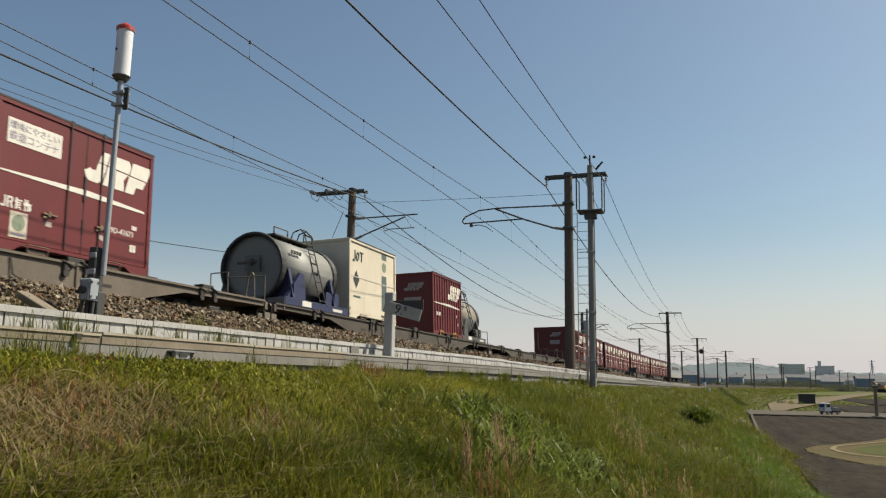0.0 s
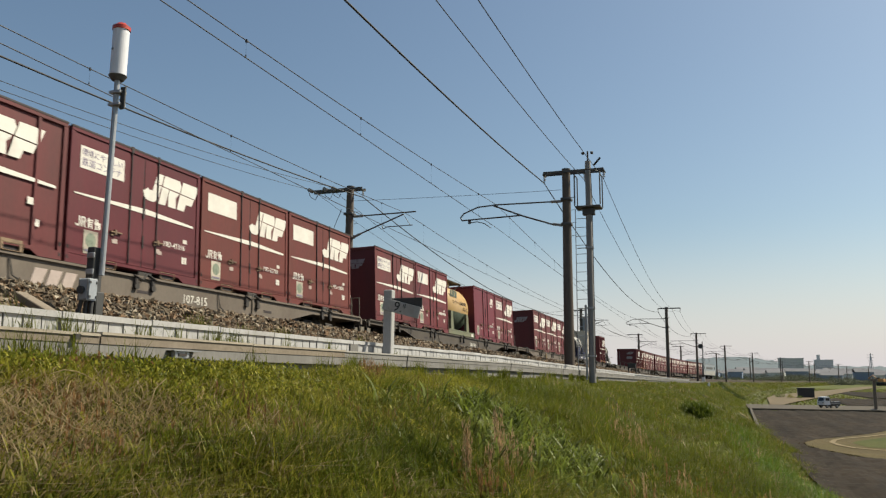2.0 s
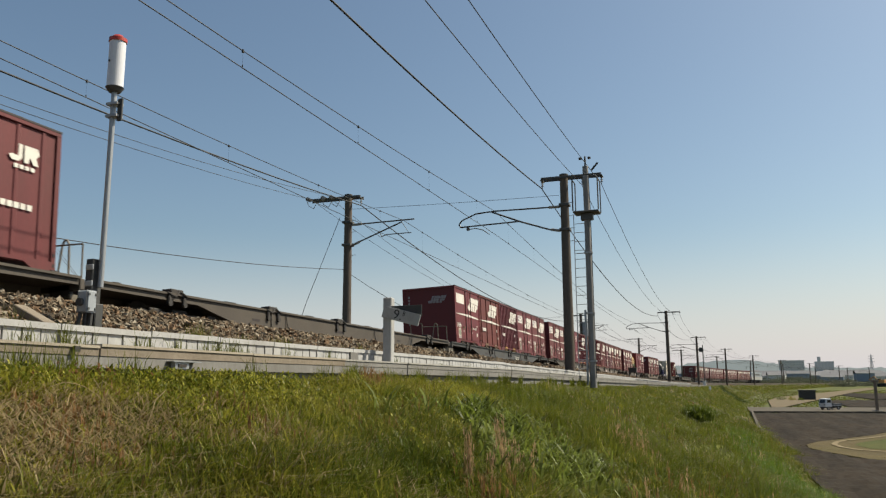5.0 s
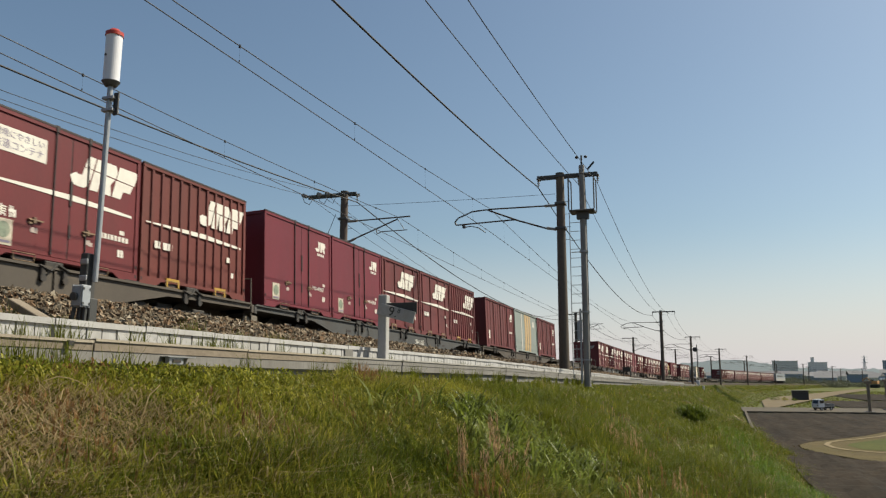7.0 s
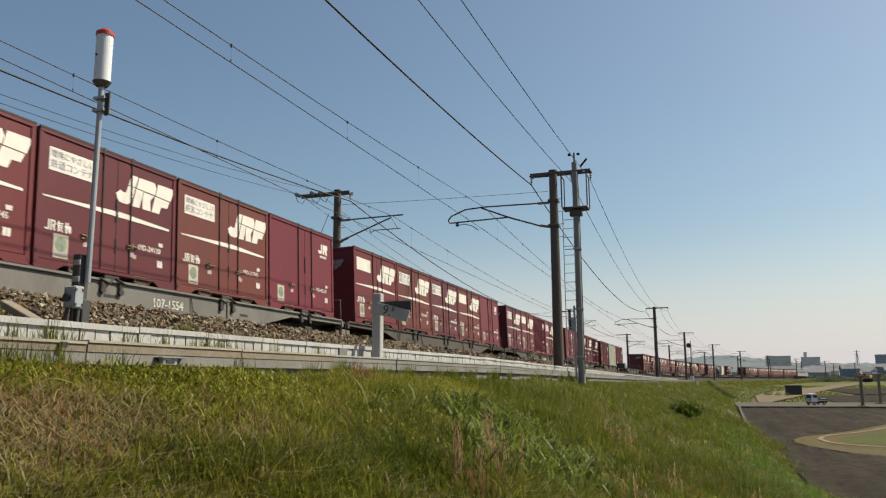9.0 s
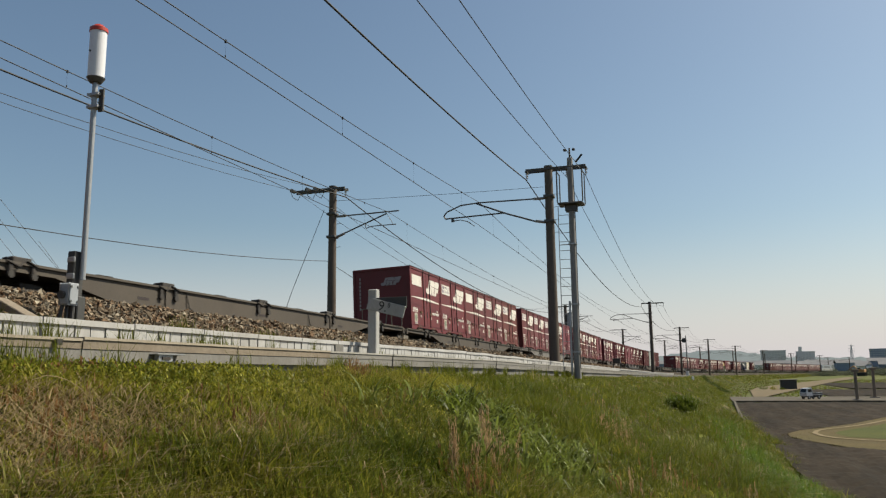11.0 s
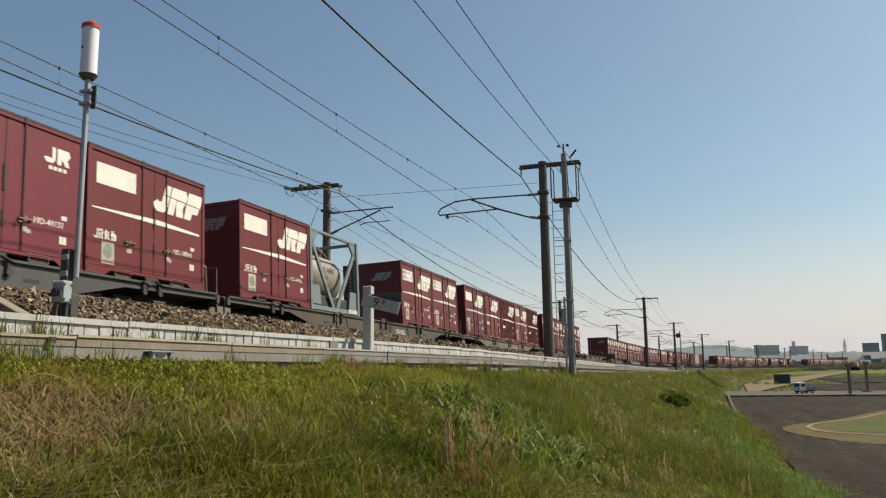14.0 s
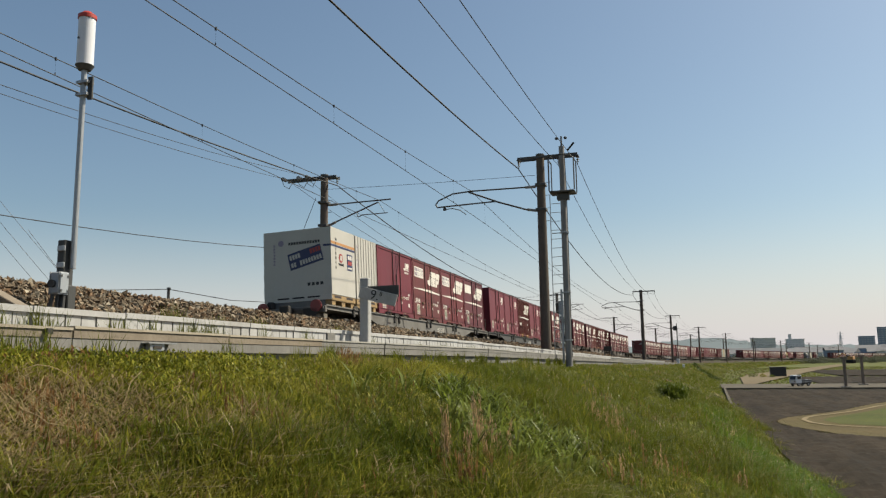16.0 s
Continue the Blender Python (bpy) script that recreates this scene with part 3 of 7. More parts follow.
def shell(parent, length, mat, ribs=(), height=2.5, rib_depth=0.035, pockets=True):
    """Body of one folded outline with corner posts and ribs, roof rails and notched base rails."""
    h, post = height, 0.09
    right = [(1.225, 0.0), (1.225, post), (1.19, post)]
    for y in ribs:
        right += [(1.19, y - 0.05), (1.19 + rib_depth, y - 0.03), (1.19 + rib_depth, y + 0.03), (1.19, y + 0.05)]
    right += [(1.19, length - post), (1.225, length - post), (1.225, length)]
    back = [(1.13, length), (1.13, length - 0.03), (-1.13, length - 0.03), (-1.13, length)]
    left = [(-x, y) for x, y in reversed(right)]
    front = [(-1.13, 0.0), (-1.13, 0.03), (1.13, 0.03), (1.13, 0.0)]
    ring = right + back + left + front
    bm = bmesh.new()
    low = [bm.verts.new((x, y, 0.085)) for x, y in ring]
    top = [bm.verts.new((x, y, h - 0.04)) for x, y in ring]
    n = len(ring)
    for i in range(n):
        bm.faces.new((low[i], low[(i + 1) % n], top[(i + 1) % n], top[i]))
    bm.faces.new(top)
    bm.faces.new(low[::-1])
    bmesh.ops.recalc_face_normals(bm, faces=bm.faces)
    body = part("body", bm, mat, parent)
    for x0, x1 in ((-1.23, -1.13), (1.13, 1.23)):
        part("roof_rail", boxes((x0, x1, 0.0, length, h - 0.1, h), bevel=0.012), mat, parent)
    for y0, y1 in ((-0.004, 0.07), (length - 0.07, length + 0.004)):
        part("roof_rail", boxes((-1.129, 1.129, y0, y1, h - 0.1, h - 0.004), bevel=0.01), mat, parent)
    part("roof_edge", boxes((1.2, 1.236, -0.006, length + 0.006, h - 0.022, h + 0.012)), DARK_SEAM, parent, "dark roof edge strip")
    c = length / 2
    for sx in (1, -1):
        line = [(0.0, 0.004), (0.0, 0.16), (length, 0.16), (length, 0.004), (length - 0.5, 0.004), (length - 0.66, 0.1), (0.66, 0.1), (0.5, 0.004)]
        bm = plate(bmesh.new(), line[::-1], 1.2, 0.03)
        for v in bm.verts:
            v.co.x *= sx
        bmesh.ops.recalc_face_normals(bm, faces=bm.faces)
        part("base_rail", bm, mat, parent)
    if pockets and length > 3:
        part("end_sill", boxes((-1.195, 1.195, 0.0, 0.12, 0.004, 0.085)), mat, parent)
        part("end_sill", boxes((-1.195, 1.195, length - 0.12, length, 0.004, 0.085)), mat, parent)
        for q in (c - 1.08, c + 0.62):
            # solid box, its dark colour stands for the pocket's shaded inside
            pk = part("fork_pocket", boxes((-1.19, 1.2, q + 0.02, q + 0.44, 0.03, 0.125)), DARK_SEAM, parent)
            rim = [(1.232, q, 0.145), (1.232, q + 0.46, 0.145), (1.232, q + 0.43, 0.012), (1.232, q + 0.03, 0.012), (1.232, q, 0.145)]
            part("pocket_rim", rods(rim, r=0.008, sides=5), WORN_EDGE, pk, "worn tan pocket rim")
    for y in (0.045, length - 0.045):
        for z in (0.1, 0.28):
            # uncut slot: a dark piece paints its shaded hollow
            part("corner_slot", boxes((1.226, 1.234, y - 0.02, y + 0.02, z - 0.03, z + 0.03)), DARK_SEAM, parent)
    return body


def lock_rod(parent, y, mat):
    return part("lock_rod", rods([(1.222, y, 0.2), (1.222, y, 2.4)], r=0.018, sides=6), DARK_SEAM, parent)


def handle(parent, y, z, mat):
    return part("handle", boxes((1.2, 1.25, y, y + 0.3, z, z + 0.025), (1.2, 1.255, y + 0.1, y + 0.15, z - 0.04, z + 0.06), (1.2, 1.23, y + 0.02, y + 0.1, z - 0.06, z - 0.03)), mat, parent) and part("handle_tag", boxes((1.206, 1.216, y + 0.1, y + 0.21, z - 0.2, z - 0.11)), OFF_TAG, parent)


SLOGAN = "環境にやさしい\n鉄道コンテナ"


def end_marks(parent, tone, panel=False):
    """Pale marks on the rear end."""
    turn = Matrix(((0, 0.5, 0, -0.98), (-1, 0, 0, 0), (0, 0, 0.5, 0.99), (0, 0, 0, 1)))
    mark = mark_big(parent, 0.001)
    mark.data.transform(turn)
    mark.data.materials[0] = tone
    if panel:
        part("end_panel", boxes((-0.02, 0.72, -0.004, 0.03, 1.2, 1.5)), tone, parent)
    bm = bmesh.new()
    for k in range(9):
        z = 2.05 - 0.15 * k
        bm.faces.new([bm.verts.new((-0.95 + a, -0.006, z + b)) for a, b in ((0, 0), (0.07, 0), (0.07, 0.1), (0, 0.1))])
    bmesh.ops.recalc_face_normals(bm, faces=bm.faces)
    part("end_number", bm, tone, parent)


# rear-end marks are a dimmer grey than the white side marks
END_GREY = material("dim_grey_paint", (0.311, 0.266, 0.266), 0.7, vary=0.2, scale=6, bump=0)


def container_doors(kind, mat):
    """A twelve-foot steel container with side doors. kind: slogan, blank or plain."""
    c = empty("container")
    shell(c, 3.715, mat)
    for y0, y1, nm in ((0.1, 1.53, "side_panel"), (1.57, 1.93, "door"), (1.95, 2.31, "door"), (2.35, 3.615, "side_panel")):
        part(nm, boxes((1.19, 1.208, y0, y1, 0.17, 2.4), bevel=0.006), mat, c)
    for y in (1.55, 2.33):
        lock_rod(c, y, mat)
    part("door_seal", boxes((1.19, 1.2, 1.93, 1.95, 0.18, 2.39), (1.205, 1.225, 1.93, 1.97, 0.55, 0.8), (1.205, 1.23, 1.92, 1.97, 1.15, 1.6)), DARK_SEAM, c)
    handle(c, 1.05, 0.72, WORN_EDGE)
    handle(c, 2.25, 0.72, WORN_EDGE)
    x = 1.209
    if kind == "plain":
        mark_small(c, x, 2.75, 1.86)
    else:
        mark_big(c, x)
        stripe(c, x + 0.002)
        small_name(c, x, 0.2, 0.69)
        sl = part("notice", plate(bmesh.new(), [(0.24, 1.77), (1.36, 1.77), (1.36, 2.19), (0.24, 2.19)], x), WHITE_PAINT, c)
        if kind == "slogan":
            for k, line in enumerate(SLOGAN.split("\n")):
                lettering(line, 0.108 if k == 0 else 0.125, side_text(0.27, 2.025 - k * 0.19, x + 0.008), GREY_INK, sl)
    st = part("sticker", plate(bmesh.new(), [(0.42, 0.22), (0.76, 0.22), (0.76, 0.65), (0.42, 0.65)], x), STICKER, c, "worn cream sticker with a round emblem")
    bars(st, x + 0.006, 0.46, 0.26, (0.26,), 0.035, mat=GREY_INK)
    part("roof_lug", boxes((1.2, 1.245, 1.52, 1.59, 2.4, 2.53), bevel=0.006), DARK_SEAM, c)
    part("roof_lug", boxes((1.2, 1.245, 2.3, 2.37, 2.4, 2.53), bevel=0.006), DARK_SEAM, c)
    bm = bmesh.new()
    plate(bm, [(0.59 + 0.13 * math.cos(t), 0.47 + 0.135 * math.sin(t)) for t in np.arange(0, 6.28, 0.4)], x + 0.006, 0.004)
    part("emblem", bm, GREEN_INK, st)
    bars(c, x, 3.2, 0.86, (0.13,), 0.08)
    bars(c, x, 3.17, 0.42, (0.07, 0.07), 0.14, gap=0.015)
    for y, z in ((1.12, 0.52), (2.42, 0.5)):
        part("tag", plate(bmesh.new(), [(y, z), (y + 0.1, z), (y + 0.1, z + 0.075), (y, z + 0.075)], x), OFF_TAG, c, "small faded pink and white tag")
    if kind != "plain":
        end_marks(c, END_GREY)
    return c


def container_ribbed(kind, mat, pitch=0.31):
    """A twelve-foot container with ribbed sides and fork pockets edged in yellow. kind: mark or plain."""
    c = empty("container")
    shell(c, 3.715, mat, ribs=np.arange(0.31, 3.5, pitch))
    x = 1.216
    if kind == "plain":
        mark_small(c, x, 2.75, 1.86)
    else:
        mark_big(c, x, -0.05 if pitch < 0.5 else -0.45)
        stripe(c, x)
        bars(c, x, 0.42, 0.78, (0.1, 0.1, 0.13, 0.13), 0.15, "company_mark")
    for a in (0.81, 2.48):
        part("pocket_edge", boxes((1.19, 1.235, a, a + 0.42, 0.13, 0.2), (1.19, 1.235, a, a + 0.05, 0.02, 0.13), (1.19, 1.235, a + 0.37, a + 0.42, 0.02, 0.13)), YELLOW_STEEL if pitch < 0.5 else WORN_EDGE, c, "yellow fork pocket edge" if pitch < 0.5 else "worn tan fork pocket edge")
    bars(c, x, 2.95, 0.85, (0.14,), 0.12)
    bars(c, x, 3.1, 0.5, (0.12,), 0.12)
    if kind != "plain":
        end_marks(c, END_GREY, True)
    return c


CREAM = material("cream_paint", (0.66, 0.585, 0.46), 0.5, vary=0.08, scale=1.2, bump=0.04, dirt=(0.311, 0.244, 0.163), dirt_amount=0.4, stretch=(1, 1, 0.4))
OFF_WHITE = material("off_white_paint", (0.49, 0.465, 0.415), 0.5, vary=0.07, scale=1.2, bump=0.04, dirt=(0.266, 0.244, 0.207), dirt_amount=0.35, stretch=(1, 1, 0.4))
SILVER = material("brushed_stainless_steel", (0.23, 0.23, 0.22), 0.62, 0.4, vary=0.15, scale=2, bump=0.05, dirt=(0.222, 0.207, 0.185), dirt_amount=0.3)
BLUE_PAINT = material("blue_painted_steel", (0.018, 0.023, 0.075), 0.5, vary=0.15, scale=3, bump=0.05, dirt=(0.04, 0.038, 0.042))
DARK_BLUE_INK = material("dark_blue_ink", (0.0222, 0.0296, 0.0962), 0.5, vary=0.1, bump=0)
ORANGE_INK = material("orange_ink", (0.459, 0.222, 0.074), 0.55, vary=0.1, bump=0)
RED_INK = material("red_ink", (0.333, 0.0444, 0.037), 0.55, vary=0.1, bump=0)
BLACK_INK = material("black_ink", (0.0222, 0.0222, 0.0222), 0.6, vary=0.1, bump=0)
GREY_TEAL = material("faded_teal_ink", (0.085, 0.11, 0.11), 0.55, vary=0.2, bump=0)
YELLOW_TANK = material("yellow_tank_paint", (0.459, 0.296, 0.118), 0.4, vary=0.08, scale=1.2, bump=0.03, dirt=(0.296, 0.192, 0.0888), dirt_amount=0.35)
GREEN_TANK = material("olive_green_tank_paint", (0.0666, 0.0962, 0.0666), 0.5, vary=0.12, scale=1.5, bump=0.05, dirt=(0.0888, 0.0814, 0.0518))
OLIVE = material("olive_steel", (0.148, 0.155, 0.0888), 0.6, vary=0.15, scale=2, bump=0.08, dirt=(0.163, 0.126, 0.0592), dirt_amount=0.5)
GREY_GREEN = material("pale_grey_green_paint", (0.222, 0.252, 0.229), 0.5, vary=0.1, scale=1.2, bump=0.04, dirt=(0.178, 0.178, 0.148), stretch=(1, 1, 0.4))
PALLET = material("ochre_pallet_steel", (0.333, 0.215, 0.0888), 0.6, vary=0.15, scale=3, bump=0.08, dirt=(0.185, 0.126, 0.074), dirt_amount=0.5)
SLATE_FRAME = material("slate_blue_painted_steel", (0.15, 0.19, 0.2), 0.5, vary=0.12, scale=3, bump=0.05, dirt=(0.12, 0.1, 0.08))
# also carries the shade put on the pickup's bed sides
GREY_BAND = material("mid_grey", (0.13, 0.13, 0.13), 0.5, vary=0.1, scale=3, bump=0.03)
BEIGE_TANK = material("beige_tank_paint", (0.2, 0.18, 0.14), 0.55, vary=0.12, scale=2, bump=0.04, dirt=(0.15, 0.12, 0.09))
TAIL_RED = material("red_tail_disc", (0.222, 0.0222, 0.0185), 0.4, vary=0.1, bump=0)


def tank(bm, y0, y1, r, z, segments=28, dome=0.28):
    """A lying tank with dished ends along y."""
    prof = [(y0 - dome, 0.0), (y0 - dome * 0.85, r * 0.45), (y0 - dome * 0.5, r * 0.78), (y0, r), (y1, r), (y1 + dome * 0.5, r * 0.78), (y1 + dome * 0.85, r * 0.45), (y1 + dome, 0.0)]
    rings = []
    for y, q in prof:
        rings.append([bm.verts.new((max(q, 0.002) * math.cos(k * 2 * math.pi / segments), y, z + max(q, 0.002) * math.sin(k * 2 * math.pi / segments))) for k in range(segments)])
    for a, b in zip(rings, rings[1:]):
        for k in range(segments):
            bm.faces.new((a[k], a[(k + 1) % segments], b[(k + 1) % segments], b[k]))
    bmesh.ops.recalc_face_normals(bm, faces=bm.faces)
    return bm


def ladder_part(parent, x, y, z0, z1, mat, width=0.35, dx=0.0):
    part("ladder", rods(*[[(x, yy, z0), (x + dx, yy, z1)] for yy in (y, y + width)],
                        *[[(x + dx * (z - z0) / (z1 - z0), y, z), (x + dx * (z - z0) / (z1 - z0), y + width, z)] for z in np.arange(z0 + 0.15, z1, 0.28)], r=0.018, sides=6), mat, parent)


def tank_silver(frame, shell_mats, label):
    """A stainless tank on a low frame, as long as one slot."""
    c = empty("tank_container")
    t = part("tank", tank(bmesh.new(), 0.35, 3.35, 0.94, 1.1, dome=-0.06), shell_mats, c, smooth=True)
    # faces low on the flank take the second, greyer material
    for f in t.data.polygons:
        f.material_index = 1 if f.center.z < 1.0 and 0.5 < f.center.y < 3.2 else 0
    for y in (0.36, 3.34):
        bm = bmesh.new()
        bmesh.ops.create_cone(bm, cap_ends=False, segments=32, radius1=0.975, radius2=0.975, depth=0.18, matrix=Matrix.Translation((0, y, 1.1)) @ pose(0, 0, 0, 90))
        part("rim_band", bm, BLACK_INK, c)
        end = y - 0.09 if y < 1 else y + 0.09
        part("rim_flange", rods([(0.95 * math.cos(k * math.pi / 16), end, 1.1 + 0.95 * math.sin(k * math.pi / 16)) for k in range(33)], r=0.05, sides=6), BLACK_INK, c)
    for y in (0.55, 2.95):
        bm = bmesh.new()
        plate(bm, [(0.25, 0.2), (1.3, 0.2), (1.2, 0.95), (1.0, 0.98)] if y < 1 else [(2.5, 0.2), (3.4, 0.2), (2.75, 0.62), (2.5, 0.62)], 1.0, 0.1)
        part("saddle", boxes((-1.15, 1.15, y, y + 0.26, 0.1, 0.62)), frame, c)
        for sx in (-1, 1):
            bm2 = bmesh.new()
            outline = [(sx * 1.18, 0.2), (sx * 0.62, 0.2), (sx * 0.74, 0.5), (sx * 0.93, 0.98), (sx * 1.0, 1.05)]
            faces = [[bm2.verts.new((q[0], y + d, q[1])) for q in outline] for d in (-0.06, 0.06)]
            for f in faces:
                bm2.faces.new(f)
            for k in range(len(outline)):
                bm2.faces.new((faces[0][k], faces[0][k - 1], faces[1][k - 1], faces[1][k]))
            bmesh.ops.recalc_face_normals(bm2, faces=bm2.faces)
            part("gusset", bm2, frame, c)
        part("saddle_leg", bm, frame, c)
    part("base_frame", boxes((1.02, 1.22, 0, 3.715, 0.0, 0.22), (-1.22, -1.02, 0, 3.715, 0.0, 0.22), (-1.02, 1.02, 0, 0.14, 0.0, 0.2), (-1.02, 1.02, 3.58, 3.715, 0, 0.2), bevel=0.012), frame, c)
    part("walkway", boxes((-0.35, 0.45, 0.7, 2.9, 2.06, 2.11), bevel=0.01), STEEL_DARK, c)
    part("top_rail", rods([(0.1, 1.2, 2.1), (0.1, 1.2, 2.42), (0.1, 1.95, 2.42), (0.1, 1.95, 2.1)], [(0.5, 2.2, 2.1), (0.5, 2.2, 2.32), (0.5, 2.75, 2.32), (0.5, 2.75, 2.1)], r=0.02), STEEL_DARK, c)
    ladder_part(c, 1.22, 1.95, 0.15, 2.3, BOGIE, dx=-0.55)
    part("ladder_hoop", rods([(0.72, 1.95, 2.25), (0.5, 2.0, 2.45), (0.2, 2.1, 2.4), (0.1, 2.1, 2.1)], [(0.72, 2.3, 2.25), (0.5, 2.35, 2.45), (0.2, 2.45, 2.4), (0.1, 2.45, 2.1)], [(0.5, 2.0, 2.45), (0.5, 2.35, 2.45)], r=0.02, sides=6), BOGIE, c)
    part("hatch", rod(bmesh.new(), (0, 1.6, 2.0), (0, 1.6, 2.2), 0.24, sides=18), SILVER, c)
    part("valve", rods([(0.1, 0.1, 1.25), (0.1, -0.02, 1.2), (0.12, -0.05, 0.5)], [(0.3, 0.05, 1.2), (-0.3, 0.05, 1.2)], r=0.04), STEEL_DARK, c)
    bm = bmesh.new()
    for a, b in ((-0.28, 0.2),):
        vs = [bm.verts.new(q) for q in ((a, 0.345, 1.0), (b, 0.345, 1.0), (b, 0.345, 1.45), (a, 0.345, 1.45))]
        bm.faces.new(vs[::-1])
    part("end_plate", bm, GREY_BAND, c)
    curl = [(-0.04 + 0.1 * math.cos(t) * (1 - 0.06 * t), 0.335, 1.25 + 0.1 * math.sin(t) * (1 - 0.06 * t)) for t in np.arange(0.4, 7.5, 0.5)]
    part("end_mark", rods(curl, r=0.02, sides=5), BLACK_INK, c)
    bars(c, 0.92, 0.75, 1.5, (0.12, 0.12, 0.12, 0.12), 0.11, mat=BLACK_INK)
    part("step_plate", boxes((0.7, 1.2, -0.02, 0.02, -0.12, 0.2), (-1.2, -0.55, -0.03, 0.01, -0.1, 0.16)), GREY_BAND, c)
    bars(c, 1.221, 0.9, 0.04, (0.5,), 0.15)
    bars(c, 1.221, 2.7, 0.06, (0.6,), 0.08)
    return tagged(c, label, "tank container")


def box_cream():
    """A cream box container with teal bands."""
    c = empty("container")
    shell(c, 3.715, CREAM)
    x = 1.192
    for pts in ([(2.55, 2.18), (2.95, 2.18), (2.95, 2.42), (2.55, 2.42)], [(2.55, 0.42), (2.95, 0.42), (2.95, 1.62), (2.55, 1.62)]):
        part("mark", plate(bmesh.new(), pts, x), GREY_TEAL, c)
    part("emblem", plate(bmesh.new(), [(2.75 + 0.17 * math.cos(t), 1.92 + 0.17 * math.sin(t)) for t in np.arange(0, 6.28, 0.4)], x), GREEN_INK, c)
    for pts in ([(0.3, 1.86), (0.36, 1.8), (0.44, 1.86), (0.44, 2.16)], [(0.54, 1.98), (0.62, 2.12), (0.72, 2.05), (0.7, 1.9), (0.6, 1.84), (0.54, 1.98)], [(0.8, 2.14), (1.05, 2.14)], [(0.92, 2.14), (0.92, 1.84)]):
        part("company_mark", rods([(x + 0.008, a, b) for a, b in pts], r=0.022, sides=5), GREY_TEAL, c)
    part("diamond", plate(bmesh.new(), [(0.32, 1.24), (0.55, 0.96), (0.78, 1.24), (0.55, 1.52)][::-1], x), BLACK_INK, c)
    bars(c, x, 0.35, 0.66, (0.5,), 0.06, mat=GREY_TEAL)
    bars(c, x, 2.5, 0.2, (0.28,), 0.07, mat=BLACK_INK)
    part("side_joint", boxes((1.19, 1.2, 0.1, 3.6, 1.3, 1.325)), OFF_WHITE, c)
    return tagged(c, "cream box container with dark teal bands and company mark", "container")


def tank_yellow():
    """A tank painted yellow above and olive below, on an olive frame with a dark roof."""
    c = empty("tank_container")
    t = part("tank", tank(bmesh.new(), 0.3, 3.4, 1.05, 1.32), [YELLOW_TANK, GREEN_TANK], c, "yellow and olive tank", smooth=True)
    for f in t.data.polygons:
        f.material_index = 1 if f.center.z < 1.15 else 0
    part("base_frame", boxes((1.04, 1.22, 0, 3.715, 0.02, 0.24), (-1.22, -1.04, 0, 3.715, 0.02, 0.24), (-1.04, 1.04, 0, 0.14, 0.0, 0.22), (-1.04, 1.04, 3.58, 3.715, 0, 0.22), bevel=0.012), OLIVE, c)
    for y in (0.55, 2.75):
        part("saddle", plate(bmesh.new(), [(y, 0.22), (y + 0.4, 0.22), (y + 0.3, 1.05), (y + 0.06, 1.05)], 1.04, 0.1), OLIVE, c)
    part("roof_plate", boxes((-0.75, 0.75, 0.1, 3.5, 2.5, 2.54), bevel=0.01), STEEL_DARK, c)
    part("top_box", boxes((-0.5, 0.5, 0.4, 2.4, 2.3, 2.5), bevel=0.02), YELLOW_TANK, c)
    part("roof_bracket", rods([(0.7, 3.4, 2.5), (0.5, 3.0, 2.25)], [(0.7, 0.3, 2.5), (0.5, 0.6, 2.25)], r=0.025), STEEL_DARK, c)
    bars(c, 0.985, 1.0, 1.72, (0.22, 0.3, 0.26), 0.3, "company_mark", GREEN_TANK, gap=0.06)
    lettering("コンクリート混和剤専用", 0.13, side_text(1.1, 1.44, 1.04), BLACK_INK, c)
    lettering("UT5E-22", 0.14, side_text(2.55, 1.2, 1.052), BLACK_INK, c)
    bars(c, 1.221, 3.2, 0.06, (0.3,), 0.12)
    return tagged(c, "yellow and olive tank container on an olive steel frame", "tank container")


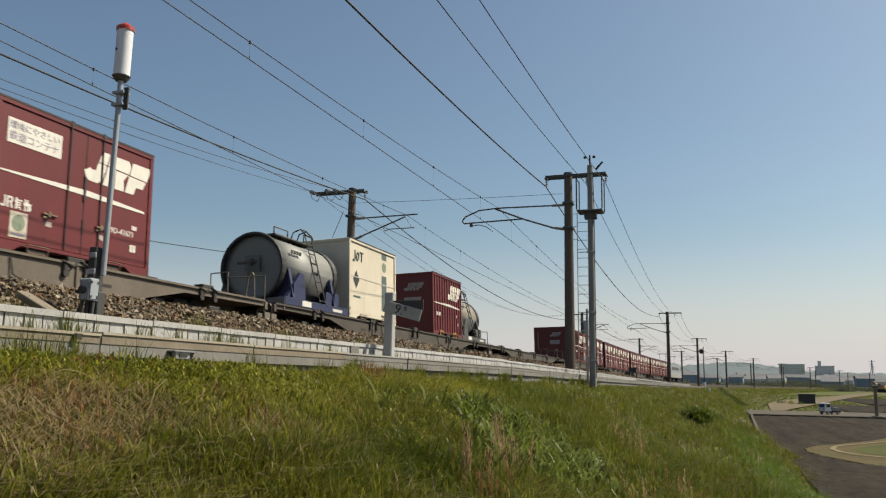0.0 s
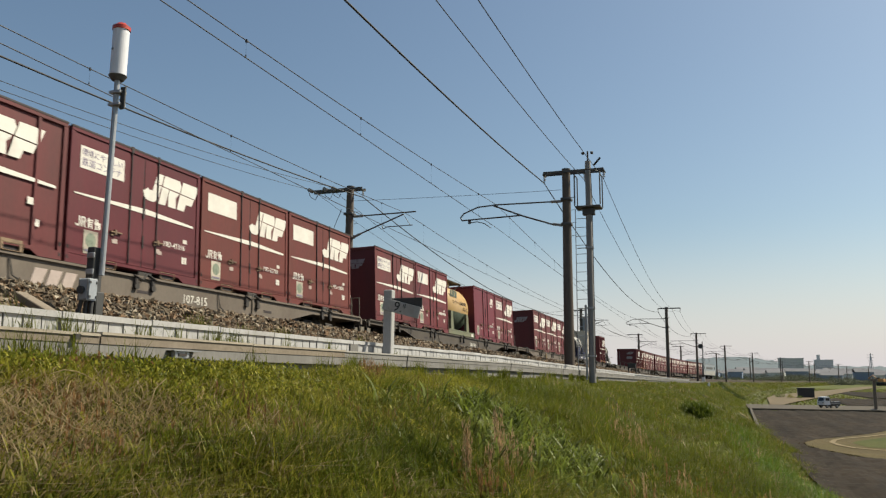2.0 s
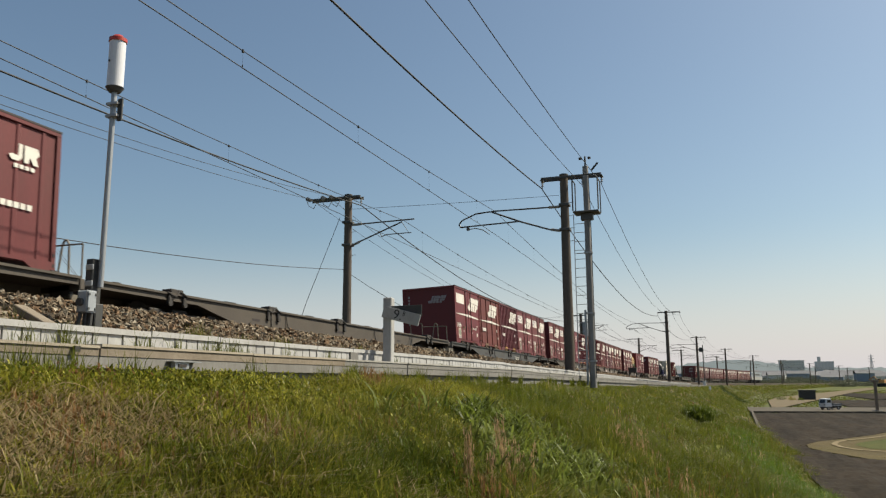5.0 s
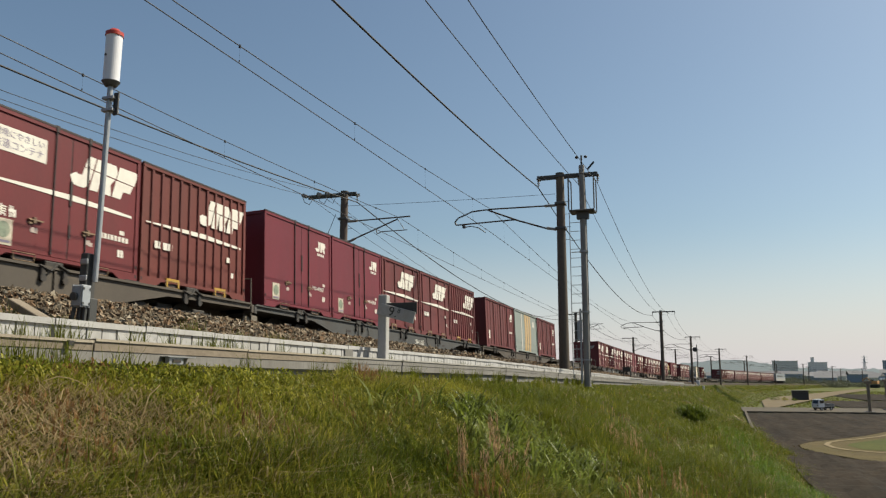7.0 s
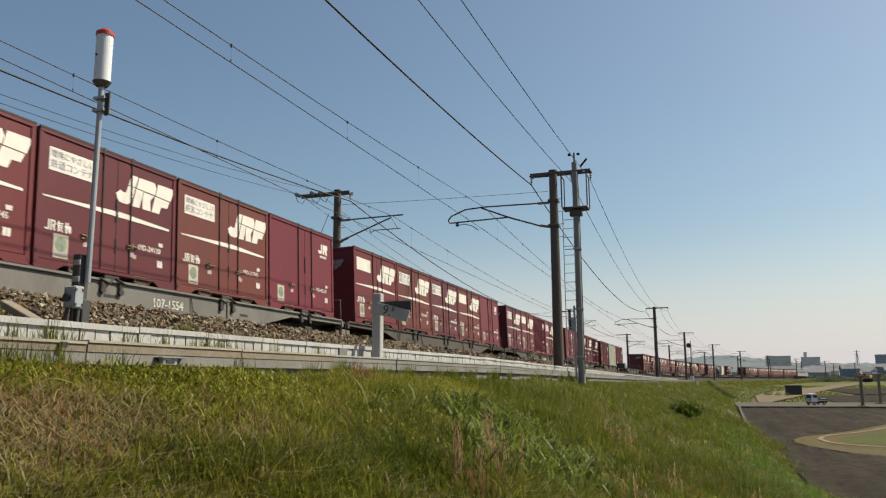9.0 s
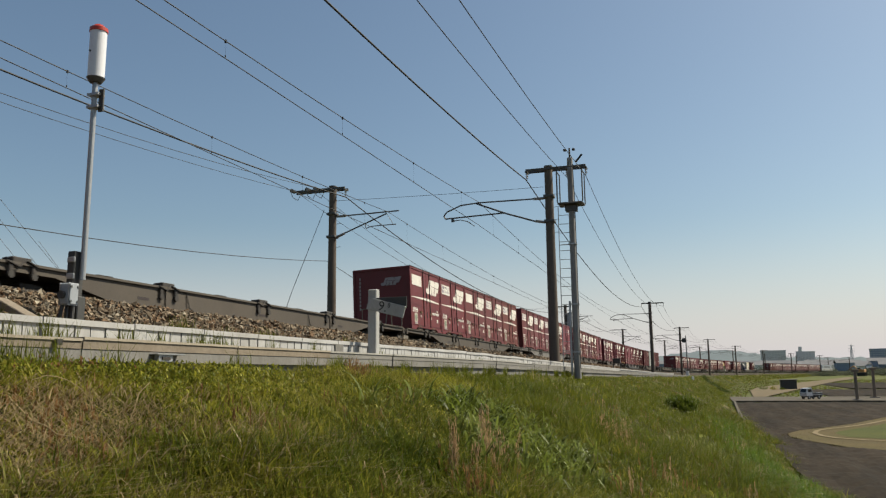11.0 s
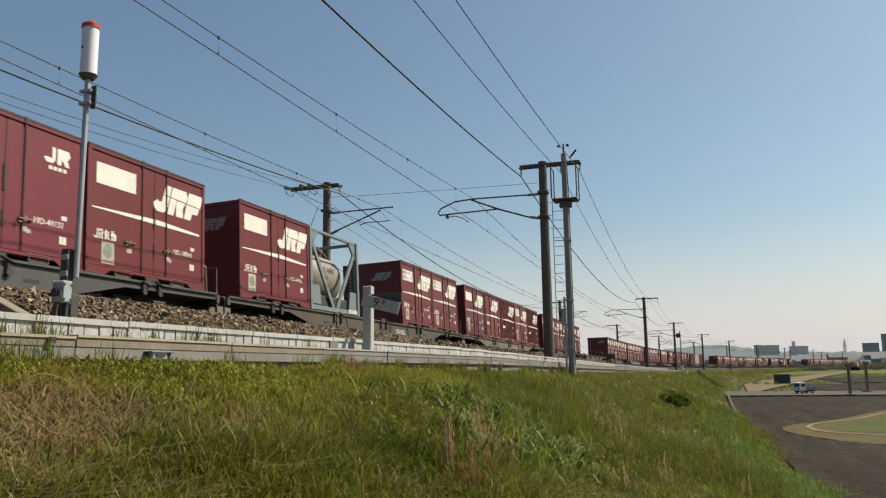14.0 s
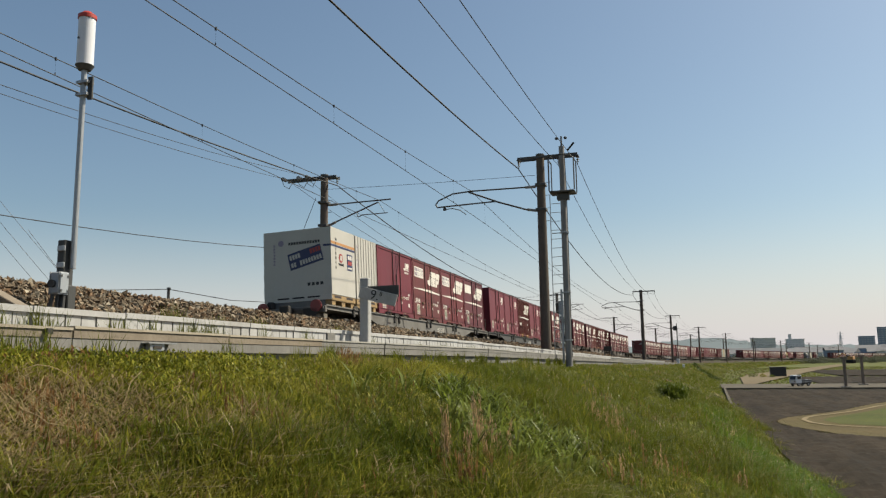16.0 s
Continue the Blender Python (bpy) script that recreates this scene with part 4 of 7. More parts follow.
def tank_framed(mat, body, label):
    """A bare tank within a braced box frame."""
    c = empty("tank_container")
    part("tank", tank(bmesh.new(), 0.75, 2.95, 0.84, 1.2, dome=0.42), body, c, smooth=True)
    posts = [(x, y) for x in (-1.16, 1.16) for y in (0.06, 3.42)]
    for x, y in posts:
        part("post", boxes((x - 0.075, x + 0.075, y - 0.075, y + 0.075, 0, 2.5), bevel=0.01), mat, c)
    for y in (0.06, 3.42):
        part("end_beam", boxes((-1.1, 1.1, y - 0.05, y + 0.05, 2.4, 2.5), bevel=0.01), mat, c)
        part("end_beam", boxes((-1.1, 1.1, y - 0.05, y + 0.05, 0.0, 0.16), bevel=0.01), mat, c)
    for x in (-1.16, 1.16):
        part("side_beam", boxes((x - 0.05, x + 0.05, 0.12, 3.36, 0.02, 0.16), bevel=0.01), mat, c)
        part("top_beam", boxes((x - 0.04, x + 0.04, 0.12, 3.36, 2.4, 2.49), bevel=0.01), mat, c)
        for side in (1, -1):
            for nm, pts in (("brace", [(1.62, 2.34), (1.62, 2.1), (0.22, 0.16), (0.04, 0.16)]), ("gusset", [(1.62, 2.4), (1.1, 2.4), (1.2, 2.3), (1.62, 1.85)]), ("side_panel", [(1.6, 0.2), (1.6, 0.78), (1.1, 0.78), (1.0, 0.2)])):
                bm = plate(bmesh.new(), [(1.74 + side * u, z) for u, z in pts][::-side], x - 0.03, 0.06)
                bmesh.ops.recalc_face_normals(bm, faces=bm.faces)
                part(nm, bm, mat, c)
        part("belly_gear", boxes((x - 0.25 if x > 0 else x + 0.05, x - 0.05 if x > 0 else x + 0.25, 0.5, 3.2, 0.1, 0.5), bevel=0.03), BOGIE, c)
    part("saddle", boxes((-0.9, 0.9, 0.7, 0.9, 0.05, 0.55), bevel=0.02), mat, c)
    part("saddle", boxes((-0.9, 0.9, 2.8, 3.0, 0.05, 0.55), bevel=0.02), mat, c)
    for line in ([(0, 1.7, 2.0), (0, 1.7, 2.3), (0.3, 1.9, 2.3), (0.45, 2.2, 2.05)], [(-0.2, 2.0, 2.0), (-0.2, 2.0, 2.3), (0.2, 2.5, 2.3), (0.4, 2.75, 1.95)], [(0.3, 1.2, 1.95), (0.3, 1.2, 2.25), (0.1, 1.5, 2.25)]):
        part("valve", rods(line, r=0.06), BOGIE, c)
    part("manhole", rods([(0.1, 2.45, 1.95), (0.1, 2.45, 2.2)], r=0.26, sides=16), BOGIE, c)
    part("walkway", boxes((-0.3, 0.3, 1.0, 2.7, 2.04, 2.08), bevel=0.01), STEEL_DARK, c)
    for sx in (1, -1):
        part("tank_skirt", plate(bmesh.new(), [(0.9, 0.2), (2.8, 0.2), (2.7, 0.6), (1.0, 0.6)], sx * 0.8 - 0.02, 0.04), BLACK_INK, c)
    lettering("ゼン専用", 0.15, side_text(1.55, 1.36, 0.845), BLACK_INK, c)
    lettering("93", 0.12, side_text(1.75, 1.12, 0.85), BLACK_INK, c)
    bars(c, 1.221, 2.6, 0.06, (0.7,), 0.14, mat=OFF_WHITE)
    return tagged(c, label, "tank container")


def half_box(ribbed):
    """A small white box container on an ochre pallet base."""
    c = empty("small_container")
    L, h, z = 1.83, 2.16, 0.36
    bm = bmesh.new()
    ring = [(1.2, 0.0)]
    for y in (np.arange(0.25, L - 0.1, 0.225) if ribbed else ()):
        ring += [(1.2, y - 0.03), (1.165, y - 0.015), (1.165, y + 0.015), (1.2, y + 0.03)]
    ring += [(1.2, L), (-1.2, L), (-1.2, 0.0)]
    low, top = [bm.verts.new((x, y, z)) for x, y in ring], [bm.verts.new((x, y, z + h)) for x, y in ring]
    n = len(ring)
    for i in range(n):
        bm.faces.new((low[i], low[(i + 1) % n], top[(i + 1) % n], top[i]))
    bm.faces.new(top)
    bm.faces.new(low[::-1])
    bmesh.ops.recalc_face_normals(bm, faces=bm.faces)
    part("body", bm, OFF_WHITE, c)
    part("pallet", boxes((-1.19, 1.19, 0.03, L, 0.16, 0.35), bevel=0.012), PALLET, c, "ochre steel pallet")
    # added dark box stands in for the shade between the blocks
    part("pallet_core", boxes((-0.9, 0.9, 0.06, L - 0.06, 0.0, 0.16)), BOGIE, c)
    for y in (0.06, L / 2 - 0.12, L - 0.34):
        for x0 in (-1.17, 0.87):
            part("pallet_block", boxes((x0, x0 + 0.3, y, y + 0.24, 0.0, 0.16)), PALLET, c)
    # pallet openings painted as dark pieces, shade in the colour
    for y in (0.2, 1.1):
        part("pallet_slot", boxes((1.17, 1.194, y, y + 0.5, 0.26, 0.33)), DARK_SEAM, c)
    if not ribbed:
        part("rear_skirt", boxes((-1.19, 1.19, 0.0, 0.028, 0.2, 0.358), bevel=0.004), OFF_WHITE, c)
        part("rear_beam", boxes((-0.95, 0.95, 0.0, 0.05, 0.0, 0.195), bevel=0.01), WAGON_PALE, c)
        # rear openings are dark pieces too, their shade is colour
        for q in (-0.72, -0.18, 0.36):
            part("rear_slot", boxes((q, q + 0.42, -0.004, 0.02, 0.29, 0.34)), DARK_SEAM, c)
    x = 1.202
    if ribbed:
        lettering("N\nE\n1\n0\n8\n2", 0.11, side_text(0.12, 2.1, x), GREY_INK, c)
        part("latch", boxes((1.2, 1.22, 1.3, 1.5, 0.6, 0.78)), GALV, c)
        for y in (0.0, L - 0.05):
            part("corner_post", boxes((1.15, 1.215, y, y + 0.05, z, z + h), bevel=0.005), OFF_WHITE, c)
    else:
        part("band", boxes((1.2, 1.204, 0.0, L, 1.985, 2.07)), ORANGE_INK, c)
        part("band", boxes((1.2, 1.205, 0.0, L, 1.9, 1.965)), DARK_BLUE_INK, c)
        lettering("N\nE\n1\n0\n8\n4\n0", 0.11, side_text(0.3, 2.1, x + 0.004), BLACK_INK, c)
        ring_ = bmesh.new()
        plate(ring_, [(0.72 + 0.15 * math.cos(t), 1.58 + 0.15 * math.sin(t)) for t in np.arange(0, 6.28, 0.35)], x)
        part("emblem", ring_, RED_INK, c)
        part("emblem_centre", plate(bmesh.new(), [(0.64, 1.5), (0.8, 1.5), (0.8, 1.66), (0.64, 1.66)], x + 0.006), OFF_WHITE, c)
        bars(c, x, 0.55, 1.33, (0.07, 0.07, 0.07, 0.07), 0.07, mat=BLACK_INK)
        pl = part("placard", plate(bmesh.new(), [(1.2, 1.24), (1.6, 1.24), (1.6, 1.78), (1.2, 1.78)], x), DARK_BLUE_INK, c)
        bars(pl, x + 0.006, 1.25, 1.6, (0.14, 0.12), 0.13)
        bars(pl, x + 0.006, 1.25, 1.42, (0.14, 0.12), 0.13, mat=RED_INK)
        bars(pl, x + 0.006, 1.25, 1.29, (0.3,), 0.05)
        ring = bmesh.new()
        ring.faces.new([ring.verts.new((-0.57 + 0.1 * math.cos(t), -0.006, 2.12 + 0.1 * math.sin(t))) for t in np.arange(0, 6.28, 0.4)])
        part("rear_emblem", ring, GREY_INK, c)
        # rear face: slanted placard, bars of writing
        bm = bmesh.new()
        turn = pose(0.3, -0.012, 1.6, 0, -13)
        for sx, sz in (((-0.6, 0.6), (-0.27, 0.27)),):
            vs = [bm.verts.new(turn @ Vector((a, 0, b))) for a, b in ((sx[0], sz[0]), (sx[1], sz[0]), (sx[1], sz[1]), (sx[0], sz[1]))]
            bm.faces.new(vs)
        rear = part("rear_placard", bm, DARK_BLUE_INK, c, "blue placard with white writing")
        for row, col, w, mt in ((0.05, -0.54, 0.4, OFF_WHITE), (0.06, 0.2, 0.34, RED_INK), (-0.2, -0.54, 0.22, OFF_WHITE), (-0.2, -0.22, 0.74, OFF_WHITE)):
            k = 0
            while k < w - 0.02:
                bm = bmesh.new()
                vs = [bm.verts.new(turn @ Vector((col + k + a, -0.004, row + b))) for a, b in ((0, 0), (0.075, 0), (0.075, 0.15), (0, 0.15))]
                bm.faces.new(vs)
                part("letter_bar", bm, mt, rear)
                k += 0.1
        bm = bmesh.new()
        for k in range(12):
            q = -0.3 + k * 0.095
            bm.faces.new([bm.verts.new((q + a, -0.006, 2.04 + b)) for a, b in ((0, 0), (0.07, 0), (0.07, 0.09), (0, 0.09))])
        part("rear_writing", bm, BLACK_INK, c)
        bm = bmesh.new()
        for k in range(4):
            q = 0.36 + k * 0.15
            bm.faces.new([bm.verts.new((q + a, -0.006, 0.68 + b)) for a, b in ((0, 0), (0.1, 0), (0.1, 0.1), (0, 0.1))])
        part("rear_name", bm, BLACK_INK, c)
        part("rear_band", boxes((0.92, 1.196, -0.006, 0.002, 1.9, 1.965)), DARK_BLUE_INK, c)
        bm = bmesh.new()
        for k in range(7):
            bm.faces.new([bm.verts.new((-0.84 + a, -0.006, 1.42 + k * 0.1 + b)) for a, b in ((0, 0), (0.06, 0), (0.06, 0.07), (0, 0.07))])
        part("rear_number", bm, GREY_INK, c)
    return tagged(c, "small ribbed white container on an ochre pallet" if ribbed else "small white container with orange and blue bands on a pallet", "container")


def box_20(kind):
    """A twenty-foot box: red with shallow ribs, or grey-green with yellow waves."""
    c = empty("container")
    L = 6.06
    shell(c, L, MAROON_DULL if kind == "red" else GREY_GREEN, ribs=np.arange(0.5, 5.8, 0.52) if kind == "red" else (), rib_depth=0.02, pockets=False)
    if kind == "red":
        mark_small(c, 1.212, 5.0, 1.75)
        for y in (1.6, 3.0, 4.4):
            part("lock_rod", rods([(1.215, y, 0.2), (1.215, y, 2.4)], r=0.018, sides=6), DARK_SEAM, c)
        bars(c, 1.192, 0.55, 0.45, (0.28,), 0.42)
        bars(c, 1.212, 4.9, 0.95, (0.1, 0.1, 0.1, 0.1, 0.1), 0.1)
    else:
        for k in range(3):
            y = 2.5 + 0.62 * k
            w = 0.5 - 0.06 * k
            part("wave", plate(bmesh.new(), [(y + 0.22 * math.sin(t * 2.6), 0.16 + t * 2.2) for t in np.linspace(0, 1, 12)][::-1] + [(y + w + 0.22 * math.sin(t * 2.6), 0.16 + t * 2.2) for t in np.linspace(0, 1, 12)], 1.192), YELLOW_TANK, c, "yellow painted wave")
        bars(c, 1.192, 4.9, 1.75, (0.16, 0.18), 0.34, "company_mark", gap=0.06)
        part("band", plate(bmesh.new(), [(1.7, 0.17), (1.95, 0.17), (1.95, 2.38), (1.7, 2.38)], 1.192), OFF_WHITE, c)
    return tagged(c, "faded red ribbed twenty-foot container" if kind == "red" else "grey-green twenty-foot container with yellow waves", "container")


PROTO = {}


def prototypes():
    PROTO["a"] = tagged(container_doors("slogan", MAROON), "maroon steel freight container with white slogan panel and company mark", "container")
    PROTO["b"] = tagged(container_doors("blank", MAROON), "maroon steel freight container with blank white panel and company mark", "container")
    PROTO["j"] = tagged(container_doors("plain", MAROON_RED), "plain dark red steel freight container with small white mark", "container")
    PROTO["r"] = tagged(container_ribbed("mark", MAROON), "maroon ribbed steel freight container with white company mark", "container")
    PROTO["p"] = tagged(container_ribbed("plain", MAROON_RED), "bright red ribbed freight container with small white mark", "container")
    PROTO["v"] = tagged(container_ribbed("mark", MAROON_DULL, 0.93), "faded maroon ventilated freight container with white company mark", "container")
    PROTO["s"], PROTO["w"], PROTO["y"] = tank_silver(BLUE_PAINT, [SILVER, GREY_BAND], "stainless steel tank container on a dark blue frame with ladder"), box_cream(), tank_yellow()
    PROTO["t"] = tank_framed(SLATE_FRAME, BEIGE_TANK, "beige tank container in a slate blue braced frame")
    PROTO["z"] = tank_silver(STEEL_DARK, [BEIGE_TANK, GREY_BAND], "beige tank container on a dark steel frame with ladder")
    PROTO["h"], PROTO["i"] = half_box(False), half_box(True)
    PROTO["3"], PROTO["f"] = box_20("red"), box_20("wave")
    for key, m, label in (("wagon", WAGON_GREY, "weathered grey steel container flat wagon"), ("bluewagon", WAGON_BLUE, "weathered blue-grey steel container flat wagon"),
                          ("palewagon", WAGON_PALE, "pale grey dusty steel container flat wagon"), ("tanwagon", WAGON_TAN, "dusty tan steel container flat wagon")):
        PROTO[key] = tagged(flat_wagon(m), label, "wagon")


prototypes()

# loads from the last wagon to the first; a dot is an empty slot
LOADS = ["hjaab", "jjrjb", "bt.aa", "bvrar", "baaab", ".....", "babaa", "aaaaj", "baabj", "abpar", "jjvvr", "3f3", ".....", "bvraa", "aajrb",
         "rvabb", "abyja", ".aaa.", "sw.rz", ".....", "rrabb", "abaaa", "aabab", "abbaa"]
TAIL, SPEED, PITCH = -351.7, 23.21, 20.4
TIMES = [0.5 * k for k in range(33)]
NUDGE = {15: -0.42, 14: 0.15, 13: 0.17, 11: 0.3, 10: -0.2, 9: 0.4, 7: -0.05, 4: 0.2, 3: -0.1}     # small play of the loads along the train
PLAY = {0.0: -0.22, 11.5: 0.75, 12.5: -1.0, 13.5: -0.7, 14.0: 0.17, 14.5: -0.8, 15.0: -0.36, 15.5: -0.2}       # where the train runs ahead or behind
moving = []           # (thing, station of its origin when the clip starts, height)


NUMBERS = {"0.1": "19D-49978", "0.2": "19D-25098", "0.3": "19D-30314", "0.4": "19D-12990", "1.0": "19D-46312", "1.1": "19D-49129", "1.3": "19D-49131", "1.4": "19D-18541",
           "2.0": "19D-14436", "2.3": "19D-19474", "2.4": "19D-32161", "3.0": "19D-5919", "3.3": "19D-24350", "4.0": "19D-17371", "4.1": "19D-28188", "4.2": "19D-18683",
           "4.3": "19D-39416", "4.4": "19D-22783", "7.0": "19D-38402", "7.1": "19D-30745", "7.2": "19D-24120", "7.3": "19D-31745", "7.4": "19D-48129",
           "8.0": "19D-18061", "8.1": "19D-19961", "9.0": "19D-39670", "9.1": "19D-17867", "10.0": "19D-40807", "10.1": "19D-45480", "13.0": "19G-8731", "13.3": "19D-40253",
           "13.4": "19D-31778", "14.1": "19D-34552", "14.2": "19D-48414", "15.2": "19D-41316", "15.3": "19D-22788", "15.4": "19D-13850", "16.0": "19D-19955", "16.3": "19D-42829", "16.4": "19D-13863",
           "17.1": "19D-36568", "17.2": "19D-33094", "17.3": "19D-41671", "14.0": "19D-80442", "14.4": "19D-17196", "9.2": "19D-32480"}
WAGON_NUMBERS = {0: "107-1847", 1: "104-380", 2: "104-1032", 3: "107-1633", 4: "104-1", 7: "107-1554", 10: "104-1322", 9: "104-646", 13: "106-1025", 14: "107-27", 15: "107-815", 16: "104-1847"}


tints = random.Random(6)


def repaint(thing, tint):
    """Another shade of maroon for one container."""
    for q in thing.children_recursive if tint else ():
        if q.type == "MESH" and q.data.materials and q.data.materials[0] in (MAROON, MAROON_DULL) and not q.name.startswith("handle"):
            q.material_slots[0].link = "OBJECT"
            q.material_slots[0].material = tint


def assemble():
    for n, load in enumerate(LOADS):
        start = TAIL + PITCH * n
        kind = "bluewagon" if n in (1, 10, 13) else "palewagon" if n in (0, 7) else "tanwagon" if n in (3, 15, 17) else "wagon"
        w = copy_thing(PROTO[kind], Matrix())
        play = NUDGE.get(n, 0.0)
        moving.append((w, start + play * 0.5, 0.0))
        if n == 0:
            for rail in [q for q in w.children if q.name.startswith("handrail") and q.data.vertices[0].co.y < 0]:
                bpy.data.objects.remove(rail)
        if n in WAGON_NUMBERS:
            lettering(WAGON_NUMBERS[n], 0.19, side_text(10.65, 0.6, 1.176), WHITE_PAINT, w)
        if n == 15:
            bm = bmesh.new()
            for k in range(3):
                a = 6.72 + 0.33 * k
                plate(bm, [(a, 0.54), (a + 0.24, 0.54), (a + 0.36, 0.82), (a + 0.1, 0.82)], 1.176)
            part("company_mark", bm, OFF_TAG, w, "faded white company mark")
        if n in (9, 17):
            wheel = part("hand_wheel", rods([(1.27, 7.03 + 0.17 * math.cos(k * math.pi / 10), 0.74 + 0.17 * math.sin(k * math.pi / 10)) for k in range(21)], r=0.022, sides=6), PALLET, w, "ochre painted brake hand wheel")
            for k in range(5):
                part("spoke", rods([(1.27, 7.03, 0.74), (1.27, 7.03 + 0.16 * math.cos(k * 1.257), 0.74 + 0.16 * math.sin(k * 1.257))], r=0.014, sides=5), PALLET, wheel)
            part("axle", rods([(1.15, 7.03, 0.74), (1.29, 7.03, 0.74)], r=0.035), BOGIE, wheel)
        slot = 6.3 if len(load) == 3 else SLOT
        for k, c in enumerate(load):
            if c not in PROTO:
                continue
            t = copy_thing(PROTO[c], Matrix())
            moving.append((t, start + play + k * slot, 1.0))
            if c in "abrv":
                repaint(t, tints.choice((None, None, MAROON_BROWN, MAROON_DEEP, MAROON_DULL)))
            if c in "abj":
                number = NUMBERS.get(f"{n}.{k}", "")
                if number:
                    lettering(number, 0.112, side_text(2.56, 0.71, 1.21), WHITE_PAINT, t, weight=0.002)
                else:
                    bars(t, 1.209, 2.6, 0.72, (0.07, 0.07, 0.07, 0.04, 0.07, 0.07, 0.07, 0.07, 0.07), 0.1)
            if c == "h":
                u = copy_thing(PROTO["i"], Matrix())
                moving.append((u, start + play + 1.9, 1.0))


assemble()
for p in PROTO.values():
    for o in (*p.children_recursive, p):
        bpy.data.objects.remove(o)


# ---- overhead line ----
POLES_AT = [-23.0, 26.8, 85.6, 132.7, 179.7, 226.0, 273.8, 322.0, 370.0, 418.0]


def line_pole(s, side):
    """A line pole with its cross-arm, bracket and insulators; side 1 near track, -1 far track."""
    o = 6.59 if side > 0 else -2.66
    m = track_pose(s, o, 0, False)
    p = empty("line_pole", m)
    base = -0.6 if side > 0 else -0.75
    part("pole", rod(bmesh.new(), (0, 0, base), (0, 0, 7.2), 0.2, 0.155, sides=20), POLE, p)
    part("cap", rod(bmesh.new(), (0, 0, 7.2), (0, 0, 7.25), 0.17, sides=20), STEEL_DARK, p)
    a0, a1 = ((-0.87, 1.47) if side > 0 else (-1.82, 0.63))
    for y in (-0.2, 0.14):
        part("cross_arm", boxes((a0, a1, y, y + 0.06, 7.06, 7.15), bevel=0.006), STEEL_DARK, p)
    for x in ((-0.85, 0.72, 1.45) if side > 0 else (0.59,)):
        bm = rods([(x, 0, 7.1), (x, 0, 6.75)], r=0.015)
        for k in range(3):
            rod(bm, (x, 0, 6.84 + 0.07 * k), (x, 0, 6.87 + 0.07 * k), 0.06, 0.03)
        part("insulator", bm, PORCELAIN, p)
        part("insulator_cap", boxes((x - 0.05, x + 0.05, -0.2, 0.2, 7.03, 7.06)), STEEL_DARK, p)
    if side > 0:
        part("bracket", rods([(-0.17, 0, 5.98), (-2.82, 0, 6.01), (-3.58, 0, 5.96), (-4.17, 0, 5.73), (-4.3, 0, 5.57), (-4.23, 0, 5.45), (-3.59, 0, 5.47), (-1.76, 0, 5.52)], r=0.03), STEEL_DARK, p)
        part("brace", rods([(-0.17, 0, 5.02), (-0.6, 0, 5.1), (-1.73, 0, 5.49), (-2.92, 0, 5.98)], r=0.034), STEEL_DARK, p)
        part("registration_arm", rods([(-3.95, 0, 5.46), (-3.92, 0, 5.34), (-3.6, 0, 5.37), (-3.3, 0, 5.28), (-3.03, 0, 5.08)], r=0.018), STEEL_DARK, p)
        part("arm_clamp", boxes((-3.98, -3.86, -0.04, 0.04, 5.3, 5.42), bevel=0.01), STEEL_DARK, p)
    else:
        part("bracket", rods([(0.13, 0, 5.92), (3.01, 0, 5.96)], r=0.03), STEEL_DARK, p)
        part("brace", rods([(0.13, 0, 5.02), (2.46, 0, 5.88)], r=0.032), STEEL_DARK, p)
        part("registration_arm", rods([(1.5, 0, 5.46), (1.55, 0, 5.31), (1.75, 0, 5.39), (2.88, 0, 5.4)], r=0.02), STEEL_DARK, p)
        part("hanger", rods([(2.46, 0, 5.88), (2.76, 0, 5.41)], r=0.012), STEEL_DARK, p)
    d = -side
    part("bracket_insulator", rod(bmesh.new(), (d * 0.2, 0, 5.95 + 0.03 * side), (d * 0.62, 0, 5.955 + 0.03 * side), 0.055, sides=8), PORCELAIN, p)
    part("bracket_insulator", rod(bmesh.new(), (d * 0.2, 0, 5.03), (d * 0.55, 0, 5.1 if side > 0 else 5.17), 0.055, sides=8), PORCELAIN, p)
    for z in (5.0, 5.98):
        part("clamp", boxes((-0.2, 0.2, -0.2, 0.2, z, z + 0.1), bevel=0.01), STEEL_DARK, p)
    for k in range(4):
        part("step_bolt", rods([(0.15, 0, 4.6 + 0.5 * k), (0.36, 0.02, 4.62 + 0.5 * k)], r=0.01), STEEL_DARK, p)
    return tagged(p, "weathered brown concrete overhead line pole with steel brackets", "pole", "overhead line poles")


for s in POLES_AT:
    for side in (1, -1):
        line_pole(s, side)


def wire(name, points, r, label, mat=None):
    cu = bpy.data.curves.new(name, "CURVE")
    cu.dimensions, cu.bevel_depth, cu.bevel_resolution = "3D", r, 1
    sp = cu.splines.new("POLY")
    sp.points.add(len(points) - 1)
    for q, p in zip(sp.points, points):
        q.co = (*p, 1)
    tmp = bpy.data.objects.new(name, cu)
    me = bpy.data.meshes.new_from_object(tmp)
    bpy.data.objects.remove(tmp)
    ob = put(name, me, mat or WIRE)
    return tagged(ob, label, "wire", "overhead wires")


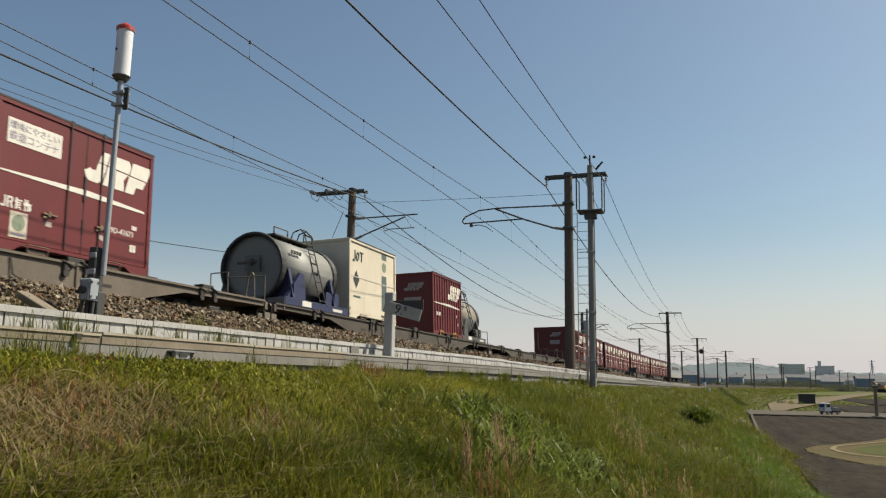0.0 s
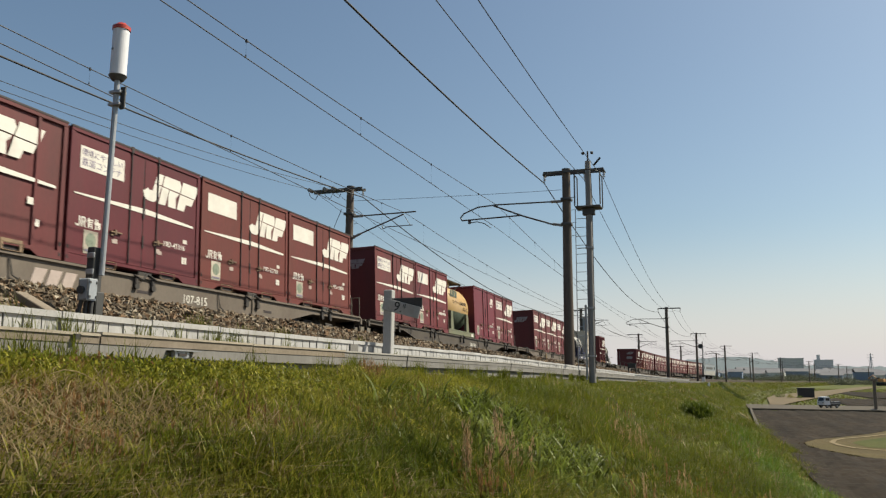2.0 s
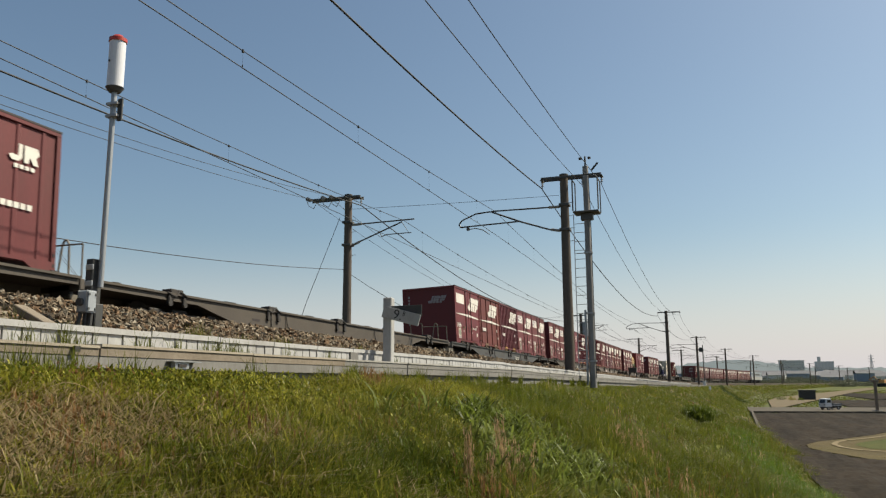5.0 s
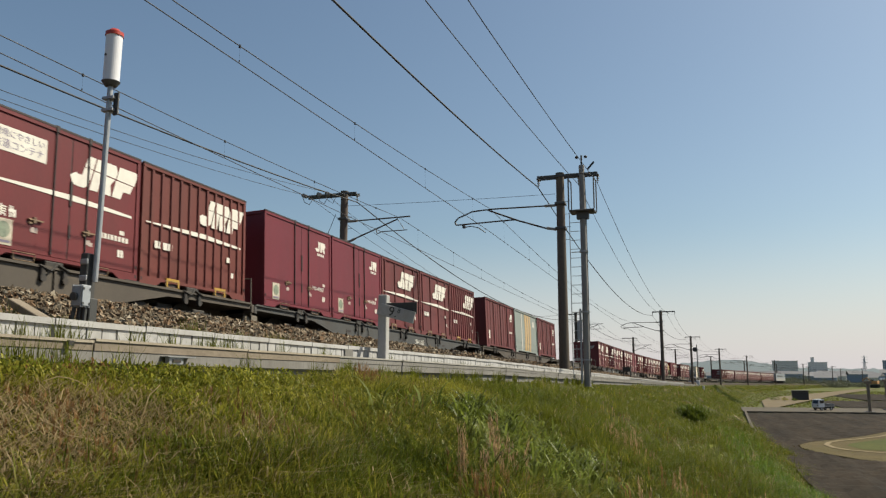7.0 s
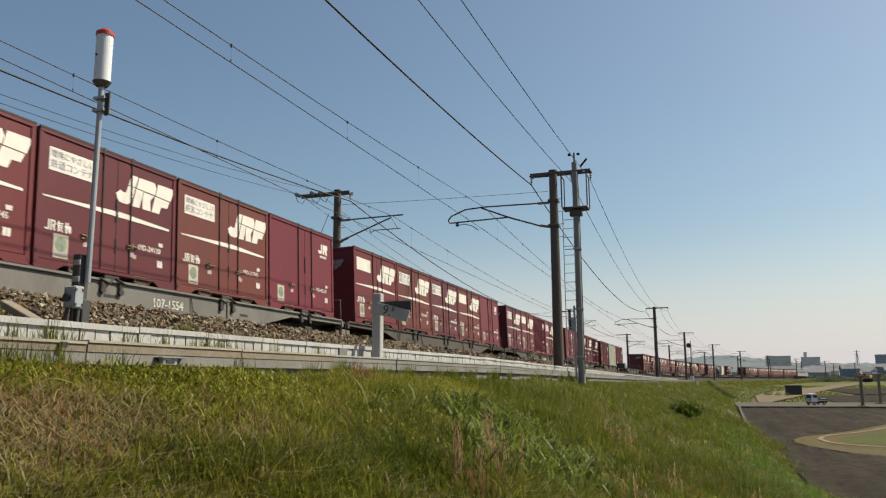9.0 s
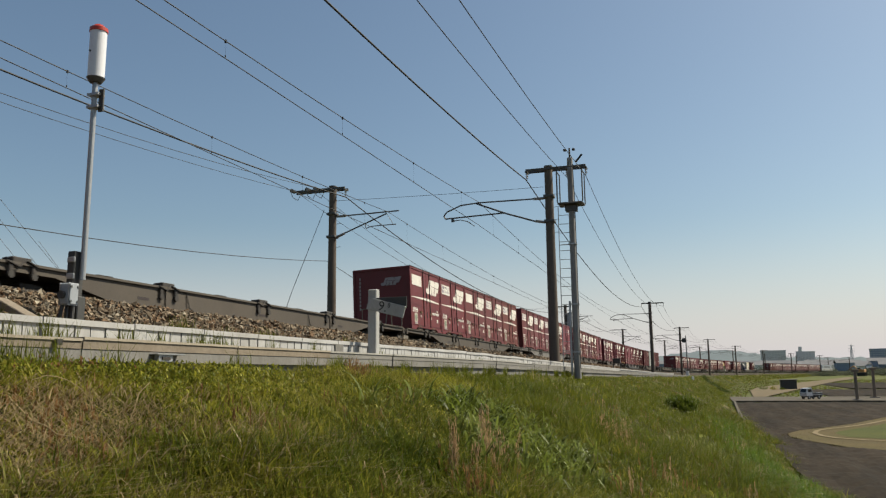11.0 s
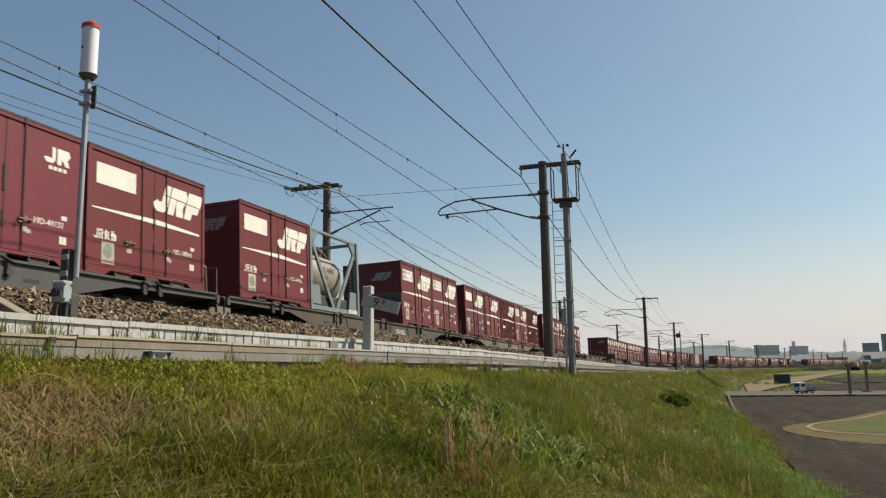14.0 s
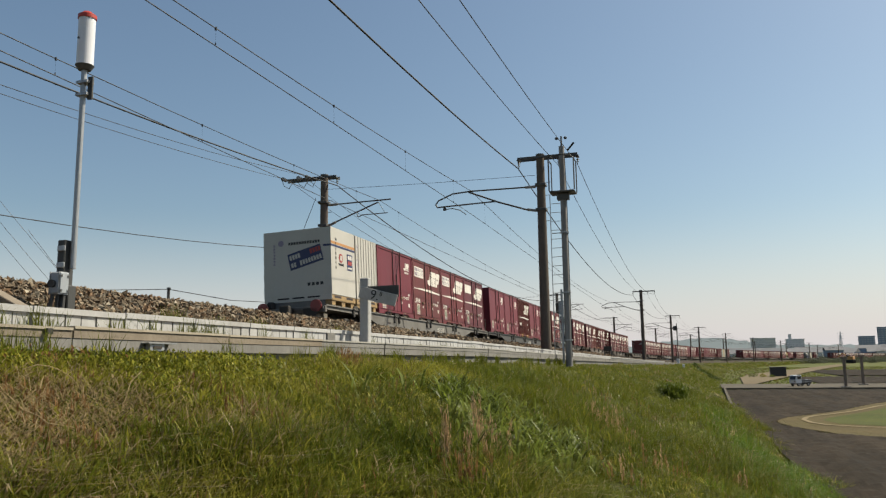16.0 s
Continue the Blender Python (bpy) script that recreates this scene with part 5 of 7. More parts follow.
def span_points(o0, z0, sag, n=14, zig=0.0, tight=2.0):
    """A line that hangs from pole to pole; it sags more in the longer spans."""
    pts = []
    for i, (a, b) in enumerate(zip(POLES_AT, POLES_AT[1:])):
        drop = sag * ((b - a) / 49.8) ** tight
        for k in range(n):
            u = k / n
            zg = zig * ((1 - u) * (-1) ** i + u * (-1) ** (i + 1))
            pts.append(on_track(a + (b - a) * u, o0 + zg, z0 - 4 * drop * u * (1 - u)))
    return pts


for centre, zg, low_z, high_z in ((0.0, 0.1, 4.97, 5.92), (TRACK_2, -0.15, 5.06, 6.0)):
    wire("contact_wire", span_points(centre, low_z, 0.02, zig=zg), 0.0105, "thin dark copper contact wire over the track")
    wire("messenger_wire", span_points(centre, high_z, 0.68, zig=zg, tight=0.0), 0.0105, "dark sagging messenger wire over the track")
    for i, (a, b) in enumerate(zip(POLES_AT[:5], POLES_AT[1:])):
        for k in range(12):
            s = a + 2.2 + 5.0 * k if i else b - 2.4 - 5.0 * k
            u = (s - a) / (b - a)
            if not 0.02 < u < 0.98:
                continue
            zz = high_z - 2.72 * u * (1 - u)
            g = zg * ((1 - u) * (-1) ** i + u * (-1) ** (i + 1))
            h = put("dropper", bpy.data.meshes.new("dropper"), WIRE)
            bm = bmesh.new()
            top, low = on_track(s, centre + g, zz), on_track(s, centre + g, low_z)
            rod(bm, low, top, 0.0018, sides=4)
            rod(bm, low, low + Vector((0, 0, 0.04)), 0.012, sides=6)
            rod(bm, top - Vector((0, 0, 0.035)), top + Vector((0, 0, 0.025)), 0.024, sides=6)
            bm.to_mesh(h.data)
            bm.free()
            tagged(h, "short dropper wire with dark clamp", "wire", "droppers")
for o, z, sag, r, tight in ((5.73, 6.74, 0.93, 0.023, 2), (7.3, 6.74, 0.93, 0.0115, 2), (8.03, 6.74, 0.93, 0.0115, 2), (-2.0, 6.7, 1.13, 0.022, 3),
                            (-4.4, 7.16, 1.37, 0.009, 2), (-3.65, 7.3, 1.62, 0.009, 2), (-2.86, 4.03, 1.66, 0.012, 2)):
    wire("feeder_wire", span_points(o, z, sag, tight=tight, n=22), r, "dark sagging feeder cable between line poles", CABLE)


# ---- locomotive ----
LOCO_GREY = material("locomotive_pale_blue_grey", (0.244, 0.281, 0.311), 0.45, vary=0.06, scale=1, bump=0.03, dirt=(0.185, 0.178, 0.163))
LOCO_WHITE = material("locomotive_white_band", (0.36, 0.35, 0.32), 0.45, vary=0.06, scale=1, bump=0.03)
GLASS_DARK = material("dark_window_glass", (0.0148, 0.0185, 0.0222), 0.08, vary=0.05, bump=0)


def locomotive():
    """A boxy electric locomotive, y from 0 to 17.6."""
    c = empty("locomotive")
    bm = bmesh.new()
    side = [(0.0, 0.95), (0.0, 2.2), (0.45, 3.35), (17.15, 3.35), (17.6, 2.2), (17.6, 0.95)]
    plate(bm, side[::-1], -1.4, 2.8)
    part("body", bm, LOCO_GREY, c, "pale blue-grey body")
    part("roof", boxes((-1.2, 1.2, 0.6, 17.0, 3.35, 3.5), bevel=0.04), STEEL_DARK, c)
    for x in (-1.415, 1.4):
        part("band", boxes((x, x + 0.015, 0.05, 17.55, 1.0, 1.9)), LOCO_WHITE, c, "white band")
        part("grille", boxes((x, x + 0.016, 4.0, 13.6, 2.3, 2.8)), STEEL_DARK, c)
        for y in (1.0, 15.9):
            part("cab_window", boxes((x, x + 0.018, y, y + 0.7, 2.3, 2.95)), GLASS_DARK, c)
    for y in (2.2, 8.8, 15.4):
        bg = part("bogie", boxes((-1.1, -0.95, y - 1.5, y + 1.5, 0.35, 0.8), (0.95, 1.1, y - 1.5, y + 1.5, 0.35, 0.8), (-1.0, 1.0, y - 0.3, y + 0.3, 0.4, 0.9), bevel=0.02), BOGIE, c)
        for dy in (-1.2, 1.2):
            bm = rod(bmesh.new(), (-0.65, y + dy, 0.56), (0.65, y + dy, 0.56), 0.56, sides=20)
            part("wheelset", bm, BOGIE, bg)
    for y in (3.2, 14.4):
        part("pantograph", rods([(-0.5, y - 0.9, 3.55), (-0.5, y + 0.5, 4.3), (-0.5, y - 0.1, 4.95)], [(0.5, y - 0.9, 3.55), (0.5, y + 0.5, 4.3), (0.5, y - 0.1, 4.95)],
                                [(-0.9, y - 0.1, 4.95), (0.9, y - 0.1, 4.95)], [(-0.6, y - 1.0, 3.52), (0.6, y - 1.0, 3.52)], r=0.035), STEEL_DARK, c)
        for dx in (-0.6, 0.6):
            part("roof_insulator", rod(bmesh.new(), (dx, y - 0.8, 3.48), (dx, y - 0.8, 3.7), 0.09, sides=10), PORCELAIN, c)
    for y, s in ((-0.35, -1), (17.6, 1)):
        part("coupler", boxes((-0.15, 0.15, y, y + 0.35, 0.75, 1.0), bevel=0.02), BOGIE, c)
    return tagged(c, "pale blue-grey and white boxy electric locomotive with pantographs", "locomotive")


moving.append((locomotive(), TAIL + PITCH * 24 - 0.6, 0.0))


def tail_disc(x):
    """A round red tail marker on the last wagon's end."""
    c = empty("tail_marker")
    part("disc", rod(bmesh.new(), (x, -0.6, 0.97), (x, -0.56, 0.97), 0.19, sides=24), TAIL_RED, c)
    part("bracket", boxes((x - 0.03, x + 0.03, -0.56, -0.5, 0.7, 1.02)), STEEL_DARK, c)
    return tagged(c, "round red tail marker disc on the last wagon", "marker", "tail markers")


for x in (-0.92, 0.92):
    moving.append((tail_disc(x), TAIL, 0.0))

# ---- trackside things ----
LAMP_WHITE = material("white_lamp_housing", (0.72, 0.72, 0.75), 0.35, vary=0.05, scale=4, bump=0.02)
LAMP_RED = material("red_lamp_cap", (0.444, 0.0444, 0.0222), 0.35, vary=0.05, bump=0)
GREY_BOX = material("pale_grey_painted_metal", (0.311, 0.333, 0.355), 0.5, vary=0.1, scale=5, bump=0.05, dirt=(0.185, 0.185, 0.178))
DARK_POST = material("dark_weathered_steel_and_shade", (0.0444, 0.0444, 0.0429), 0.7, vary=0.2, scale=4, bump=0.1)


def warning_light():
    """A tall warning light: pipe, white drum with red cap, junction box and post at its foot."""
    c = empty("warning_light", track_pose(3.02, 6.6, 0, False))
    lean = Matrix.Translation((0, 0, -0.75))
    c.matrix_world = c.matrix_world @ lean
    part("pole", rod(bmesh.new(), (0.02, 0, 0.7), (0.02, 0, 2.62), 0.026, sides=14), GALV, c)
    bm = bmesh.new()
    rod(bm, (0.02, 0, 2.62), (0.02, 0, 3.08), 0.076, sides=28)
    part("drum", bm, LAMP_WHITE, c, "white lamp drum")
    part("base_ring", rod(bmesh.new(), (0.02, 0, 2.575), (0.02, 0, 2.62), 0.055, 0.085, sides=28), STEEL_DARK, c)
    cap = rod(bmesh.new(), (0.02, 0, 3.08), (0.02, 0, 3.115), 0.084, sides=28)
    rod(cap, (0.02, 0, 3.115), (0.02, 0, 3.15), 0.078, 0.04, sides=28)
    part("cap", cap, LAMP_RED, c, "red domed cap")
    part("drum_lock", rod(bmesh.new(), (0.005, -0.07, 2.87), (0.003, -0.082, 2.87), 0.011, sides=10), STEEL_DARK, c)
    part("tag_plate", boxes((0.075, 0.13, -0.01, 0.01, 2.28, 2.5), bevel=0.003), DARK_POST, c)
    for z in (2.33, 2.45):
        part("pole_clamp", boxes((-0.03, 0.1, -0.045, 0.045, z - 0.012, z + 0.012)), GALV, c)
    part("foot_post", boxes((-0.1, -0.015, -0.07, 0.05, 0.1, 0.96), bevel=0.008), DARK_POST, c)
    part("foot_stub", boxes((-0.06, 0.03, -0.05, 0.05, 0.0, 0.55), bevel=0.008), DARK_POST, c)
    for z in (0.73, 0.88):
        part("clamp_bolt", boxes((-0.085, 0.0, -0.09, -0.07, z - 0.025, z + 0.025), bevel=0.006), GALV, c)
    bx = part("junction_box", boxes((-0.05, 0.05, -0.185, -0.075, 0.46, 0.655), bevel=0.012), GREY_BOX, c, "pale grey junction box")
    part("box_lid", boxes((0.05, 0.064, -0.18, -0.08, 0.465, 0.65), bevel=0.005), GREY_BOX, bx)
    part("box_knob", rod(bmesh.new(), (-0.01, -0.185, 0.55), (-0.01, -0.215, 0.55), 0.035, sides=14), DARK_POST, bx)
    part("box_rim", boxes((-0.052, -0.045, -0.187, -0.073, 0.458, 0.657), (0.046, 0.052, -0.187, -0.073, 0.458, 0.657)), GALV, bx)
    for x, y in ((0.066, -0.17), (0.066, -0.09)):
        part("box_screw", boxes((0.064, 0.07, y - 0.01, y + 0.01, 0.48, 0.5), (0.064, 0.07, y - 0.01, y + 0.01, 0.61, 0.63)), DARK_POST, bx)
    part("box_leg", rods([(-0.03, -0.16, 0.46), (-0.07, -0.2, 0.1)], [(0.03, -0.1, 0.46), (0.03, -0.12, 0.05)], r=0.018), DARK_POST, c)
    part("cable", rods([(0.0, -0.13, 0.46), (0.0, -0.14, 0.25), (-0.02, -0.15, 0.0)], r=0.01), DARK_POST, c)
    return tagged(c, "tall galvanised pole with white red-capped warning light and junction box", "warning light")


warning_light()


def board_by_ballast():
    """An old board lying against the ballast."""
    ob = part("board", boxes((-0.26, 0.28, -0.05, 0.05, -0.03, 0.03), bevel=0.006), CONCRETE_TAN, None)
    a, b = on_track(2.28, 6.5, -0.31), on_track(2.17, 6.93, -0.47)
    ob.matrix_world = Matrix.Translation((a + b) / 2) @ (b - a).to_track_quat("X", "Z").to_matrix().to_4x4()
    return tagged(ob, "short tan concrete beam lying on the ballast", "beam")


board_by_ballast()


def distance_post():
    """A white concrete post with a slanted board that reads 9 and a small 8."""
    c = empty("distance_post", track_pose(7.75, 7.42, -0.66, False))
    part("post", boxes((-0.065, 0.065, -0.065, 0.065, 0.06, 0.99), bevel=0.012), CONCRETE_WHITE, c)
    tilt = Matrix.Translation((-0.02, -0.075, 0.78)) @ pose(0, 0, 0, 0, 15, 0)
    board = part("board", boxes((-0.04, 0.54, -0.012, 0.012, -0.085, 0.085), bevel=0.004), CONCRETE_WHITE, c, "slanted white distance board")
    board.data.transform(tilt)
    # the second board's back lies in shade, painted by this dark colour
    part("rear_board", boxes((0.03, 0.53, -0.056, -0.04, 0.7, 0.865), bevel=0.003), DARK_POST, c, "back of a second board, its shade put in a dark colour")
    face = tilt @ Matrix(((1, 0, 0, 0.13), (0, 0, -1, -0.013), (0, 1, 0, -0.06), (0, 0, 0, 1)))
    lettering("9.", 0.145, face, BLACK_INK, board)
    lettering("8", 0.07, Matrix.Translation((0.15, 0, 0.03)) @ face, BLACK_INK, board)
    return tagged(c, "white concrete distance post with a small board reading 9 8", "distance post")


distance_post()


MAST_GREY = material("mast_grey_concrete", (0.25, 0.24, 0.23), 0.8, vary=0.15, scale=1.2, fine=30, bump=0.15, dirt=(0.104, 0.0888, 0.074), dirt_amount=0.5, stretch=(1, 1, 0.25))


def aerial_mast():
    """A concrete mast with a platform cage, rungs and a pair of small horns on top."""
    c = empty("mast", track_pose(23.0, 8.0, -0.85, False))
    part("mast_pole", rod(bmesh.new(), (0, 0, -0.1), (0, 0, 7.25), 0.115, 0.095, sides=18), MAST_GREY, c)
    part("top_pipe", rod(bmesh.new(), (0, 0, 7.2), (0, 0, 7.6), 0.03, sides=8), STEEL_DARK, c)
    for x in (-0.16, 0.14):
        part("horn", boxes((x - 0.05, x + 0.05, -0.05, 0.05, 7.5, 7.58), bevel=0.02), DARK_POST, c)
    part("platform", boxes((-0.42, 0.42, -0.3, 0.3, 5.62, 5.68), (-0.2, 0.2, -0.12, 0.12, 5.4, 5.62), bevel=0.015), STEEL_DARK, c)
    for sx in (-1, 1):
        part("cage_rail", rods([(sx * 0.42, -0.3, 5.68), (sx * 0.42, -0.3, 6.75), (sx * 0.3, -0.3, 6.85), (0, -0.3, 6.9)], r=0.02), STEEL_DARK, c)
        part("cage_rail", rods([(sx * 0.42, 0.3, 5.68), (sx * 0.42, 0.3, 6.75), (sx * 0.42, -0.3, 6.75)], r=0.02), STEEL_DARK, c)
        part("cage_panel", boxes((sx * 0.42 - 0.02, sx * 0.42 + 0.02, -0.3, -0.25, 5.7, 6.8)), STEEL_DARK, c)
    part("ladder_rail", rods([(-0.45, 0, 0.3), (-0.45, 0, 5.6)], r=0.014), GALV, c)
    for k in range(17):
        part("rung", rods([(-0.45, 0, 0.5 + 0.3 * k), (-0.1, 0, 0.5 + 0.3 * k)], r=0.01), GALV, c)
    for z in (0.75, 2.3, 4.3):
        part("band", rod(bmesh.new(), (0, 0, z - 0.025), (0, 0, z + 0.025), 0.145, sides=18), GALV, c)
        part("spur", rods([(0, 0, z), (-0.42, 0.02, z)], r=0.015), GALV, c)
    part("conduit", rods([(-0.16, -0.1, 0.0), (-0.16, -0.1, 2.4)], r=0.035), GALV, c)
    part("cable", rods([(0.1, -0.08, 7.0), (0.13, -0.1, 5.7), (0.12, -0.1, 0.2)], r=0.012), WIRE, c)
    part("stay_insulator", rods([(0.2, 0, 7.1), (0.42, 0, 7.35)], r=0.035), DARK_POST, c)
    return tagged(c, "grey concrete mast with small platform cage and ladder rungs", "mast")


aerial_mast()


def signal(s, o):
    """A railway signal: slim mast, dark round disc and ladder."""
    c = empty("signal", track_pose(s, o, -0.4, False))
    part("mast", rod(bmesh.new(), (0, 0, -0.3), (0, 0, 6.5), 0.09, 0.07, sides=12), STEEL_DARK, c)
    part("disc", rod(bmesh.new(), (-0.3, -0.1, 5.7), (-0.3, 0.1, 5.7), 0.4, sides=24), DARK_POST, c, "dark round signal disc")
    part("ladder", rods([(0.25, 0.1, 0.2), (0.12, 0.1, 5.8)], r=0.02), GALV, c)
    part("cabinet", boxes((-0.25, 0.25, -0.8, -0.4, -0.3, 0.55), bevel=0.02), LAMP_WHITE, c)
    return tagged(c, "slim railway signal mast with dark round disc and cabinet", "signal")


signal(138.0, 7.0)


def relay_box():
    c = empty("relay_box", track_pose(48.2, 6.75, -0.5, False))
    part("cabinet", boxes((-0.24, 0.24, -0.2, 0.2, 0.5, 0.76), bevel=0.02), DARK_POST, c)
    part("lid", boxes((-0.28, 0.28, -0.24, 0.24, 0.76, 0.8), bevel=0.01), DARK_POST, c)
    for x in (-0.22, 0.22):
        part("leg", boxes((x - 0.03, x + 0.03, -0.05, 0.05, -0.25, 0.5)), DARK_POST, c)
    return tagged(c, "dark steel relay cabinet on short legs", "cabinet")


relay_box()


def transformer():
    """A grey transformer case on the far line pole."""
    c = empty("transformer", track_pose(85.6, -2.66, 0, False))
    part("case", boxes((0.2, 0.75, -0.3, 0.3, 4.2, 6.3), bevel=0.03), GREY_BOX, c)
    part("arm", boxes((-0.1, 0.8, -0.05, 0.05, 6.3, 6.4), (-0.1, 0.8, -0.05, 0.05, 4.1, 4.2)), STEEL_DARK, c)
    return tagged(c, "grey transformer case hung on a line pole", "transformer")


transformer()

# cross-span wire, guy, strain insulators and far lines
wire("span_wire", [on_track(26.8, -2.5 + 8.9 * u, 6.58 - 0.17 * u - 0.12 * u * (1 - u)) for u in np.linspace(0, 1, 9)], 0.008, "thin wire spanned across the tracks between poles")
wire("guy_wire", [on_track(26.6, -2.9, 6.2), on_track(25.5, -3.8, 2.6), on_track(24.5, -4.6, -1.2)], 0.012, "dark guy wire from the line pole to the ground")


def strain_set(s):
    for o in (-4.42, -3.7, -3.3):
        c = empty("strain_insulator", track_pose(s, o, 7.12, False))
        for k in range(4):
            part("disc", rod(bmesh.new(), (0, -0.3 + 0.09 * k, 0), (0, -0.25 + 0.09 * k, 0), 0.085, 0.04, sides=10), PORCELAIN, c)
        part("jumper", rods([(0, -0.4, 0), (0.05, -0.25, -0.3), (0.1, 0.1, -0.35), (0.1, 0.35, -0.05)], r=0.012), WIRE, c)
        tagged(c, "porcelain strain insulator with a hanging jumper wire", "insulator", "strain insulators")


strain_set(26.8)


def far_wire(az0, az1, z0, z1, d, sag, r=0.05):
    a = Vector((EYE[0] + d * math.sin(radians(az0)), EYE[1] + d * math.cos(radians(az0)), z0))
    b = Vector((EYE[0] + d * math.sin(radians(az1)), EYE[1] + d * math.cos(radians(az1)), z1))
    wire("power_line", [a.lerp(b, u) - Vector((0, 0, 4 * sag * u * (1 - u))) for u in np.linspace(0, 1, 14)], r, "thin dark power line far beyond the tracks")


for az0, el0, az1, el1 in ((-50, 13.1, -41, 2.4), (-50, 11.9, -41, 1.1), (-50, 10.8, -42, 1.2), (-46, 8.6, -40, 1.0)):
    far_wire(az0, az1, EYE[2] + 120 * math.tan(radians(el0)), EYE[2] + 120 * math.tan(radians(el1)), 120, 0.3, 0.03)


def hand_rope():
    """Short dark posts with a rope on the far shoulder."""
    for s, o, z in ((4.5, -3.3, 0.75), (17.0, -2.9, 0.9), (28.5, -3.3, 1.1)):
        c = part("rope_post", rod(bmesh.new(), (0, 0, -1.7), (0, 0, 0.6), 0.045, sides=10), DARK_POST, None)
        part("post_cap", rod(bmesh.new(), (0, 0, 0.57), (0, 0, 0.62), 0.062, sides=10), DARK_POST, c)
        c.matrix_world = track_pose(s, o, z, False)
        tagged(c, "short dark post of a rope fence on the far shoulder", "post", "rope posts")
    wire("rope", [on_track(4.5, -3.3, 1.2), on_track(9, -3.1, 0.95), on_track(13.3, -2.95, 1.1), on_track(17.0, -2.9, 1.47), on_track(20.5, -3.0, 1.42), on_track(24, -3.15, 1.6), on_track(28.5, -3.3, 1.65)], 0.012, "thin dark rope between short posts")


hand_rope()

# ---- vegetation ----


def leaf_material(name, color, vary=0.3, tip=None, island=0.22):
    m = material(name, color, 0.45, vary=vary, scale=0.9, fine=9, bump=0, island=island, dirt=tip or color, dirt_amount=0.6)
    n, l = m.node_tree.nodes, m.node_tree.links
    b = n["Principled BSDF"]
    b.inputs["Specular IOR Level"].default_value = 0.13
    tr = n.new("ShaderNodeBsdfTranslucent")
    mix = n.new("ShaderNodeMixShader")
    mix.inputs[0].default_value = 0.42
    l.new(b.inputs["Base Color"].links[0].from_socket, tr.inputs["Color"])
    l.new(b.outputs[0], mix.inputs[1])
    l.new(tr.outputs[0], mix.inputs[2])
    l.new(mix.outputs[0], n["Material Output"].inputs["Surface"])
    return m


GRASS = [leaf_material("fresh_grass", (0.132, 0.15, 0.018), tip=(0.19, 0.186, 0.034)), leaf_material("yellow_green_grass", (0.262, 0.25, 0.036), tip=(0.31, 0.272, 0.075), island=0.45),
         leaf_material("dry_straw", (0.33, 0.25, 0.14), tip=(0.4, 0.33, 0.21), island=0.4), leaf_material("reddish_weed", (0.21, 0.115, 0.05), tip=(0.27, 0.165, 0.085)),
         leaf_material("deep_green_grass", (0.095, 0.128, 0.016), tip=(0.15, 0.168, 0.032)),
         leaf_material("bright_fresh_grass", (0.115, 0.185, 0.022), tip=(0.16, 0.215, 0.035))]


RUSSET = leaf_material("russet_sorrel", (0.29, 0.16, 0.07), tip=(0.36, 0.23, 0.115))
SEED_BROWN = leaf_material("brown_seed_heads", (0.48, 0.32, 0.18), tip=(0.54, 0.4, 0.25))


def blades(name, base, heading, length, width, lean, mat, label, curl=0.6):
    """Grass blades as three bent faces each."""
    n = len(length)
    d = np.stack([np.cos(heading), np.sin(heading), np.zeros(n)], 1)
    side = np.stack([-np.sin(heading), np.cos(heading), np.zeros(n)], 1) * (width * 0.5)[:, None]
    upv = np.array([0, 0, 1.0])
    m1 = base + upv * (length * 0.5)[:, None] + d * (length * lean * 0.25)[:, None]
    m2 = base + upv * (length * (0.95 - 0.3 * lean * curl))[:, None] + d * (length * lean * (0.6 + 0.4 * curl))[:, None]
    v = np.stack([base - side, base + side, m1 + side * 0.8, m1 - side * 0.8, m2], 1).reshape(-1, 3)
    k = 5 * np.arange(n)[:, None]
    quads, tris = (k + np.array([0, 1, 2, 3])), (k + np.array([3, 2, 4]))
    me = bpy.data.meshes.new(name)
    me.vertices.add(len(v))
    me.vertices.foreach_set("co", v.ravel())
    loops = np.concatenate([quads, tris], 1).ravel()
    me.loops.add(len(loops))
    me.loops.foreach_set("vertex_index", loops.astype(np.int32))
    me.polygons.add(2 * n)
    starts = (7 * np.arange(n)[:, None] + np.array([0, 4])).ravel()
    me.polygons.foreach_set("loop_start", starts.astype(np.int32))
    me.update(calc_edges=True)
    return tagged(put(name, me, mat), label, "grass", kind="stuff")


def patchiness(s, o, seed):
    r = np.random.default_rng(seed)
    out = np.zeros_like(s)
    for k in range(7):
        f = 0.35 * 1.55 ** k
        a = r.uniform(0, 6.28)
        out += np.sin(f * (s * math.cos(a) + o * math.sin(a)) + r.uniform(0, 6.28)) / (1 + 0.35 * k)
    return out / 2.2


def bump_at(s, o, spots):
    """Soft patches: spots of (station, offset, half length, half width, weight)."""
    return sum(w * np.exp(-((s - a) / ra) ** 2 - ((o - b) / rb) ** 2) for a, b, ra, rb, w in spots)


WORN = ((0.5, 8.65, 0.9, 0.36, 1.2), (1.3, 8.45, 0.6, 0.3, 0.8), (-0.3, 8.9, 0.5, 0.3, 0.9), (2.1, 8.95, 0.5, 0.25, 0.45))
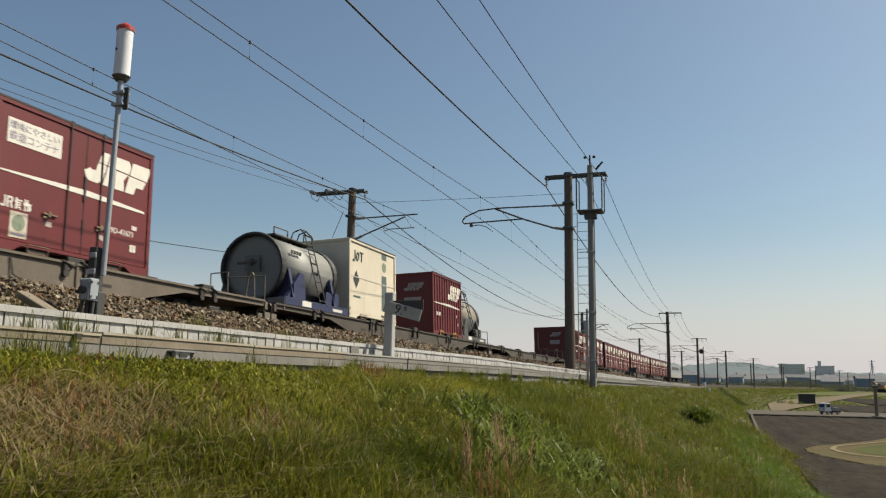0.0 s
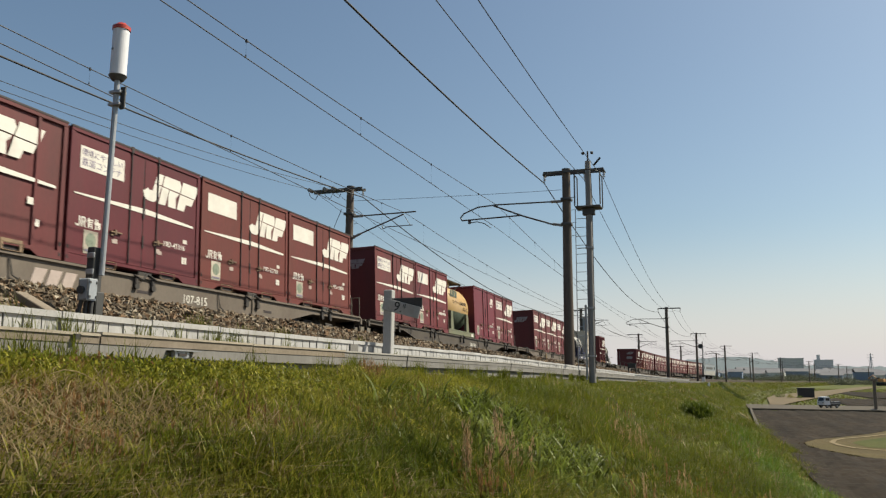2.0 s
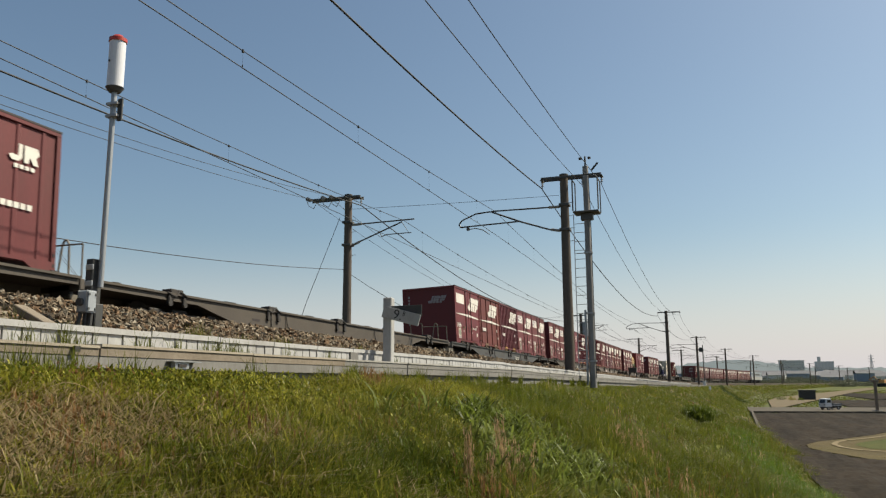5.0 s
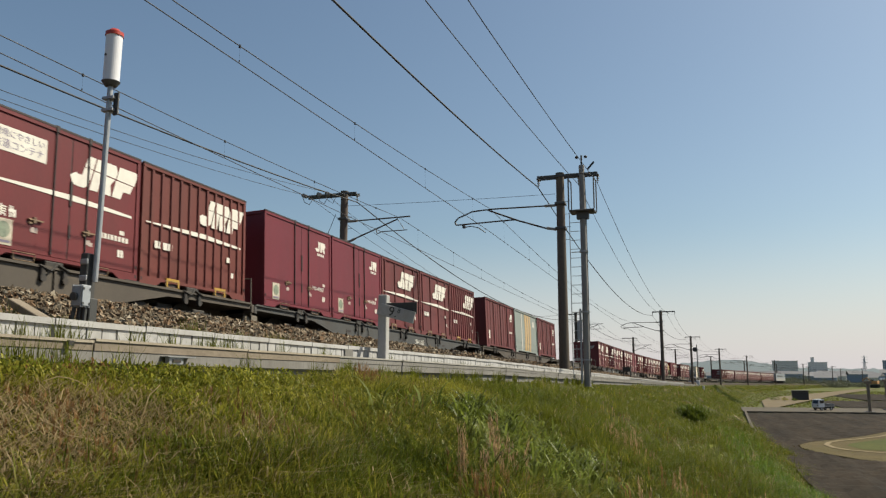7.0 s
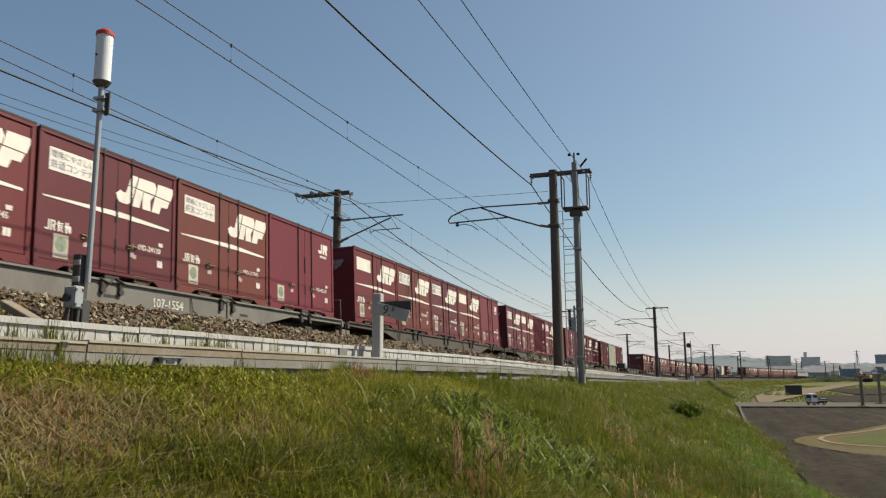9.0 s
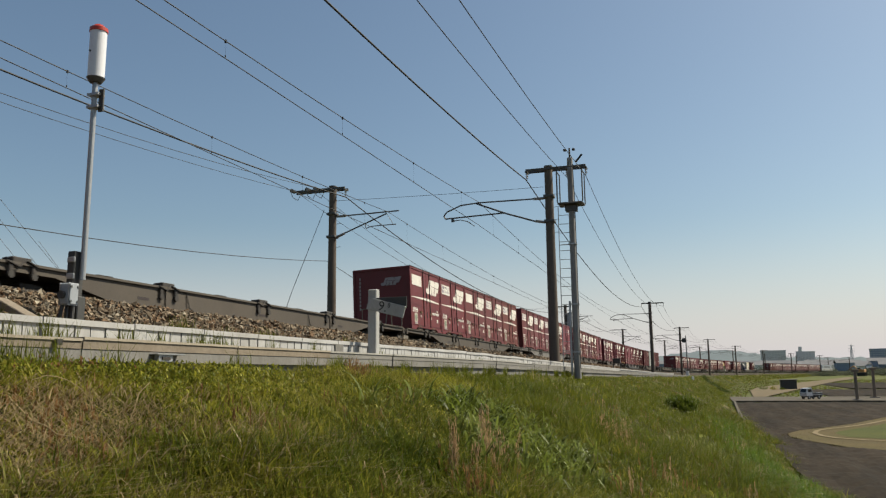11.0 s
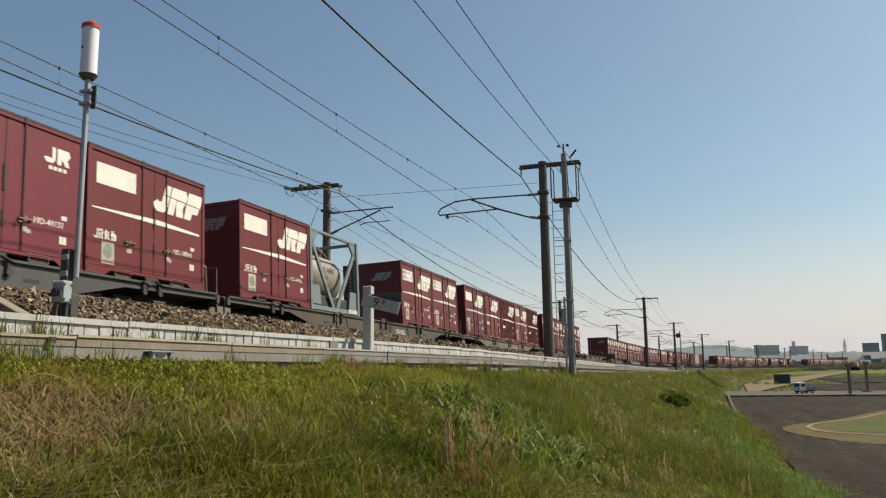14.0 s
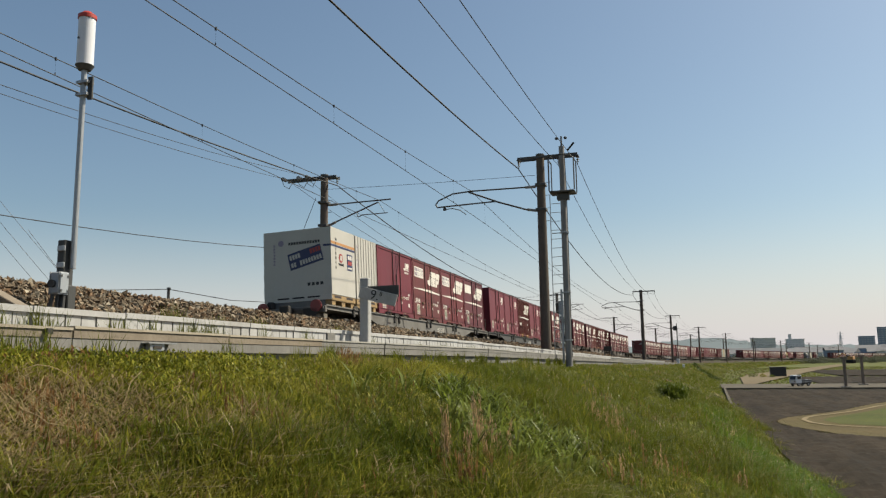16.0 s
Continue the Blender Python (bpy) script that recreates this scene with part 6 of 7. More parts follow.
YELLOW = ((1.0, 8.0, 1.6, 0.22, 0.8), (4.2, 8.05, 1.8, 0.3, 0.9), (8.6, 8.2, 1.7, 0.42, 1.7), (6.6, 8.1, 1.0, 0.25, 0.5), (2.2, 8.9, 0.7, 0.3, 0.35), (1.3, 9.55, 0.5, 0.2, 0.35))
FRESH = ((17.6, 13.2, 6.0, 0.7, 1.0), (28.0, 12.6, 8.0, 0.6, 0.8), (14.4, 13.9, 3.0, 0.6, 0.8))
DEEP = ((10.2, 10.2, 0.7, 0.22, 1.0), (11.4, 10.9, 0.6, 0.2, 0.9), (8.6, 11.2, 0.5, 0.2, 0.8), (14.5, 10.0, 0.9, 0.25, 0.8), (3.4, 9.5, 1.5, 0.55, 1.0), (6.2, 8.6, 0.9, 0.35, 0.6), (0.1, 9.25, 0.5, 0.22, 0.6), (1.6, 9.2, 0.5, 0.3, 0.5), (12.5, 8.5, 3.0, 0.5, 0.5), (7.6, 10.9, 1.5, 0.4, 0.4))
REEDS = ((6.6, 9.25, 1.3, 0.42, 1.0), (4.9, 10.1, 1.3, 0.45, 1.0), (6.4, 10.35, 0.9, 0.35, 0.7))


def slope_grass():
    """Tufts: each has its own kind, height and bend."""
    rng = np.random.default_rng(11)
    c1, c2, c3, c4 = 17000, 9000, 4200, 4500
    cs = np.concatenate([-0.9 + 14.4 * rng.uniform(0, 1, c1) ** 1.35, rng.uniform(13, 48, c2), rng.uniform(48, 150, c3), rng.uniform(150, 430, c4)])
    co = np.concatenate([rng.uniform(0, 1, c1), rng.uniform(0, 1, c2), rng.uniform(0, 1, c3), rng.uniform(-0.1, 1.5, c4)])
    co = EDGE_O + 0.02 + co * np.interp(cs, [-1, 4, 13, 20, 150], [3.0, 4.4, 7.0, 7.4, 7.5])
    m = len(cs)
    mid, wide, tall, fine = patchiness(cs * 1.8, co * 1.8, 1), patchiness(cs * 0.6, co * 0.9, 2), patchiness(cs * 0.8, co * 1.4, 5), patchiness(cs * 3, co * 3, 9)
    worn, deep, reeds = np.clip(bump_at(cs, co, WORN), 0, 1), bump_at(cs, co, DEEP), bump_at(cs, co, REEDS)
    yellow = bump_at(cs, co, YELLOW) + np.interp(cs, [0, 3, 6, 9, 20], [0.52, 0.42, 0.14, 0.04, 0.0]) + 0.28 * np.clip(mid, -0.5, 1) + 0.22 * np.clip(wide, -0.5, 1)
    keep = rng.uniform(0, 1, m) > 0.5 * worn
    pick = rng.uniform(0, 1, m)
    kind = np.zeros(m, int)
    kind[pick < np.clip(yellow - 0.35 * deep, 0.03, 0.92)] = 1
    kind[pick > 0.985 - 0.3 * worn - 0.05 * np.clip(fine, 0, 1) - np.interp(cs, [0, 3, 5], [0.07, 0.06, 0]) * np.clip(0.6 + mid, 0, 1.5)] = 2
    kind[pick > 0.992 - 0.12 * worn - 0.03 * np.clip(mid, 0, 1)] = 3
    kind[(kind != 2) & (rng.uniform(0, 1, m) < bump_at(cs, co, FRESH))] = 5
    kind[(kind == 0) & (rng.uniform(0, 1, m) < np.clip(0.15 + 0.7 * deep + 0.25 * wide + 0.5 * reeds, 0, 0.9))] = 4
    high = rng.uniform(0.12, 0.27, m) * (1 + 0.55 * np.clip(tall, -0.8, 1)) * (1 + 0.5 * np.clip(fine, -0.8, 1)) * (1 - 0.65 * worn) * (1 + 0.35 * np.clip(deep + reeds, 0, 1))
    high *= np.interp(cs, [0, 3, 6, 20, 48, 150, 300], [0.5, 0.66, 0.9, 0.9, 1.05, 1.4, 2.3]) * np.interp(co, [EDGE_O, EDGE_O + 0.2, EDGE_O + 0.9], [0.6, 0.75, 1.0])
    per = np.where(keep, np.where(cs < 13, 16, 14), 3)
    ix = np.repeat(np.arange(m), per)
    n = len(ix)
    spread = np.interp(cs, [0, 13, 48, 150, 300], [0.06, 0.08, 0.16, 0.32, 0.8])[ix]
    s, o = cs[ix] + rng.normal(0, 1, n) * spread, co[ix] + rng.normal(0, 1, n) * spread
    o = np.where(s < 140, np.maximum(o, EDGE_O), o)
    p = grid_points(s, o, bank_z(s, o) - 0.02)
    kd = np.where(rng.uniform(0, 1, n) < 0.1, rng.choice([0, 0, 1, 4, 2], n), kind[ix])
    length = high[ix] * rng.uniform(0.45, 1.25, n)
    width = rng.uniform(0.004, 0.0105, n) * np.interp(s, [0, 4, 13, 48, 150, 300], [1.4, 1.3, 1.5, 3.2, 7, 20])
    bend = rng.uniform(0, 6.28, m)
    heading = np.where(rng.uniform(0, 1, n) < 0.5, bend[ix] + rng.normal(0, 0.6, n), rng.uniform(0, 6.28, n))
    lean = (0.15 + 1.9 * rng.uniform(0, 1, n) ** 1.2) * np.where(kd == 2, 1.5, 1.0) * (1 + 0.8 * worn[ix])
    lean = np.minimum(lean, 2.3)
    for k, (nm, label) in enumerate((("grass", "dense fresh green spring grass on the bank"), ("grass", "yellow-green flowering grass along the bank"), ("dry_grass", "pale dry grass stalks on the bank"),
                                     ("weeds", "low reddish weeds among the grass"), ("grass", "deep green lush grass on the bank"), ("grass", "bright fresh green grass at the foot of the bank"))):
        q = kd == k
        blades(nm, p[q], heading[q], length[q], width[q], lean[q], GRASS[k], label)


slope_grass()


def near_grass():
    """Grass round and behind the standpoint."""
    rng = np.random.default_rng(77)
    m = 10000
    cs, co = rng.uniform(-16, 8, m), rng.uniform(EDGE_O + 0.05, 14.2, m)
    bare = (np.abs(cs - np.interp(co, [7, 14], [-2.9, -2.4])) < 0.4) & (np.abs(co - 11.9) < 0.4)
    seen = (cs > -0.9) & (co < EDGE_O + np.interp(cs, [-1, 4, 13], [3.0, 4.2, 6.4]))
    keep = ~(bare | seen)
    cs, co = cs[keep], co[keep]
    ix = np.repeat(np.arange(len(cs)), 14)
    n = len(ix)
    s, o = cs[ix] + rng.normal(0, 0.07, n), np.maximum(co[ix] + rng.normal(0, 0.07, n), EDGE_O)
    p = grid_points(s, o, bank_z(s, o) - 0.02)
    kind = (rng.uniform(0, 1, len(cs)) < 0.3 + 0.4 * patchiness(cs, co, 2))[ix]
    for q, m2, label in ((~kind, GRASS[0], "fresh green grass round the standpoint"), (kind, GRASS[1], "yellow-green grass round the standpoint")):
        k = int(q.sum())
        blades("grass", p[q], rng.uniform(0, 6.28, k), rng.uniform(0.08, 0.22, k), rng.uniform(0.007, 0.015, k), rng.uniform(0.15, 1.9, k), m2, label)


near_grass()


def edge_tufts():
    """Weeds that stand in front of the trough and between trough and ballast."""
    rng = np.random.default_rng(5)
    centres = [(s, 7.68) for s in rng.uniform(0, 26, 60)] + [(s, 7.24) for s in (1.7, 2.0, 2.15, 2.9, 3.3, 3.8, 3.95, 4.1, 4.25, 4.4, 5.2, 6.3, 8.4, 10.5, 12.0, 14.0, 17.0)] + [(s, q) for s, q in ((2.2, 6.6), (4.6, 6.5), (4.75, 6.45), (5.4, 6.6), (6.2, 6.6), (6.35, 6.5), (6.5, 6.6), (8.0, 6.6), (9.0, 6.4), (11.0, 6.6), (13.0, 6.6), (18.0, 6.6))]
    s = np.concatenate([rng.normal(c[0], 0.09, 55) for c in centres])
    o = np.concatenate([rng.normal(c[1], 0.03, 55) for c in centres])
    o = np.where((o > 7.23) & (o < 7.66) & (np.repeat([c[1] for c in centres], 55) > 7.5), 7.67, o)
    n = len(s)
    z = np.where(o > 7.6, EDGE_Z - 0.02, np.where(o > 7.1, -0.72, bank_z(s, o)))
    blades("grass", grid_points(s, o, z), rng.uniform(0, 6.28, n), rng.uniform(0.1, 0.34, n), rng.uniform(0.004, 0.009, n), rng.uniform(0.1, 0.7, n), GRASS[0], "weedy grass tufts along the concrete edging")


edge_tufts()


def stalks(name, spots, height, spread, count, mat, label, head=0.35):
    """Upright stalks with ragged seed heads."""
    rng = np.random.default_rng(len(spots) + count)
    P, Hd, L, Wd, Ln = [], [], [], [], []
    for s, o in spots:
        for _ in range(count):
            a, b = s + rng.normal(0, spread), o + rng.normal(0, spread)
            h = height * rng.uniform(0.6, 1.1)
            base = grid_points(np.float64(a), np.float64(b), bank_z(a, b))
            P.append(base), Hd.append(rng.uniform(0, 6.28)), L.append(h), Wd.append(0.006), Ln.append(rng.uniform(0.02, 0.2))
            for _k in range(11):
                u = rng.uniform(1 - head * 1.6, 0.95)
                P.append(base + np.array([rng.normal(0, 0.007), rng.normal(0, 0.007), h * u])), Hd.append(rng.uniform(0, 6.28)), L.append(rng.uniform(0.03, 0.08)), Wd.append(0.0075), Ln.append(rng.uniform(0.05, 0.5))
    blades(name, np.array(P), np.array(Hd), np.array(L), np.array(Wd), np.array(Ln), mat, label)


stalks("seed_stalks", [(3.28, 10.02), (3.3, 10.04), (4.17, 10.02), (4.2, 10.05), (4.22, 10.02)], 0.56, 0.02, 6, SEED_BROWN, "tall dry brown seed stalks in the grass", 0.5)
stalks("seed_stalks", [(4.49, 10.1), (4.45, 10.16), (3.42, 10.16), (4.71, 10.2), (3.9, 10.2)], 0.4, 0.02, 4, SEED_BROWN, "dry brown seed stalks in the grass", 0.5)
stalks("sorrel", [(3.3, 10.1), (4.2, 10.4), (3.9, 10.4)], 0.22, 0.09, 5, GRASS[3], "reddish sorrel seed stalks in the grass", 0.5)
stalks("sorrel", [(5.95, 8.0), (5.8, 8.1), (6.1, 8.02), (5.85, 7.95)], 0.27, 0.07, 10, GRASS[3], "reddish sorrel stalks in the grass", 0.7)
stalks("sorrel", [(3.57, 9.0), (2.5, 8.55), (4.95, 8.9), (5.7, 8.75), (4.0, 8.6), (6.5, 9.0), (2.2, 8.9), (9.5, 9.4), (13.0, 10.8), (11.0, 11.2), (12.2, 9.2)], 0.2, 0.08, 5, GRASS[3], "reddish sorrel stalks in the grass", 0.6)


def arching_leaves(name, base, heading, length, width, arch, mat, label):
    """Long leaves of four faces each that rise, bend over and hang at the tip."""
    n = len(length)
    d = np.stack([np.cos(heading), np.sin(heading), np.zeros(n)], 1)
    side = np.stack([-np.sin(heading), np.cos(heading), np.zeros(n)], 1)
    p, rows = base.copy(), []
    for k, w in enumerate((0.5, 1.0, 0.95, 0.6, 0.06)):
        rows.append(np.stack([p - side * (0.5 * w * width)[:, None], p + side * (0.5 * w * width)[:, None]], 1))
        turn = 0.25 + arch * (k / 3.0) ** 1.3
        p = p + (length / 4)[:, None] * (np.array([0, 0, 1.0]) * np.cos(turn)[:, None] + d * np.sin(turn)[:, None])
    v = np.concatenate(rows, 1).reshape(-1, 3)
    quad = np.array([(2 * k, 2 * k + 1, 2 * k + 3, 2 * k + 2) for k in range(4)])
    f = (quad[None] + 10 * np.arange(n)[:, None, None]).reshape(-1, 4)
    return tagged(put(name, mesh(v, f.tolist()), mat), label, "grass", kind="stuff")


stalks("sorrel", [(2.96, 10.25), (3.02, 10.3), (3.96, 10.4), (4.05, 10.36), (6.16, 7.88), (6.3, 7.95), (3.6, 10.3)], 0.22, 0.05, 9, RUSSET, "russet sorrel heads in the grass", 0.5)
stalks("seed_stalks", [(9.88, 10.55), (9.7, 10.75), (9.8, 10.4), (6.45, 11.15), (7.59, 11.4), (10.31, 12.4), (16.5, 9.55), (9.4, 10.9)], 0.34, 0.12, 5, SEED_BROWN, "pale dry stalks scattered over the bank", 0.5)
stalks("sorrel", [(6.5, 11.1), (7.6, 11.35), (10.3, 12.3), (16.3, 9.6), (13.0, 11.0), (8.4, 11.5), (11.6, 12.2), (18.0, 10.4)], 0.24, 0.18, 7, RUSSET, "russet sorrel heads on the bank", 0.5)


def broad_tufts():
    """Arching broad pale-edged leaves in clumps."""
    rng = np.random.default_rng(31)
    spots = []
    while len(spots) < 85:
        a, b = rng.uniform(3.2, 8.4), rng.uniform(8.8, 10.9)
        if rng.uniform() < bump_at(a, b, REEDS):
            spots.append((a, b))
    per = 13
    s = np.concatenate([rng.normal(c[0], 0.09, per) for c in spots])
    o = np.concatenate([rng.normal(c[1], 0.07, per) for c in spots])
    n = len(s)
    arching_leaves("reeds", grid_points(s, o, bank_z(s, o) + rng.uniform(0.0, 0.08, n)), rng.uniform(0, 6.28, n), rng.uniform(0.28, 0.55, n), rng.uniform(0.014, 0.027, n), rng.uniform(0.9, 2.3, n), BROAD, "broad arching reed leaves on the bank")


BROAD = leaf_material("pale_broad_leaf", (0.12, 0.152, 0.024), tip=(0.25, 0.265, 0.09), island=0.6)
broad_tufts()


def low_weeds():
    """Short leafy yellow-green and reddish plants near the trough and on the worn ground."""
    rng = np.random.default_rng(41)
    n = 170000
    s, o = -0.9 + 10 * rng.uniform(0, 1, n) ** 1.3, EDGE_O + 0.03 + 2.3 * rng.uniform(0, 1, n)
    worn, red = np.clip(bump_at(s, o, WORN), 0, 1), bump_at(s, o, ((0.65, 8.8, 0.22, 0.12, 1.0), (0.9, 8.42, 0.25, 0.14, 0.7), (1.15, 8.9, 0.2, 0.1, 0.6), (1.6, 7.85, 0.4, 0.08, 0.5)))
    clump, tone = patchiness(s * 4, o * 4, 14), patchiness(s * 2.2, o * 2.2, 15)
    keep = rng.uniform(0, 1, n) < np.clip(0.3 + 0.9 * clump, 0.02, 1) * np.interp(o, [8.2, 9.2, 10.0], [1, 0.7, 0.3])
    s, o, worn, red, tone = s[keep], o[keep], worn[keep], red[keep], tone[keep]
    n = len(s)
    p = grid_points(s, o, bank_z(s, o) + rng.uniform(0.0, 0.11, n) * (1 - 0.6 * worn))
    pick = rng.uniform(0, 1, n)
    kind = np.where(pick < 0.75 * red, 3, np.where(pick < 0.75 * red + 0.12 * worn, 2, np.where(pick > 0.62 + 0.3 * tone, 0, 1)))
    for k, m, nm, label in ((0, GRASS[0], "weeds", "low green leafy weeds on the bank"), (1, GRASS[1], "weeds", "low yellow-green leafy weeds on the bank"), (2, GRASS[2], "dry_grass", "matted pale dry litter on the bank"), (3, GRASS[3], "weeds", "low reddish brown weeds on the bank")):
        q = kind == k
        c = int(q.sum())
        blades(nm, p[q], rng.uniform(0, 6.28, c), rng.uniform(0.02, 0.055, c), rng.uniform(0.008, 0.018, c), rng.uniform(0.6, 2.6, c), m, label)


low_weeds()


def litter():
    """Dry stems and blades that lie flat on the worn ground."""
    rng = np.random.default_rng(43)
    n = 30000
    s, o = -0.9 + 5.5 * rng.uniform(0, 1, n) ** 1.3, rng.uniform(7.9, 9.7, n)
    keep = rng.uniform(0, 1, n) < np.clip(bump_at(s, o, WORN), 0, 1) * 0.75 + 0.05
    s, o = s[keep], o[keep]
    n = len(s)
    p = grid_points(s, o, bank_z(s, o) + rng.uniform(0.01, 0.07, n))
    brown = rng.uniform(0, 1, n) < 0.62
    for q, m, label in ((brown, LITTER, "grey-brown dead grass lying on the worn bank"), (~brown, GRASS[2], "pale dry stems lying on the worn bank")):
        c = int(q.sum())
        long = rng.uniform(0.025, 0.07, c) * np.where(rng.uniform(0, 1, c) < 0.08, 2.5, 1.0)
        blades("dry_grass", p[q], rng.uniform(0, 6.28, c), long, rng.uniform(0.003, 0.007, c), rng.uniform(2.0, 5.0, c), m, label, 0.2)


LITTER = leaf_material("grey_brown_litter", (0.3, 0.23, 0.125), tip=(0.4, 0.32, 0.19))
litter()
stalks("sorrel", [(0.65, 8.78), (0.72, 8.86), (0.85, 8.45), (0.98, 8.4), (1.12, 8.88), (1.6, 7.86)], 0.06, 0.14, 13, RUSSET, "patch of low reddish sorrel on the worn bank", 0.6)
stalks("seed_stalks", [(9.6, 10.35), (10.0, 10.4), (10.5, 10.45), (10.9, 10.6)], 0.42, 0.1, 8, SEED_BROWN, "brown dry stalks in the grass of the bank", 0.55)


def ditch_weeds():
    """Dark rank growth along a ditch that runs down the far bank."""
    rng = np.random.default_rng(61)
    n = 2600
    u = rng.uniform(0, 1, n)
    s, o = np.interp(u, [0, 0.3, 0.65, 1], [156, 140, 128, 119]) + rng.normal(0, 0.7, n), np.interp(u, [0, 0.3, 0.65, 1], [8.0, 9.9, 12.2, 14.4]) + rng.normal(0, 0.12, n)
    blades("weeds", grid_points(s, o, bank_z(s, o)), rng.uniform(0, 6.28, n), rng.uniform(0.3, 0.75, n), rng.uniform(0.05, 0.1, n), rng.uniform(0.2, 1.0, n), SHRUB_LEAF, "dark rank weeds along a ditch down the bank")


SHRUB_LEAF = leaf_material("dark_shrub_leaf", (0.06, 0.082, 0.014), tip=(0.11, 0.13, 0.028))
ditch_weeds()


def bank_marker():
    """A small white boundary stone on the bank."""
    c = part("marker_stone", boxes((-0.16, 0.16, -0.12, 0.12, -0.2, 0.62), bevel=0.03), LAMP_WHITE, None)
    c.matrix_world = track_pose(121.7, 9.0, float(bank_z(121.7, 9.0)), False)
    tagged(c, "small white boundary stone standing in the bank's grass", "marker")


bank_marker()


def pale_clump():
    rng = np.random.default_rng(52)
    n = 70
    s, o = rng.normal(14.2, 0.3, n), rng.normal(11.75, 0.15, n)
    blades("weeds", grid_points(s, o, bank_z(s, o) + rng.uniform(0.1, 0.35, n)), rng.uniform(0, 6.28, n), rng.uniform(0.06, 0.14, n), rng.uniform(0.018, 0.04, n), rng.uniform(0.5, 1.6, n), PALE_LEAF, "pale silvery broad-leaved weeds on the bank")


PALE_LEAF = leaf_material("silvery_leaf", (0.19, 0.21, 0.06), tip=(0.3, 0.3, 0.13))
pale_clump()


def twig(points):
    cu = [on_track(s, o, bank_z(s, o) + z - 0.07) for s, o, z in points]
    line = bpy.data.curves.new("stem", "CURVE")
    line.dimensions, line.bevel_depth, line.bevel_resolution = "3D", 0.003, 1
    sp = line.splines.new("POLY")
    sp.points.add(len(cu) - 1)
    for q, c in zip(sp.points, cu):
        q.co = (*c, 1)
    tmp = bpy.data.objects.new("stem", line)
    me = bpy.data.meshes.new_from_object(tmp)
    bpy.data.objects.remove(tmp)
    ob = put("dry_stem", me, GRASS[2])
    tagged(ob, "pale dry bent stem lying on the grass", "stem", "dry stems")


twig([(1.02, 8.18, 0.16), (1.09, 8.21, 0.2), (1.16, 8.225, 0.2), (1.22, 8.24, 0.19), (1.27, 8.28, 0.17), (1.28, 8.33, 0.14), (1.26, 8.4, 0.12), (1.22, 8.46, 0.05)])
twig([(0.45, 8.79, 0.2), (0.49, 8.83, 0.2), (0.53, 8.86, 0.18), (0.7, 8.86, 0.16)])
twig([(0.04, 8.94, 0.18), (0.02, 9.03, 0.12)])
twig([(1.41, 8.56, 0.1), (1.55, 8.48, 0.16), (1.71, 8.37, 0.18), (1.96, 8.25, 0.2)])


def shrub(spot, size, count, mat, label, name="shrub"):
    rng = np.random.default_rng(int(spot[0] * 10))
    c = Vector(spot)
    th, ph = rng.uniform(0, 6.28, count), np.arccos(rng.uniform(-0.1, 1, count))
    r = size * rng.uniform(0.5, 1.0, count) * (0.75 + 0.3 * np.sin(3 * th + 1) * np.sin(2 * ph))
    p = np.stack([r * np.sin(ph) * np.cos(th), r * np.sin(ph) * np.sin(th), r * np.cos(ph) * 0.8], 1) + np.array(c)
    ob = empty(name, Matrix())
    bm = bmesh.new()
    for k in range(7):
        rod(bm, c - Vector((0, 0, size * 0.1)), Vector(p[k * 9]), size * 0.02, size * 0.008, sides=5)
    part("stems", bm, BOGIE, ob)
    lv = blades("leaves", p, rng.uniform(0, 6.28, count), rng.uniform(0.1, 0.22, count) * 0.8, rng.uniform(0.04, 0.09, count) * 0.45, rng.uniform(0.2, 1.4, count), mat, "")
    for key in ("label", "category", "kind"):
        if key in lv:
            del lv[key]
    lv.parent = ob
    return tagged(ob, label, "shrub")


for station, offset, size, count in ((27.0, 11.05, 0.66, 2400), (28.6, 10.8, 0.6, 1500)):
    b = on_track(station, offset)
    shrub((b.x, b.y, b.z + float(bank_z(station, offset)) + 0.15), size, count, GRASS[4], "dark green shrub on the grassy bank")

ROAD = material("farm_road_concrete", (0.1, 0.088, 0.072), 0.9, vary=0.15, scale=0.4, fine=4, bump=0.1, dirt=(0.074, 0.0629, 0.0444), dirt_amount=0.6)
DUST = material("trodden_dust", (0.15, 0.118, 0.078), 0.95, vary=0.15, scale=0.5, fine=5, bump=0.2, dirt=(0.0962, 0.0888, 0.0444), dirt_amount=0.6)
PALE_DUST = material("pale_trodden_dust", (0.22, 0.175, 0.11), 0.95, vary=0.2, scale=0.7, fine=6, bump=0.2, dirt=(0.15, 0.12, 0.06), dirt_amount=0.6)
DRY_MEADOW = material("dry_meadow", (0.09, 0.07, 0.034), 0.95, vary=0.3, scale=0.5, fine=6, bump=0.4, dirt=(0.085, 0.075, 0.028), dirt_amount=0.8)
PATCH_GREEN = material("short_patch_grass", (0.058, 0.07, 0.018), 0.95, vary=0.35, scale=0.35, fine=6, bump=0.4, dirt=(0.09, 0.08, 0.032), dirt_amount=0.6)
# ---- fields, farm road and what stands on them ----
def flat(name, outline, mat, lift, label, category, step=None):
    """A sheet over the field: outline of (x, y)."""
    bm = bmesh.new()
    vs = [bm.verts.new((x, y, float(field_z(y)) + lift)) for x, y in outline]
    bm.faces.new(vs)
    bmesh.ops.triangulate(bm, faces=bm.faces)
    bmesh.ops.recalc_face_normals(bm, faces=bm.faces)
    for f in bm.faces:
        if f.normal.z < 0:
            f.normal_flip()
    return tagged(part(name, bm, mat, None), label, category, kind="structure")


